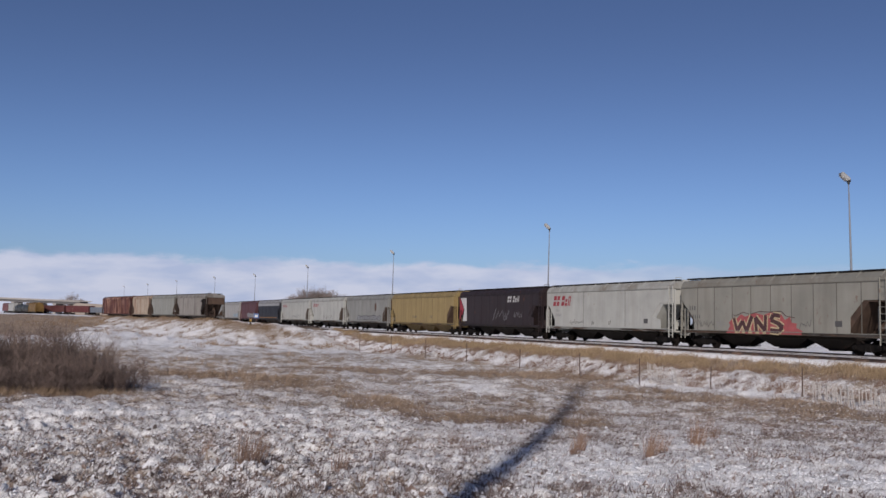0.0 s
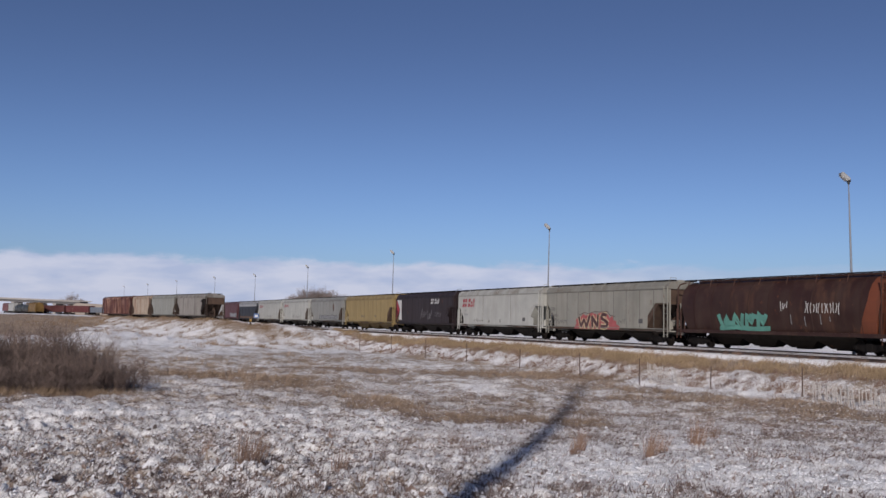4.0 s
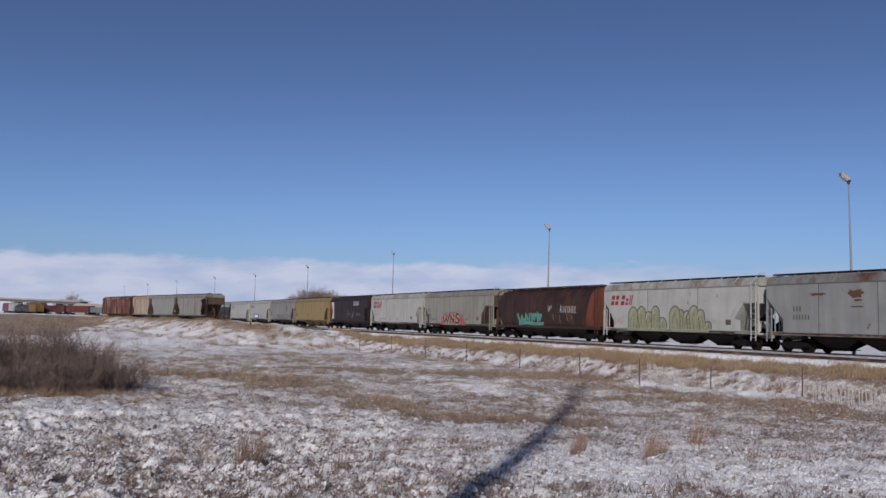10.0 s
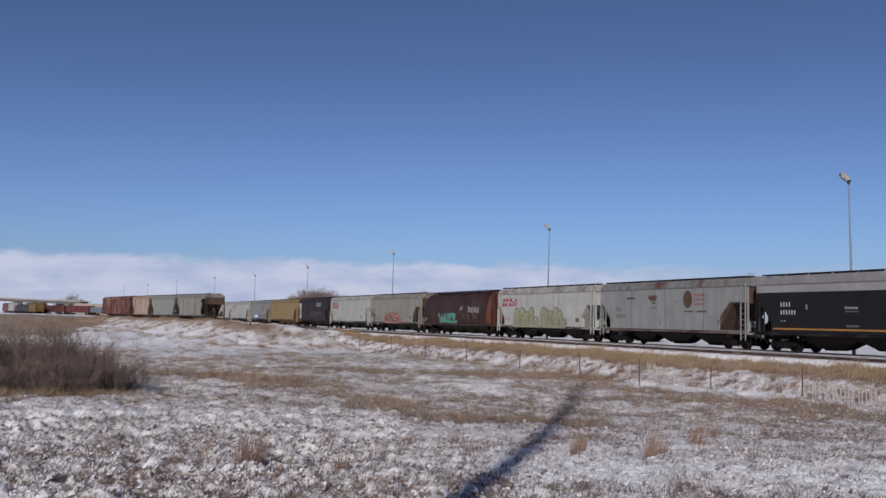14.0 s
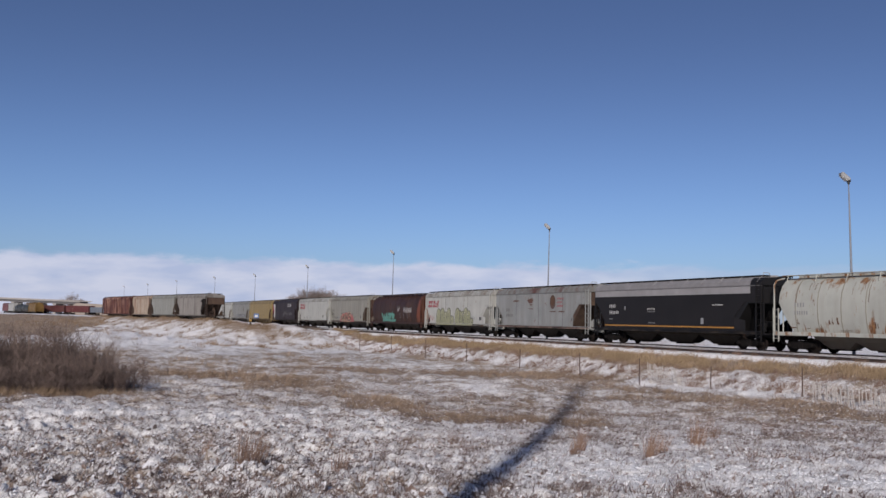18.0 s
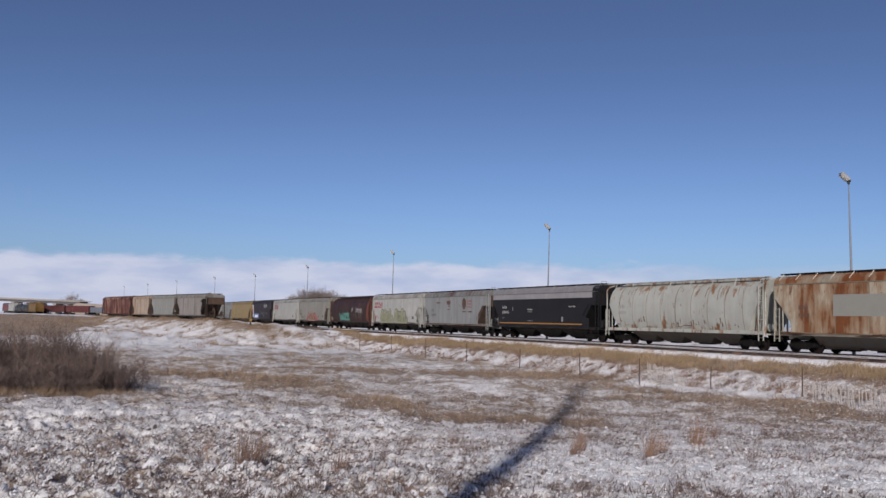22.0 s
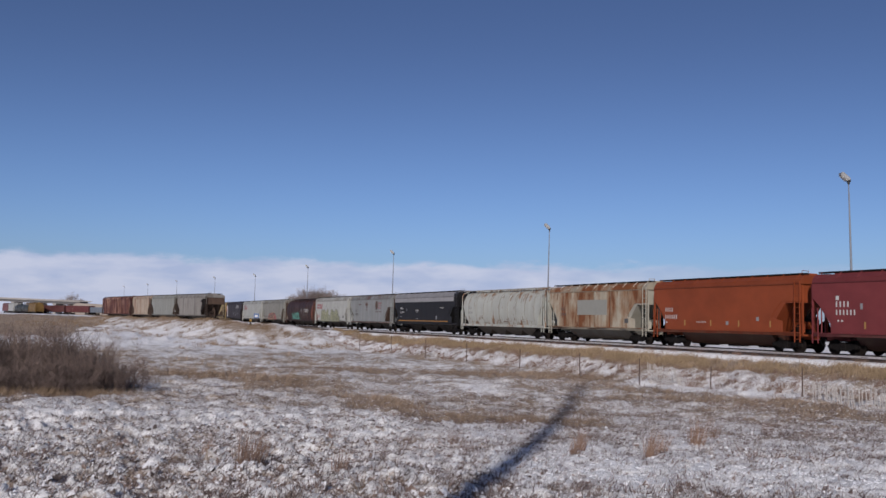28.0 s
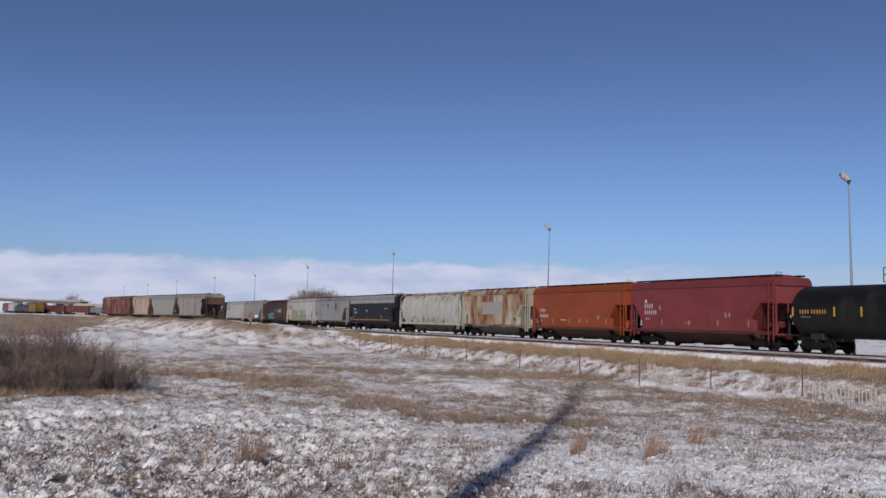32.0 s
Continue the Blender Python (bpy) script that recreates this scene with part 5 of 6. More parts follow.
    slashes(c, (((4.5, 2.3), (4.15, 1.35), (3.75, 2.15), (3.45, 1.3)), ((3.25, 1.3), (2.95, 2.3), (2.45, 1.35), (2.2, 2.35)), ((1.95, 1.4), (1.85, 2.3), (1.45, 1.75), (1.2, 2.35)),
                ((0.95, 1.4), (0.75, 2.4), (0.45, 1.7), (0.1, 2.3)), ((4.5, 1.36), (3.0, 1.48), (1.4, 1.36), (-0.1, 1.42)), ((3.9, 1.7), (3.0, 1.75)), ((1.6, 2.2), (0.2, 2.1))), 0.15, TEAL, "graffiti", "teal angular sprayed letters")
    slashes(c, (((4.3, 2.2), (4.0, 1.5), (3.75, 1.95)), ((2.9, 2.1), (2.5, 1.55)), ((1.85, 2.2), (1.75, 1.6)), ((0.8, 2.25), (0.7, 1.6))), 0.022, SPRAY_BLACK, "graffiti_line", "thin dark lines in the teal letters")
    rs = random.Random(55)
    slashes(c, [((-3.1 - k * 0.21 + rs.uniform(-0.05, 0.05), 3.0 + rs.uniform(-0.08, 0.1)), (-3.1 - k * 0.21 + rs.uniform(-0.12, 0.12), 2.7 + rs.uniform(-0.1, 0.1)), (-3.1 - k * 0.21 + rs.uniform(-0.06, 0.06), 2.35 + rs.uniform(-0.05, 0.1))) for k in range(13)], 0.024, MARK_WHITE, "scribble", "white sprayed scribble")
    slashes(c, (((-1.1, 3.1), (-1.15, 2.5)), ((-1.3, 3.0), (-1.3, 2.6), (-1.5, 2.95)), ((-1.65, 3.1), (-1.6, 2.7))), 0.025, MARK_WHITE, "scribble", "white sprayed scribble")
    slashes(c, (((-4.2, 2.3), (-4.22, 1.7)), ((-3.0, 2.2), (-3.02, 1.6)), ((-4.9, 2.2), (-4.92, 1.9)), ((-1.9, 2.3), (-1.93, 1.7))), 0.02, MARK_GREY, "drip", "pale paint drips")
    c = couple(hopper("hopper_car", at_train(15.5, 17.9), 17.9, "off-white covered hopper with olive bubble graffiti and red logotype", GR, WHITE, grime=0.3, rust=0.18, roof_patch=0.32, patch_colour=(0.11, 0.085, 0.062), panels=3), 15.5, 17.9)
    red_logo(c, 7.6, 3.0, 0.75)
    bubbles(c, ((4.0, 0.95, 2.4, 0.12), (1.2, 1.1, 2.05, -0.1), (2.5, 1.0, 2.5, 0.2), (4.7, 1.1, 2.84, -0.1), (3.3, 0.95, 2.88, 0.25), (1.85, 0.9, 2.9, 0.0)), 1.235, 57, "olive sprayed bubble letters outlined in black")
    bubbles(c, ((-1.15, 0.8, 2.62, 0.12), (-1.65, 0.75, 2.55, -0.05), (-2.1, 0.65, 2.4, 0.1), (-3.8, 0.75, 1.8, -0.1), (-3.3, 0.85, 2.62, 0.15), (-2.6, 0.95, 2.9, 0.15), (-0.4, 1.15, 2.88, 0.0)), 1.235, 58, "olive sprayed bubble letters outlined in black")
    for x0, x1 in ((0.7, 5.3), (-4.0, 0.0)):
        bm = bmesh.new()
        box(bm, x0, x1, 1.604, 1.612, 1.05, 1.185)
        part("graffiti_foot", bm, SPRAY_OLIVE, c, "olive overspray on the sill")
    scrawl(c, 6.0, 7.2, 1.5, 2.1, SIDE_Y, SPRAY_RED, 59, 6, 0.015)
    scrawl(c, -4.6, -3.3, 1.4, 2.1, SIDE_Y, MARK_GREY, 60, 5, 0.02)
    small_label(c, -5.9, 1.6)
    c = couple(hopper("hopper_car", at_train(-2.4, 17.5), 17.5, "pale grey covered hopper with an oval emblem and rust scabs", GR, (0.25, 0.258, 0.25), panels=4, rust=0.25, grime=0.45, slope=OLD_RUST, roof_patch=0.5, patch_colour=(0.075, 0.036, 0.028), sill=(0.19, 0.135, 0.11), tooth=paint((0.16, 0.1, 0.07))), -2.4, 17.5)
    oval(c, -2.5, 3.35, 0.47, 0.62)
    for k, n in enumerate((8, 7, 7)):
        marks(c, -3.25, SIDE_Y, 3.55 - k * 0.32, (0.62,) * n, 0.17, MARK_RED, "red lettering blocks")
    rust_scab(c)
    marks(c, 6.1, SIDE_Y, 2.5, (0.6, 0.6, 0.6), 0.3, MARK_DARK, "faded stencilled mark blocks")
    marks(c, 6.1, SIDE_Y, 2.0, (0.6,) * 6, 0.28, MARK_DARK, "faded stencilled number blocks")
    marks(c, -5.6, SIDE_Y, 1.7, (1.2, 0.8), 0.24, MARK_DARK, "dark stencilled blocks")
    red_dashes(c, 17.5)
    c = couple(hopper("hopper_car", at_train(-19.9, 19.7), 19.7, "clean black covered hopper with grey upper band and yellow stripe", GR, (0.014, 0.0125, 0.013), top=(0.29, 0.28, 0.28), ends=(0.012, 0.0115, 0.012), cap=1.0, gap=4.65, panels=1, rust=0.02, grime=0.15, tint=SOOT), -19.9, 19.7)
    stripe(c, 19.7)
    marks(c, 7.3, SIDE_Y, 2.78, (0.62,) * 4, 0.27, MARK_WHITE, "white stencilled mark blocks")
    marks(c, 7.3, SIDE_Y, 2.3, (0.62,) * 6, 0.26, MARK_WHITE, "white stencilled number blocks")
    marks(c, 7.3, SIDE_Y, 1.85, (2.4, 2.6), 0.1, MARK_GREY, "small grey stencil lines")
    marks(c, 5.3, SIDE_Y, 2.6, (0.9,), 0.3, MARK_GREY, "small square data mark")
    marks(c, 2.4, SIDE_Y, 2.62, (0.5, 0.5, 0.5, 0.5, 0.5, 0.5, 0.5, 0.5, 0.5, 0.5), 0.13, MARK_WHITE, "white stencil line")
    marks(c, 2.4, SIDE_Y, 2.45, (0.5,) * 22, 0.06, MARK_GREY, "fine grey stencil line")
    marks(c, -4.8, SIDE_Y, 2.88, (0.5,) * 14, 0.11, MARK_WHITE, "white stencil line")
    marks(c, -3.6, SIDE_Y, 1.62, (1.4,), 0.42, MARK_GREY, "grey data panel")
    marks(c, 2.3, SIDE_Y, 1.6, (0.5,) * 12, 0.1, MARK_GREY, "fine grey stencil line")
    c = couple(round_hopper("hopper_car", at_train(-39.6, 18.4), 18.4, "pale grey-green barrel hopper with ribs and rust runs", GR, (0.41, 0.415, 0.37), under=(0.10, 0.09, 0.078), bands=9, rust=0.3, grime=0.28, weep=0.75, ribs=paint((0.29, 0.27, 0.22), 0.4, 0.6)), -39.6, 18.4)
    marks(c, 6.9, 1.615, 2.75, (0.62,) * 4, 0.26, MARK_GREY, "faded stencilled mark blocks")
    marks(c, 6.9, 1.62, 2.3, (0.62,) * 6, 0.22, MARK_GREY, "faded stencilled number blocks")
    rust_runs(c)
    c = couple(hopper("hopper_car", at_train(-58.0, 15.05), 15.05, "cream covered hopper streaked with broad rust, grey patch", GR, (0.42, 0.37, 0.28), ends=(0.36, 0.34, 0.28), under=(0.10, 0.095, 0.085), gap=2.8, peak=0.46, run=0.45, panels=6, rust=0.3, grime=0.3, patch=0.92, weep=0.6, roof_patch=1.05, patch_colour=(0.13, 0.046, 0.016), tooth=paint((0.6, 0.56, 0.48))), -58.0, 15.05)
    bm = bmesh.new()
    box(bm, -1.85, 2.5, SIDE_Y - 0.012, SIDE_Y + 0.003, 2.22, 3.46)
    part("painted_panel", bm, FRESH_GREY, c, "grey paint-over panel")
    marks(c, 5.1, SIDE_Y, 2.6, (0.6, 0.6, 0.6, 0.6), 0.25, MARK_DARK, "dark stencilled mark blocks")
    marks(c, 5.1, SIDE_Y, 2.15, (0.6,) * 5, 0.23, MARK_DARK, "dark stencilled number blocks")
    small_label(c, -4.5, 1.6)
    c = couple(hopper("hopper_car", at_train(-73.05, 15.1), 15.1, "rust-orange covered hopper with white stencils", GR, (0.235, 0.052, 0.018), gap=2.75, peak=0.42, run=0.4, under=(0.05, 0.018, 0.012), panels=1, rust=0.05, grime=0.18, tint=(0.16, 0.05, 0.03)), -73.05, 15.1)
    marks(c, 5.75, SIDE_Y, 2.48, (0.62,) * 4, 0.28, MARK_WHITE, "white stencilled mark blocks")
    marks(c, 5.75, SIDE_Y, 1.97, (0.62,) * 6, 0.28, MARK_WHITE, "white stencilled number blocks")
    marks(c, 5.75, SIDE_Y, 1.66, (0.8, 2.4), 0.1, MARK_WHITE, "small white stencil lines")
    marks(c, 2.35, SIDE_Y, 1.72, (0.5,) * 14, 0.1, MARK_WHITE, "small white stencil line")
    marks(c, -0.6, SIDE_Y, 1.6, (2.0,), 0.24, MARK_GREY, "pale data panel")
    marks(c, -3.4, SIDE_Y, 1.88, (1.8,), 0.26, MARK_GREY, "pale data panel")
    yellow_bars(c, (3.6, 0.9, -1.8, -4.6))
    c = couple(hopper("hopper_car", at_train(-88.15, 15.8), 15.8, "dark red covered hopper with white stencils", GR, (0.175, 0.037, 0.038), gap=2.9, peak=0.52, run=0.5, under=(0.035, 0.014, 0.014), panels=1, rust=0.04, grime=0.15, tint=(0.12, 0.04, 0.04)), -88.15, 15.8)
    marks(c, 5.7, SIDE_Y, 3.14, (1.9,), 0.24, MARK_WHITE, "white emblem box")
    marks(c, 5.7, SIDE_Y, 2.74, (0.62,) * 4, 0.32, MARK_WHITE, "white stencilled mark blocks")
    marks(c, 5.7, SIDE_Y, 2.28, (0.62,) * 6, 0.3, MARK_WHITE, "white stencilled number blocks")
    marks(c, 5.6, SIDE_Y, 1.9, (2.4, 2.6), 0.1, MARK_WHITE, "small white stencil lines")
    marks(c, 4.0, SIDE_Y, 2.6, (1.0,), 0.33, MARK_GREY, "pale data mark")
    marks(c, -3.0, SIDE_Y, 2.1, (1.0, 1.0), 0.3, MARK_GREY, "pale data mark")
    marks(c, -1.6, SIDE_Y, 1.82, (1.4,), 0.26, MARK_DARK, "dark data panel")
    marks(c, 1.0, SIDE_Y, 1.6, (0.9, -1.0, 0.9), 0.18, MARK_GREY, "pale data marks")
    yellow_bars(c, (3.7, 0.7, -2.3, -5.2))
    c = couple(tank_car("tank_car", at_train(-103.95, 17.6), 17.6, "plain black tank car with yellow reflective bars", GR, (0.008, 0.0075, 0.0075)), -103.95, 17.6)
    marks(c, 7.2, 1.585, 2.35, (0.62,) * 4 + (-0.4,) + (0.62,) * 6, 0.24, MARK_YELLOW, "yellow stencilled number blocks")
    marks(c, 7.1, 1.585, 2.12, (0.5,) * 12, 0.09, MARK_GREY, "fine stencil line")
    for x in (7.75, 4.6, 2.7, -2.7, -4.6, -7.75):
        bm = bmesh.new()
        box(bm, x - 0.05, x + 0.05, 1.57, 1.60, 2.2, 2.75)
        part("reflector", bm, MARK_YELLOW, c, "yellow reflective bar")
    couple(hopper("hopper_car", at_train(-122.1, 18.2), 18.2, "grey covered hopper at the end of the cut", GR, GREY), -122.1, 18.2)


def red_logo(c, x, z, h):
    slanted(c, x, SIDE_Y, z, [(0.47, 0, 1), (0.42, 0, 1), (-0.10, 0, 1), (0.47, 0, 1), (0.34, 0, 0.68), (0.12, 0, 1), (0.12, 0, 1)], h, 0.22, MARK_RED, "logotype", "red leaning logotype strokes")


def pale_logo(c, x, z, h):
    slanted(c, x, SIDE_Y, z, [(0.32, 0, 1), (0.28, 0, 1), (-0.12, 0, 1), (0.32, 0, 1), (0.26, 0, 0.68), (0.1, 0, 1), (0.1, 0, 1)], h, 0.18, MARK_WHITE, "logotype", "white leaning logotype strokes")


def stripe(c, L):
    bm = bmesh.new()
    box(bm, -L / 2 + 3.0, L / 2 - 1.9, SIDE_Y - 0.01, SIDE_Y + 0.008, 1.37, 1.47)
    part("stripe", bm, STRIPE_ORANGE, c, "orange-yellow sill stripe")


def oval(c, x, z, rx, rz):
    bm = bmesh.new()
    prism(bm, [(x + rx * math.cos(a), z + rz * 1.0 * math.sin(a)) for a in (2 * math.pi * k / 24 for k in range(24))], SIDE_Y - 0.01, SIDE_Y + 0.003)
    o = part("emblem", bm, EMBLEM, c, "brown oval emblem")
    bm = bmesh.new()
    prism(bm, [(x + rx * 0.72 * math.cos(a), z + 0.08 + rz * 0.66 * math.sin(a)) for a in (2 * math.pi * k / 20 for k in range(20))], SIDE_Y + 0.001, SIDE_Y + 0.006)
    part("emblem_field", bm, paint((0.115, 0.06, 0.034)), o)


def end_mark(c, L):
    x = L / 2 - 0.5
    bm = bmesh.new()
    prism(bm, [(x, 3.95), (x, 1.5), (x - 1.0, 2.75)], SIDE_Y - 0.01, SIDE_Y + 0.003)
    part("end_mark", bm, MARK_RED, c, "red triangle mark")
    bm = bmesh.new()
    prism(bm, [(x - 0.15, 3.95), (x - 1.15, 2.75), (x - 0.75, 1.5), (x - 1.75, 1.5), (x - 1.65, 2.75), (x - 1.6, 3.95)], SIDE_Y - 0.01, SIDE_Y + 0.002)
    part("end_mark", bm, MARK_WHITE, c, "white half-round mark")


def small_label(c, x, z):
    bm = bmesh.new()
    box(bm, x - 0.25, x + 0.25, SIDE_Y - 0.01, SIDE_Y + 0.004, z, z + 0.34)
    part("data_plate", bm, MARK_DARK, c, "dark data plate")


def yellow_bars(c, xs):
    for x in xs:
        bm = bmesh.new()
        box(bm, x - 0.05, x + 0.05, SIDE_Y - 0.01, SIDE_Y + 0.004, 1.5, 1.9)
        part("reflector", bm, REFLECTOR, c, "yellow reflective bar")


def red_dashes(c, L):
    bm = bmesh.new()
    box(bm, -0.15, 0.15, 1.604, 1.611, 1.1, 1.17)
    dash = finished("sill_dash", bm, SPRAY_MAROON)
    for k in range(24):
        part("sill_dash", dash, SPRAY_MAROON, c).location = (L / 2 - 2.6 - k * (L - 4.4) / 24, 0, 0)


def rust_scab(c):
    rs = random.Random(9)
    for cx, cz, w, h in ((1.5, 3.5, 0.55, 0.22), (1.3, 3.12, 0.25, 0.06), (1.4, 2.75, 0.45, 0.04), (4.2, 3.5, 0.5, 0.08), (-2.6, 2.5, 0.5, 0.05), (-4.0, 2.5, 0.5, 0.06)):
        bm = bmesh.new()
        prism(bm, blob(rs, cx, cz, w, h, 18, 0.35), SIDE_Y - 0.012, SIDE_Y + 0.002)
        part("rust_scab", bm, paint((0.11, 0.055, 0.04), 0.4, 0.3), c, "bare rusted patch")


def rust_runs(c):
    """Rust weeping from the seams of the barrel, each run a thin crooked tear."""
    rs = random.Random(10)
    sec_y = lambda z: 1.38 + (z - 1.22) / 0.68 * 0.17 if z < 1.9 else 1.55 + min(1, (z - 1.9) / 0.6) * 0.055
    rust = paint((0.13, 0.065, 0.038), 0.4, 0.3)
    for k in range(30):
        bm = bmesh.new()
        x, z = rs.uniform(-7.0, 7.0), rs.uniform(1.4, 1.75)
        pts = []
        drop = rs.uniform(0.12, 0.5)
        for i in range(4):
            zz = z + drop * (1 - i / 3) * 0.8
            pts.append((x + rs.uniform(-0.03, 0.03), sec_y(zz) + 0.012, zz))
        ribbon(bm, pts, rs.uniform(0.012, 0.05))
        part("rust_run", bm, rust, c, "rust run")
    prof_z, prof_y = (1.22, 1.5, 1.9, 2.45, 3.05, 3.6, 4.05, 4.38), (1.38, 1.45, 1.55, 1.605, 1.60, 1.50, 1.30, 0.98)
    for k in range(18):                     # drips from the roof hatches
        bm = bmesh.new()
        x, top, drop = rs.uniform(-7.0, 7.0), rs.uniform(4.1, 4.3), rs.uniform(0.3, 1.5) * rs.uniform(0.3, 1)
        pts = [(x + rs.uniform(-0.025, 0.025), float(np.interp(top - drop * i / 5, prof_z, prof_y)) + 0.02, top - drop * i / 5) for i in range(6)]
        ribbon(bm, pts, rs.uniform(0.007, 0.018))
        part("rust_run", bm, rust, c, "rust run")
    for k in range(10):
        bm = bmesh.new()
        x, z = rs.uniform(-7.0, 7.0), 1.42 + rs.uniform(-0.06, 0.1)
        ribbon(bm, [(x, sec_y(z) + 0.012, z), (x + rs.uniform(0.2, 0.9), sec_y(z) + 0.012, z + rs.uniform(-0.03, 0.03))], rs.uniform(0.01, 0.03))
        part("rust_run", bm, rust, c, "rust run")


def big_tag(c):
    """Jagged maroon letters edged in cream on a torn red ground."""
    bm = bmesh.new()
    prism(bm, [(4.0, 1.07), (3.6, 1.55), (3.75, 1.75), (3.35, 2.05), (3.2, 1.9), (2.6, 2.3), (2.2, 2.15), (1.4, 2.4), (0.6, 2.25), (0.0, 2.42), (-0.9, 2.3), (-1.2, 1.95), (-1.6, 2.15), (-1.75, 1.8), (-2.15, 1.75), (-2.1, 1.5), (-2.6, 1.3), (-2.5, 1.07)], SIDE_Y - 0.012, SIDE_Y + 0.0025)
    g = part("graffiti", bm, SPRAY_RED, c, "maroon and cream graffiti letters on red")
    strokes = (((3.25, 2.05), (2.95, 1.22), (2.45, 1.85), (2.1, 1.2), (1.6, 2.2)), ((1.2, 1.2), (1.3, 2.1), (0.45, 1.28), (0.4, 2.25)), ((-0.85, 2.2), (-0.25, 2.28), (-0.05, 1.95), (-0.65, 1.75), (-1.05, 1.5), (-0.7, 1.25), (0.0, 1.3)))
    for r, y, mat, nm in ((0.24, 0.004, SPRAY_CREAM, "letter_edge"), (0.15, 0.012, SPRAY_MAROON, "letter")):
        for k, pts in enumerate(strokes):
            bm = bmesh.new()
            e = SIDE_Y + y + k * 0.0015
            for i, (a, b) in enumerate(zip(pts, pts[1:])):
                ribbon(bm, [(a[0], e + 0.0003 * i, a[1]), ((a[0] * 0.5 + b[0] * 0.5), e + 0.0003 * i, (a[1] + b[1]) / 2), (b[0], e + 0.0003 * i, b[1])], r * (1.0 if i % 2 else 0.85))
            part(nm, bm, mat, g)
    for k in range(7):                      # cream drips between the feet of the letters
        bm = bmesh.new()
        x = 3.0 - k * 0.62
        prism(bm, [(x - 0.18, 1.08), (x + 0.18, 1.08), (x + 0.05, 1.55)], SIDE_Y - 0.01, SIDE_Y + 0.0035)
        part("drip", bm, SPRAY_CREAM, g)
    bm = bmesh.new()                        # dark outline runs round the red
    ribbon(bm, [(3.45, SIDE_Y + 0.004, 2.3), (3.1, SIDE_Y + 0.004, 2.2), (2.4, SIDE_Y + 0.004, 2.45), (1.8, SIDE_Y + 0.004, 2.3), (0.9, SIDE_Y + 0.004, 2.5), (0.2, SIDE_Y + 0.004, 2.45), (-0.9, SIDE_Y + 0.004, 2.5), (-1.3, SIDE_Y + 0.004, 2.2), (-2.0, SIDE_Y + 0.004, 2.1)], 0.02)
    part("outline", bm, SPRAY_MAROON, g)


make_train()


# ---- four cars standing on the spur ----
SPUR_TURN = math.degrees(math.atan2(SPUR_DY, SPUR_DX))
SPUR_Z = 0.43


def spur_pose(t, e=-1.6, z=SPUR_Z):
    # e: across, towards the camera's side
    return pose(SPUR_X + SPUR_DX * t - SPUR_DY * e, SPUR_Y + SPUR_DY * t + SPUR_DX * e, z, 0, 0, SPUR_TURN)


def make_spur():
    G = "cars standing on the spur"
    t = thing("spur_track", spur_pose(-30), "spur track on a low snowy bank", "railway track", kind="structure")
    rail = rail_mesh(140)
    for y in (-0.755, 0.755):
        part("rail", rail, RAIL_SIDE, t).location = (0, y, 0)
    ties = bmesh.new()
    for i in range(250):
        box(ties, 0.2 + i * 0.56 - 0.11, 0.2 + i * 0.56 + 0.11, -1.28, 1.28, -0.34, -0.17)
    part("ties", ties, TIE_WOOD, t)["kind"] = "stuff"
    specs = [
        # the first car's dark ends colour carries the shade of its near end
        (15.4, "pale grey covered hopper with its end's shade painted dark brown", dict(colour=(0.27, 0.25, 0.225), ends=(0.035, 0.024, 0.018), grime=0.6, slope=OLD_RUST, tint=(0.05, 0.035, 0.027))),
        (14.8, "light grey ribbed covered hopper standing on the spur", dict(colour=(0.27, 0.275, 0.25), ends=(0.06, 0.045, 0.035), slope=OLD_RUST, grime=0.35)),
        (12.6, "tan covered hopper with peeling brown patches", dict(colour=(0.42, 0.34, 0.26), ends=(0.07, 0.045, 0.035), slope=OLD_RUST, patch=0.42, patch_colour=(0.20, 0.11, 0.07), grime=0.4)),
        (23.0, "rust-red covered hopper with pale blotches", dict(colour=(0.10, 0.030, 0.019), ends=(0.05, 0.025, 0.02), slope=OLD_RUST, patch=0.42, patch_colour=(0.27, 0.155, 0.11), grime=0.7, panels=4, tint=(0.05, 0.022, 0.018))),
    ]
    at = 5.2
    for L, label, kw in specs:
        c = hopper("hopper_car", spur_pose(at + L / 2), L, label, G, moving=False, near_in=2.5 if at < 6 else 1.5, **kw)
        if at > 17 and at < 25:
            scrawl(c, -7.2, -5.6, 1.4, 2.2, SIDE_Y, MARK_WHITE, 71, 3, 0.07, label="white sprayed scribble")
        if at < 6:                          # the near end's shade, painted as a ragged dark brown sheet over the side
            bm = bmesh.new()
            rs = random.Random(72)
            h = L / 2 - 0.45
            prism(bm, [(-h + 0.02, 3.95)] + [(-h + 2.2 + rs.uniform(-0.6, 0.6), 3.95 - k * 0.225) for k in range(12)] + [(-h + 2.2, 1.3), (-h + 1.5, 2.2), (-h + 0.4, 3.06), (-h + 0.02, 3.06)], 1.59, 1.606)
            part("streaked_end", bm, WHEEL_STEEL, c, "shade of the near end painted dark brown")
        at += L


make_spur()


# ---- yard beyond the field, with the road bridge over it ----
def from_eye(px, dist, z):
    """A place at that distance along a bearing given as its tangent."""
    return Vector((px * dist, dist, z))


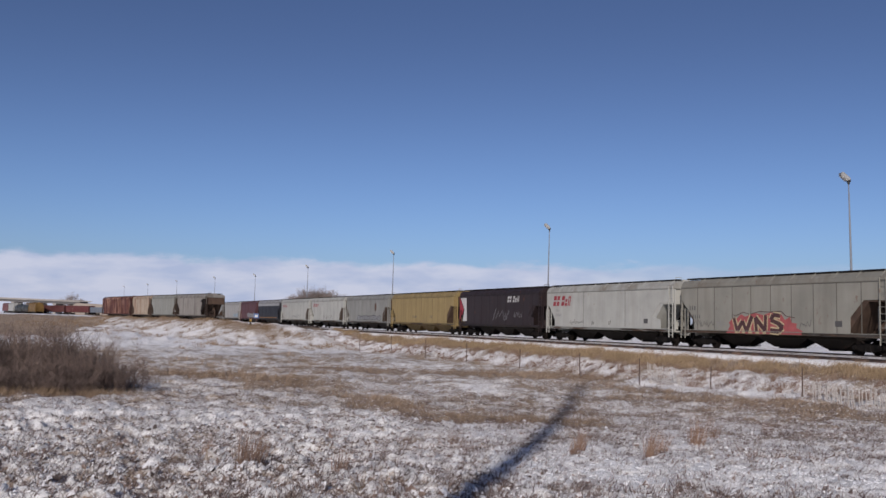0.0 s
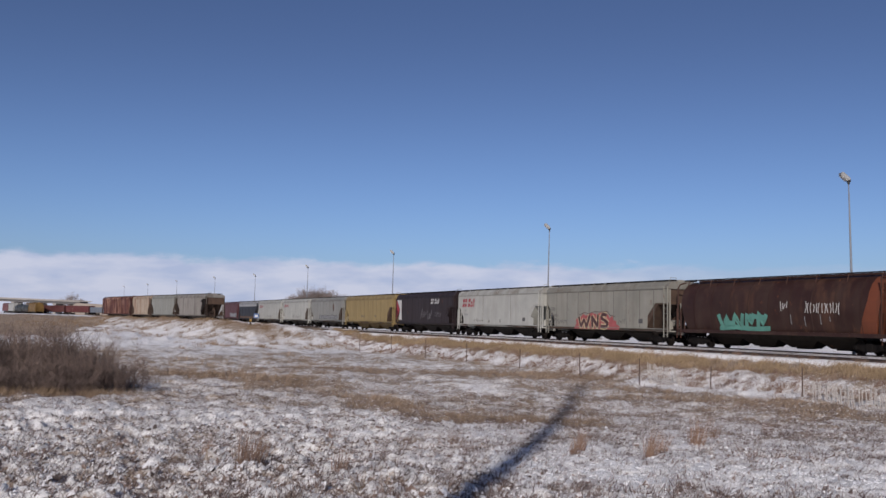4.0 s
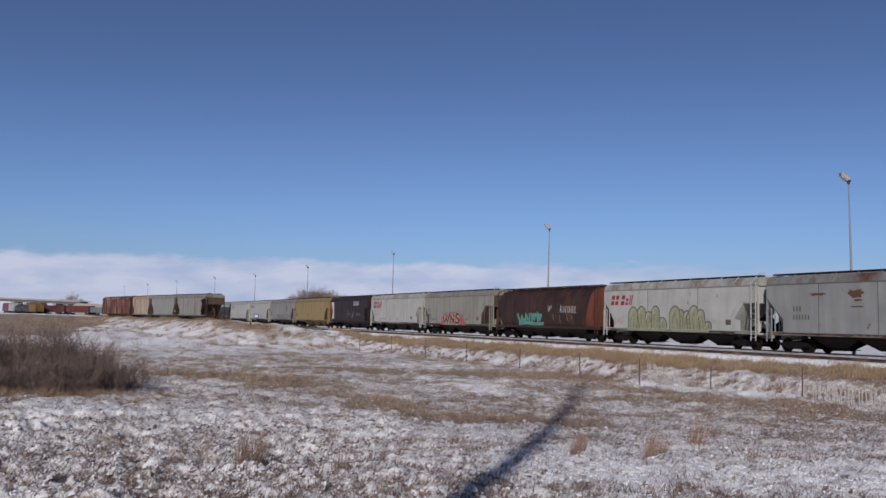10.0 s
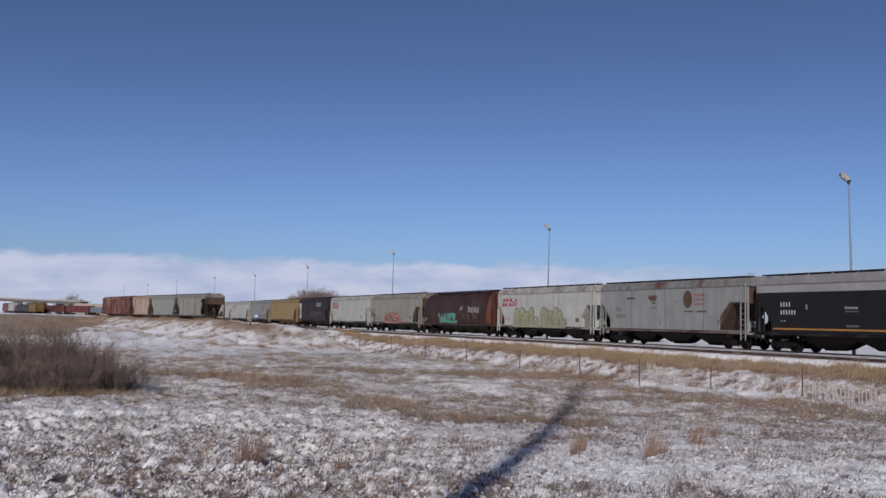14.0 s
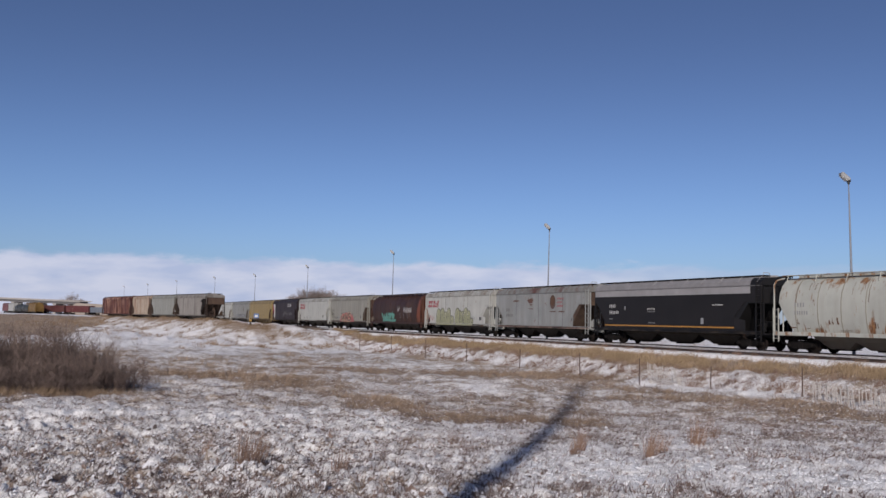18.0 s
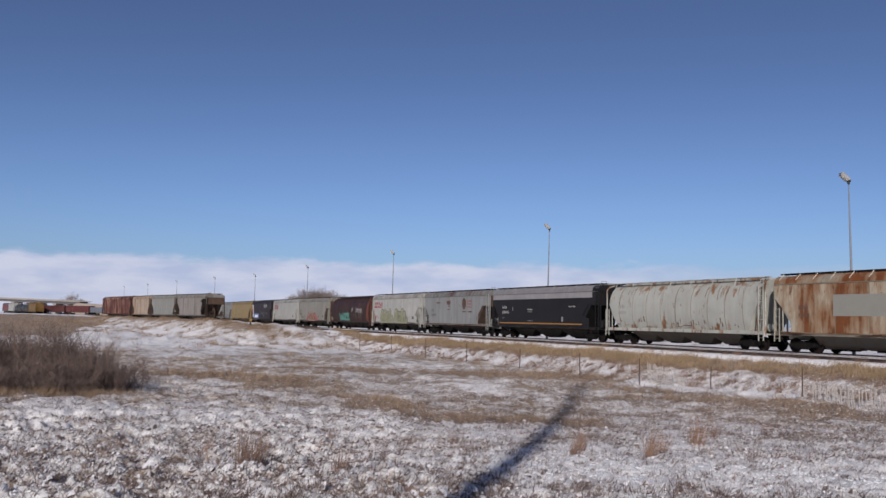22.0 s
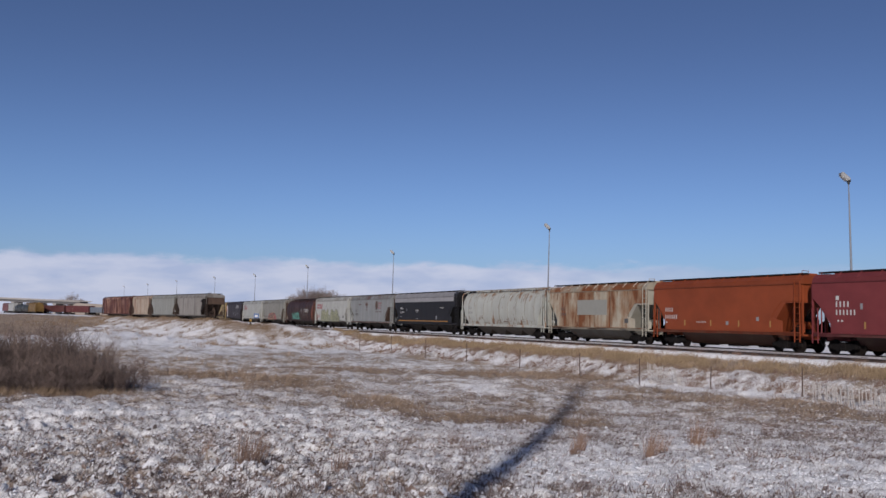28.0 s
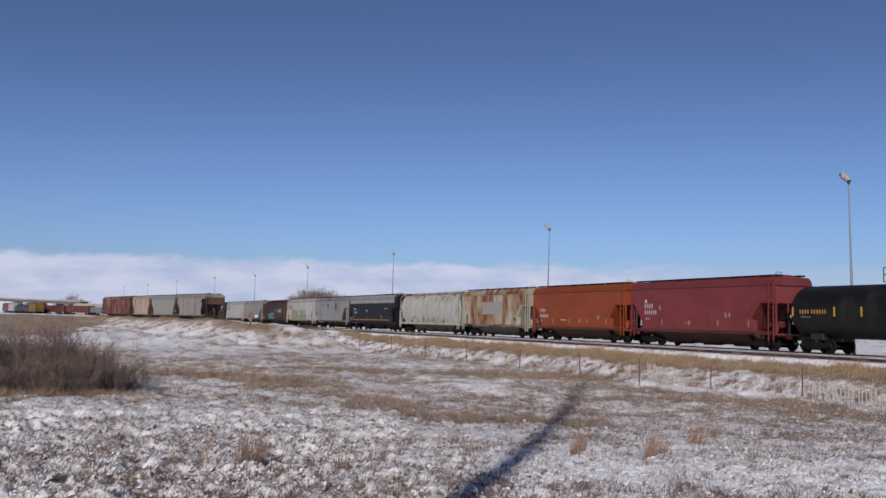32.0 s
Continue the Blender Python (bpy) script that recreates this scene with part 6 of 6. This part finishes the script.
def gondola(name, m, L, label, colour, h=2.1):
    car = thing(name, m, label, "gondola car", "cars in the far yard")
    mat = paint(colour, 0.2, 0.4)
    half = L / 2 - 0.45
    for sg in (1, -1):
        bm = bmesh.new()
        y0, y1 = sorted((sg * 1.45, sg * 1.5))
        box(bm, -half, half, y0, y1, 1.1, 1.1 + h)
        part("side", bm, mat, car)
        for k in range(12):
            x = -half + 0.2 + k * (2 * half - 0.4) / 11
            bm = bmesh.new()
            y0, y1 = sorted((sg * 1.5, sg * 1.6))
            box(bm, x - 0.06, x + 0.06, y0, y1, 1.1, 1.1 + h)
            part("stake", bm, mat, car)
        bm = bmesh.new()
        x0, x1 = sorted((sg * half, sg * (half - 0.06)))
        box(bm, x0, x1, -1.44, 1.44, 1.1, 1.1 + h)
        part("end", bm, mat, car)
    bm = bmesh.new()
    box(bm, -half, half, -1.44, 1.44, 0.95, 1.15)
    part("floor", bm, STEEL_DARK, car)
    common_gear(car, L - 0.9, None, False)
    return car


YARD_Z = 0.85
YARD_A, YARD_B = Vector((-196.0, 405.0, YARD_Z)), Vector((-143.0, 372.0, YARD_Z))


def make_yard():
    G = "cars in the far yard"
    way = (YARD_A - YARD_B).normalized()
    turn = math.degrees(math.atan2(way.y, way.x))
    def put(u, off=0.0):
        p = YARD_B + way * u + Vector((-way.y, way.x, 0)) * off
        return pose(p.x, p.y, YARD_Z, 0, 0, turn)
    t = thing("yard_track", put(-40), "far yard track across the snow", "railway track", kind="structure")
    rail = rail_mesh(150)
    for y in (-0.755, 0.755):
        part("rail", rail, RAIL_SIDE, t).location = (0, y, 0)
    ties = bmesh.new()
    for i in range(260):
        box(ties, 0.2 + i * 0.57 - 0.11, 0.2 + i * 0.57 + 0.11, -1.28, 1.28, -0.34, -0.17)
    part("ties", ties, TIE_WOOD, t)["kind"] = "stuff"
    gondola("gondola_car", put(-9.4), 15.5, "pale blue-grey gondola far off", (0.13, 0.15, 0.18))
    gondola("gondola_car", put(6.2), 15.5, "dull red gondola far off", (0.10, 0.03, 0.032), 2.6)
    gondola("gondola_car", put(21.8), 15.5, "dull red gondola far off", (0.085, 0.03, 0.032), 2.6)
    hopper("hopper_car", put(35.4), 11.0, "dull grey-brown hopper car far off", G, (0.15, 0.125, 0.11), moving=False, panels=6)
    # a second row, nearer, that ends in a yellow car seen end on
    row = [("round", "mustard yellow barrel hopper seen end on", (0.17, 0.10, 0.03)), ("tank", "dark green-grey tank car", (0.03, 0.035, 0.034)), ("tank", "dark green-grey tank car", (0.035, 0.04, 0.04)),
           ("flat", "pale grey hopper car in the yard", (0.38, 0.38, 0.36)), ("flat", "maroon hopper car in the yard", (0.15, 0.05, 0.05))]
    a, b = from_eye(-0.4390, 372, YARD_Z), from_eye(-0.4645, 420, YARD_Z)
    w2 = (b - a).normalized()
    tr2 = math.degrees(math.atan2(w2.y, w2.x))
    for i, (kind, label, col) in enumerate(row):
        p = a + w2 * (9 + i * 17.8)
        m = pose(p.x, p.y, YARD_Z, 0, 0, tr2)
        if kind == "round":
            round_hopper("hopper_car", m, 17.6, label, G, col, ends=col, moving=False)
        elif kind == "tank":
            tank_car("tank_car", m, 17.6, label, G, col, moving=False)
        else:
            hopper("hopper_car", m, 17.6, label, G, col, moving=False)
    # bridge
    z0, z1 = 6.3, 7.7
    A, B = from_eye(-0.56, 470, 0), from_eye(-0.396, 470, 0)
    br = thing("road_bridge", pose(A.x, A.y, 2.05, 0, 1.3, 0), "concrete road bridge over the yard", "bridge")
    n = B.x - A.x
    bm = bmesh.new()
    box(bm, 0, n, 0, 11, z0 + 0.5, z0 + 0.95)
    part("deck", bm, CONCRETE, br, bevel=0.05)
    girder_steel = plain("grey_girder_steel", (0.09, 0.085, 0.085), 0.7)
    for y in (1, 4, 7, 10):
        bm = bmesh.new()
        box(bm, 0, n, y - 0.25, y + 0.25, z0 - 0.6, z0 + 0.5)
        part("girder", bm, girder_steel, br)
    for y in (-0.02, 10.7):
        bm = bmesh.new()
        box(bm, 0, n + 2, y, y + 0.3, z0 + 0.953, z0 + 1.4)
        part("parapet", bm, CONCRETE, br)
    for px in (-0.470, -0.4245):
        bm = bmesh.new()
        x = px * 470 - A.x
        box(bm, x - 0.6, x + 0.6, 1.5, 9.5, -1.5, z0 - 0.6)
        box(bm, x - 0.9, x + 0.9, 0.6, 10.4, z0 - 1.5, z0 - 0.6)
        part("pier", bm, CONCRETE, br, bevel=0.05)
    bm = bmesh.new()
    prism(bm, [(n - 9, -1.0), (n - 0.5, z0 + 0.1), (n + 40, z0 - 0.6), (n + 100, -1.0)], -4, 15)
    part("abutment", bm, plain("pale_graded_earth", (0.26, 0.22, 0.185), 0.9, 0, 0.15, 0.5), br)


make_yard()


# ---- yard lamps on tall poles ----
def lamp_mast():
    m = thing("yard_lamp", Matrix(), "tall grey steel mast with one tilted floodlight", "lamp post", "yard lamps along the track")
    bm = bmesh.new()
    box(bm, -0.35, 0.35, -0.35, 0.35, -0.5, 0.18)
    part("footing", bm, CONCRETE, m, bevel=0.03)
    bm = bmesh.new()
    tube(bm, (0, 0, 0.1), (0, 0, 11.55), 0.115, 0.035, 12)
    box(bm, -0.19, 0.19, -0.19, 0.19, 0.16, 0.2)
    part("mast", bm, GALV, m, smooth=True)
    bm = bmesh.new()
    tube(bm, (0, 0, 11.45), (0, 0, 11.66), 0.075, seg=10)
    box(bm, -0.10, 0.12, -0.07, 0.07, 11.58, 11.76)
    part("bracket", bm, BLACK_PAINT, m)
    # shallow floodlight head, tilted up away from the mast towards the tracks
    bm = bmesh.new()
    loft(bm, [[(x, y, z) for x, y in ((-w, -h), (w, -h), (w, h), (-w, h))] for z, w, h in ((-0.12, 0.27, 0.20), (0.02, 0.37, 0.25), (0.14, 0.32, 0.22), (0.18, 0.2, 0.14))])
    head = part("lamp_head", bm, LAMP_GREY, m, "pale grey floodlight casing", bevel=0.02)
    head.location, head.rotation_euler = (-0.27, 0.0, 11.93), (0, radians(42), 0)
    bm = bmesh.new()
    box(bm, -0.25, 0.25, -0.18, 0.18, -0.135, -0.122)
    part("glass", bm, plain("frosted_lamp_glass", (0.7, 0.68, 0.62), 0.25), head)
    return m


def make_lamps():
    first = lamp_mast()
    places = [plan(s, POLE_LINE, -0.55) for s in (43.0, 80.75, 124.9, 170.3, 215.2)]
    places += [Vector((-63.5, 255, 0.3)), Vector((-85.2, 293.2, 0.5)), Vector((-106.8, 331.5, 0.5)), Vector((-128.6, 369.5, 0.8))]
    leans = (-0.95, 0.8, 0.7, 0.5, 0.4, 0.3, 0.2, 0.2, 0.2)
    for i, p in enumerate(places):
        m = pose(p.x - 11 * math.tan(radians(leans[i])), p.y, p.z, 0, leans[i], 0)
        if i == 0:
            first.matrix_world = m
        else:
            copy_thing(first, m)


make_lamps()


# ---- wire fence, snow fence ----
def fence_post(s, zb, h, lean):
    p = plan(s, FENCE_LINE)
    zg = float(height(p.x, p.y))
    post = thing("fence_post", pose(p.x, p.y, zg, lean, lean * 0.7, 20), "thin rusty steel fence post in the grass", "fence post", "posts of the trackside fence")
    top = zb + h - zg
    bm = bmesh.new()
    box(bm, -0.035, 0.035, -0.006, 0.006, -0.4, top)
    box(bm, -0.006, 0.006, 0.006, 0.04, -0.4, top)
    part("stake", bm, POST_RUST, post)
    bm = bmesh.new()
    for z in (0.35, 0.65, 0.95, top - 0.12):
        tube(bm, (-0.045, 0, z), (0.045, 0, z + 0.02), 0.012, seg=5)
    part("wire_clip", bm, POST_RUST, post)


def make_fence():
    rs = random.Random(5)
    for s, zb, h in ((116.1, -1.22, 1.7), (95.0, -1.77, 1.72), (85.4, -1.87, 1.79), (76.8, -2.1, 2.0), (68.2, -1.82, 1.53), (59.2, -1.79, 1.32), (51.1, -2.2, 1.76),
                     (44.7, -2.16, 1.69), (38.5, -2.1, 1.45), (32.2, -1.82, 1.49), (26.5, -1.8, 1.5), (20.5, -1.8, 1.5)):
        fence_post(s, zb, h, rs.uniform(-1.2, 1.2))
    w = thing("fence_wire", Matrix(), "slack rusty fence wires", "wire fence", kind="structure")
    for h in (0.42, 0.95):
        bm = bmesh.new()
        pts = []
        for i in range(60):
            p = plan(20 + i * 1.6, FENCE_LINE)
            pts.append((p.x, p.y, float(rough_height(np.array(p.x), np.array(p.y))) + h))
        cable(bm, pts, 0.003)
        part("wire", bm, POST_RUST, w)


make_fence()


def snow_fence(s0, s1, dist, lean_from, lean_to, low, label, seed, h=0.95):
    p = plan(s0, dist)
    f = thing("snow_fence", pose(p.x, p.y, 0, 0, 0, 90 + math.degrees(BEARING)), label, "snow fence", "runs of snow fence at the foot of the bank")
    rs = random.Random(seed)
    n = int(abs(s1 - s0) / 0.135)
    tops = {0.25: [], 0.65: []}
    for i in range(n):
        x = (s1 - s0) * i / n
        q = plan(s0 + x, dist)
        z = float(height(q.x, q.y))
        if rs.random() < 0.08:
            continue
        bm = bmesh.new()
        box(bm, -0.026, 0.026, -0.006, 0.006, -0.15, h * rs.uniform(0.93, 1.05))
        o = part("slat", bm, SLAT_WOOD, f)
        k = i / max(1, n - 1)
        o.location = (x, rs.uniform(-0.03, 0.03), z - low * k)
        o.rotation_euler = (radians(rs.uniform(-6, 6)), radians(lean_from + (lean_to - lean_from) * k + rs.uniform(-4, 4)), 0)
        for hh in tops:
            tops[hh].append((x, 0.01, z + hh - low * k))
    for hh, pts in tops.items():
        bm = bmesh.new()
        cable(bm, pts, 0.006)
        part("wire", bm, POST_RUST, f)


snow_fence(44.6, 41.3, 33.6, 3, 26, 0.2, "sagging bleached wooden snow fence half buried", 61, 1.15)
snow_fence(32.0, 25.5, 33.5, -2, 5, 0.0, "bleached wooden snow fence in the snow", 62, 0.8)


# ---- tall steel pole behind the camera, whose shadow lies across the field ----
def make_pole():
    p = Vector((-2.44, -2.4, -0.2))
    t = thing("utility_pole", pose(p.x, p.y, p.z), "tall tapered steel utility pole beside the viewpoint", "utility pole")
    bm = bmesh.new()
    tube(bm, (0, 0, -0.5), (0, 0, 23.9), 0.235, 0.205, 20)
    part("shaft", bm, GALV, t, smooth=True)
    bm = bmesh.new()
    tube(bm, (0, 0, 0.0), (0, 0, 0.35), 0.6, 0.55, 20)
    part("footing", bm, CONCRETE, t)


make_pole()


# ---- brush and far trees ----
def twig_mesh(name, rs, stems, spread, tall, material, r0, depth=3, kids=4, cone=0.5, droop=0.0):
    verts, faces = [], []

    def stick(a, b, r):
        way = (b - a).normalized()
        u = way.orthogonal().normalized()
        w = way.cross(u)
        i = len(verts)
        for c, rr in ((a, r), (b, r * 0.55)):
            for k in range(3):
                ang = 2.0944 * k
                verts.append(c + (u * math.cos(ang) + w * math.sin(ang)) * rr)
        for k in range(3):
            faces.append((i + k, i + (k + 1) % 3, i + 3 + (k + 1) % 3, i + 3 + k))

    def grow(a, way, ln, r, d):
        b = a + way * ln
        stick(a, b, r)
        if d == 0:
            return
        for _ in range(kids):
            f = rs.uniform(0.35, 1.0)
            w2 = (way + Vector((rs.gauss(0, cone), rs.gauss(0, cone), rs.gauss(0, cone * 0.7) + 0.1 - droop))).normalized()
            grow(a + way * ln * f, w2, ln * rs.uniform(0.45, 0.75), r * 0.6, d - 1)

    for _ in range(stems):
        x, y = rs.gauss(0, spread[0]), rs.gauss(0, spread[1])
        way = Vector((rs.gauss(0, 0.3), rs.gauss(0, 0.3), 1)).normalized()
        grow(Vector((x, y, -0.15)), way, tall * rs.uniform(0.35, 0.6), r0, depth)
    me = mesh_of(name, [tuple(v) for v in verts], faces, material, False)
    return me


def make_brush():
    rs = random.Random(21)
    kinds = [twig_mesh("twigs", rs, 34, (0.6, 0.5), t, TWIGS, 0.012, 3, 5, 0.55) for t in (1.6, 2.0, 1.2)]
    kinds.append(twig_mesh("twigs", rs, 7, (0.5, 0.5), 3.0, TWIGS, 0.014, 3, 4, 0.45))
    for i, (x, y, k, sc) in enumerate(((-19.3, 38.6, 1, 1.05), (-18.0, 38.2, 0, 1.15), (-17.1, 39.3, 1, 1.1), (-16.2, 38.9, 0, 1.15), (-15.6, 39.8, 1, 0.95), (-14.9, 40.0, 0, 1.0), (-14.2, 40.6, 2, 1.0), (-17.2, 40.8, 3, 1.0), (-15.8, 41.3, 3, 0.9),
                                       (-20.4, 39.6, 1, 1.2), (-18.4, 40.4, 1, 1.25), (-16.8, 41.0, 1, 1.2), (-15.4, 41.5, 0, 1.1), (-21.6, 38.4, 1, 1.1), (-17.6, 37.6, 2, 1.0),
                                       (-16.4, 37.9, 2, 0.9), (-19.0, 37.4, 2, 1.0), (-15.3, 38.7, 2, 0.9), (-22.4, 40.2, 1, 1.3), (-19.6, 41.6, 1, 1.3))):
        x, y = x * 1.05, y + 2.2
        b = thing("bare_shrub", pose(x, y, float(height(x, y)), 0, 0, i * 77 % 360), "bare grey-brown shrub, dense thin twigs, above dry grass", "shrub", "shrubs in the thicket")
        o = part("crown", kinds[k], TWIGS, b)
        o.scale = (sc * 1.1, sc * 1.1, sc * (1.3 if y > 41.6 else 0.85))


make_brush()


def make_far_trees():
    rs = random.Random(22)
    kinds = [twig_mesh("branches", rs, 5, (1.2, 1.2), t, TREE_BARK, 0.15, 4, 6, 0.55) for t in (11.0, 12.5)]
    for i in range(26):
        k = i / 25
        d = 395 + rs.uniform(-12, 25)
        px = -0.157 + 0.052 * k
        x, y = px * d, d
        tall = 0.62 + 0.42 * math.sin(math.pi * min(1, k * 0.95 + 0.1))
        tr = thing("bare_tree", pose(x, y, float(rough_height(np.array(x), np.array(y))) - 0.2, 0, 0, rs.uniform(0, 360)), "leafless tree in the grove beyond the train", "tree", "trees of the far grove")
        part("crown", kinds[i % 2], TREE_BARK, tr).scale = (1.1, 1.1, tall * rs.uniform(0.85, 1.08) * 1.0)
    for px, d, sc in ((-0.4055, 540, 0.95), (-0.398, 545, 0.7)):
        tr = thing("bare_tree", pose(px * d, d, 0.8, 0, 0, 30), "leafless tree behind the road bridge", "tree")
        part("crown", kinds[1], TREE_BARK, tr).scale = (0.9, 0.9, sc * 1.0)


make_far_trees()


# ---- markers and weeds ----
def make_small():
    p = Vector((-26.8, 128.5, 0))
    z = float(height(p.x, p.y))
    sw = thing("switch_stand", pose(p.x, p.y, z, 0, 0, 10), "small yellow switch stand in the grass", "switch stand")
    bm = bmesh.new()
    box(bm, -0.2, 0.2, -0.2, 0.2, -0.1, 0.25)
    part("base", bm, STEEL_DARK, sw)
    bm = bmesh.new()
    tube(bm, (0, 0, 0.2), (0, 0, 1.0), 0.05, seg=8)
    part("spindle", bm, STEEL_DARK, sw)
    bm = bmesh.new()
    box(bm, -0.13, 0.13, -0.03, 0.03, 0.5, 0.95)
    part("target", bm, YELLOW_SIGN, sw, "yellow target plate")
    q = Vector((-25.6, 126.5, 0))
    sg = thing("trackside_sign", pose(q.x, q.y, float(height(q.x, q.y)), 0, 0, -8), "small blue board with a white panel on a post", "sign")
    bm = bmesh.new()
    tube(bm, (0, 0, -0.3), (0, 0, 1.5), 0.035, seg=8)
    part("post", bm, POST_RUST, sg)
    bm = bmesh.new()
    box(bm, -0.36, 0.36, -0.045, -0.03, 0.85, 1.5)
    part("board", bm, plain("faded_blue_enamel", (0.05, 0.10, 0.22), 0.5, 0.0, 0.15), sg, "blue enamel board", bevel=0.004)
    bm = bmesh.new()
    box(bm, -0.2, 0.2, -0.052, -0.047, 1.0, 1.32)
    part("panel", bm, MARK_WHITE, sg, "white panel")
    rs = random.Random(33)
    tuft = {}
    for kind in range(3):
        n = 70
        r2 = np.random.RandomState(40 + kind)
        a, rr = r2.rand(n) * 6.283, r2.rand(n) ** 0.7 * 0.16
        x, y = rr * np.cos(a), rr * np.sin(a)
        h = 0.28 + 0.42 * r2.rand(n)
        lx, ly = x * 1.0 + 0.20 * h + 0.06 * r2.randn(n), y * 1.0 + 0.06 * r2.randn(n)
        w = np.full(n, 0.006)
        v = np.stack([np.stack([x - w, y, 0 * h - 0.05], -1), np.stack([x + w, y, 0 * h - 0.05], -1), np.stack([x + lx + w * 0.2, y + ly, h], -1), np.stack([x + lx - w * 0.2, y + ly, h], -1)], 1).reshape(-1, 3)
        f = np.arange(n)[:, None] * 4 + np.array([0, 1, 2, 3])
        tuft[kind] = mesh_of("tuft", v, f, WEED, False)
    for x, y, sc in ((6.23, 22.5, 1.15), (4.61, 20.2, 0.9), (5.0, 20.9, 0.7), (-1.66, 15.5, 0.8), (-3.32, 15.8, 0.95), (-3.2, 16.4, 0.8), (0.31, 22.3, 0.7), (3.2, 21.0, 0.75), (9.2, 26.0, 0.8), (2.9, 19.9, 0.6), (-4.4, 17.6, 0.6), (7.4, 24.9, 0.7)):
        c = thing("grass_tuft", pose(x, y, float(height(x, y)), 0, 0, rs.uniform(-40, 40)), "tall dry tan grass tuft leaning with the wind", "grass tuft", "loose tufts in the field")
        part("clump", tuft[rs.randrange(3)], WEED, c).scale = (sc, sc, sc)


make_small()


# ---- motion: the train rolls steadily away; its wheels turn with it ----
def run_at(t):
    return SPEED * t + SLOWING * t * t / 2


def motions():
    for car, mid in TRAIN:
        walk(car, [(t, track_pose(mid + run_at(t), TRAIN_LINE)) for t in (0, 4, 8, 12, 16, 20, 24, 28, 32)])
    times = [i * 32 / 240 for i in range(241)]
    spins = [(t, run_at(t) / 0.43) for t in times]
    for wheelset, (x, y, z) in WHEELSETS:
        walk(wheelset, [(t, Matrix.Translation((x, y, z)) @ Matrix.Rotation(a, 4, "Y")) for t, a in spins])


motions()
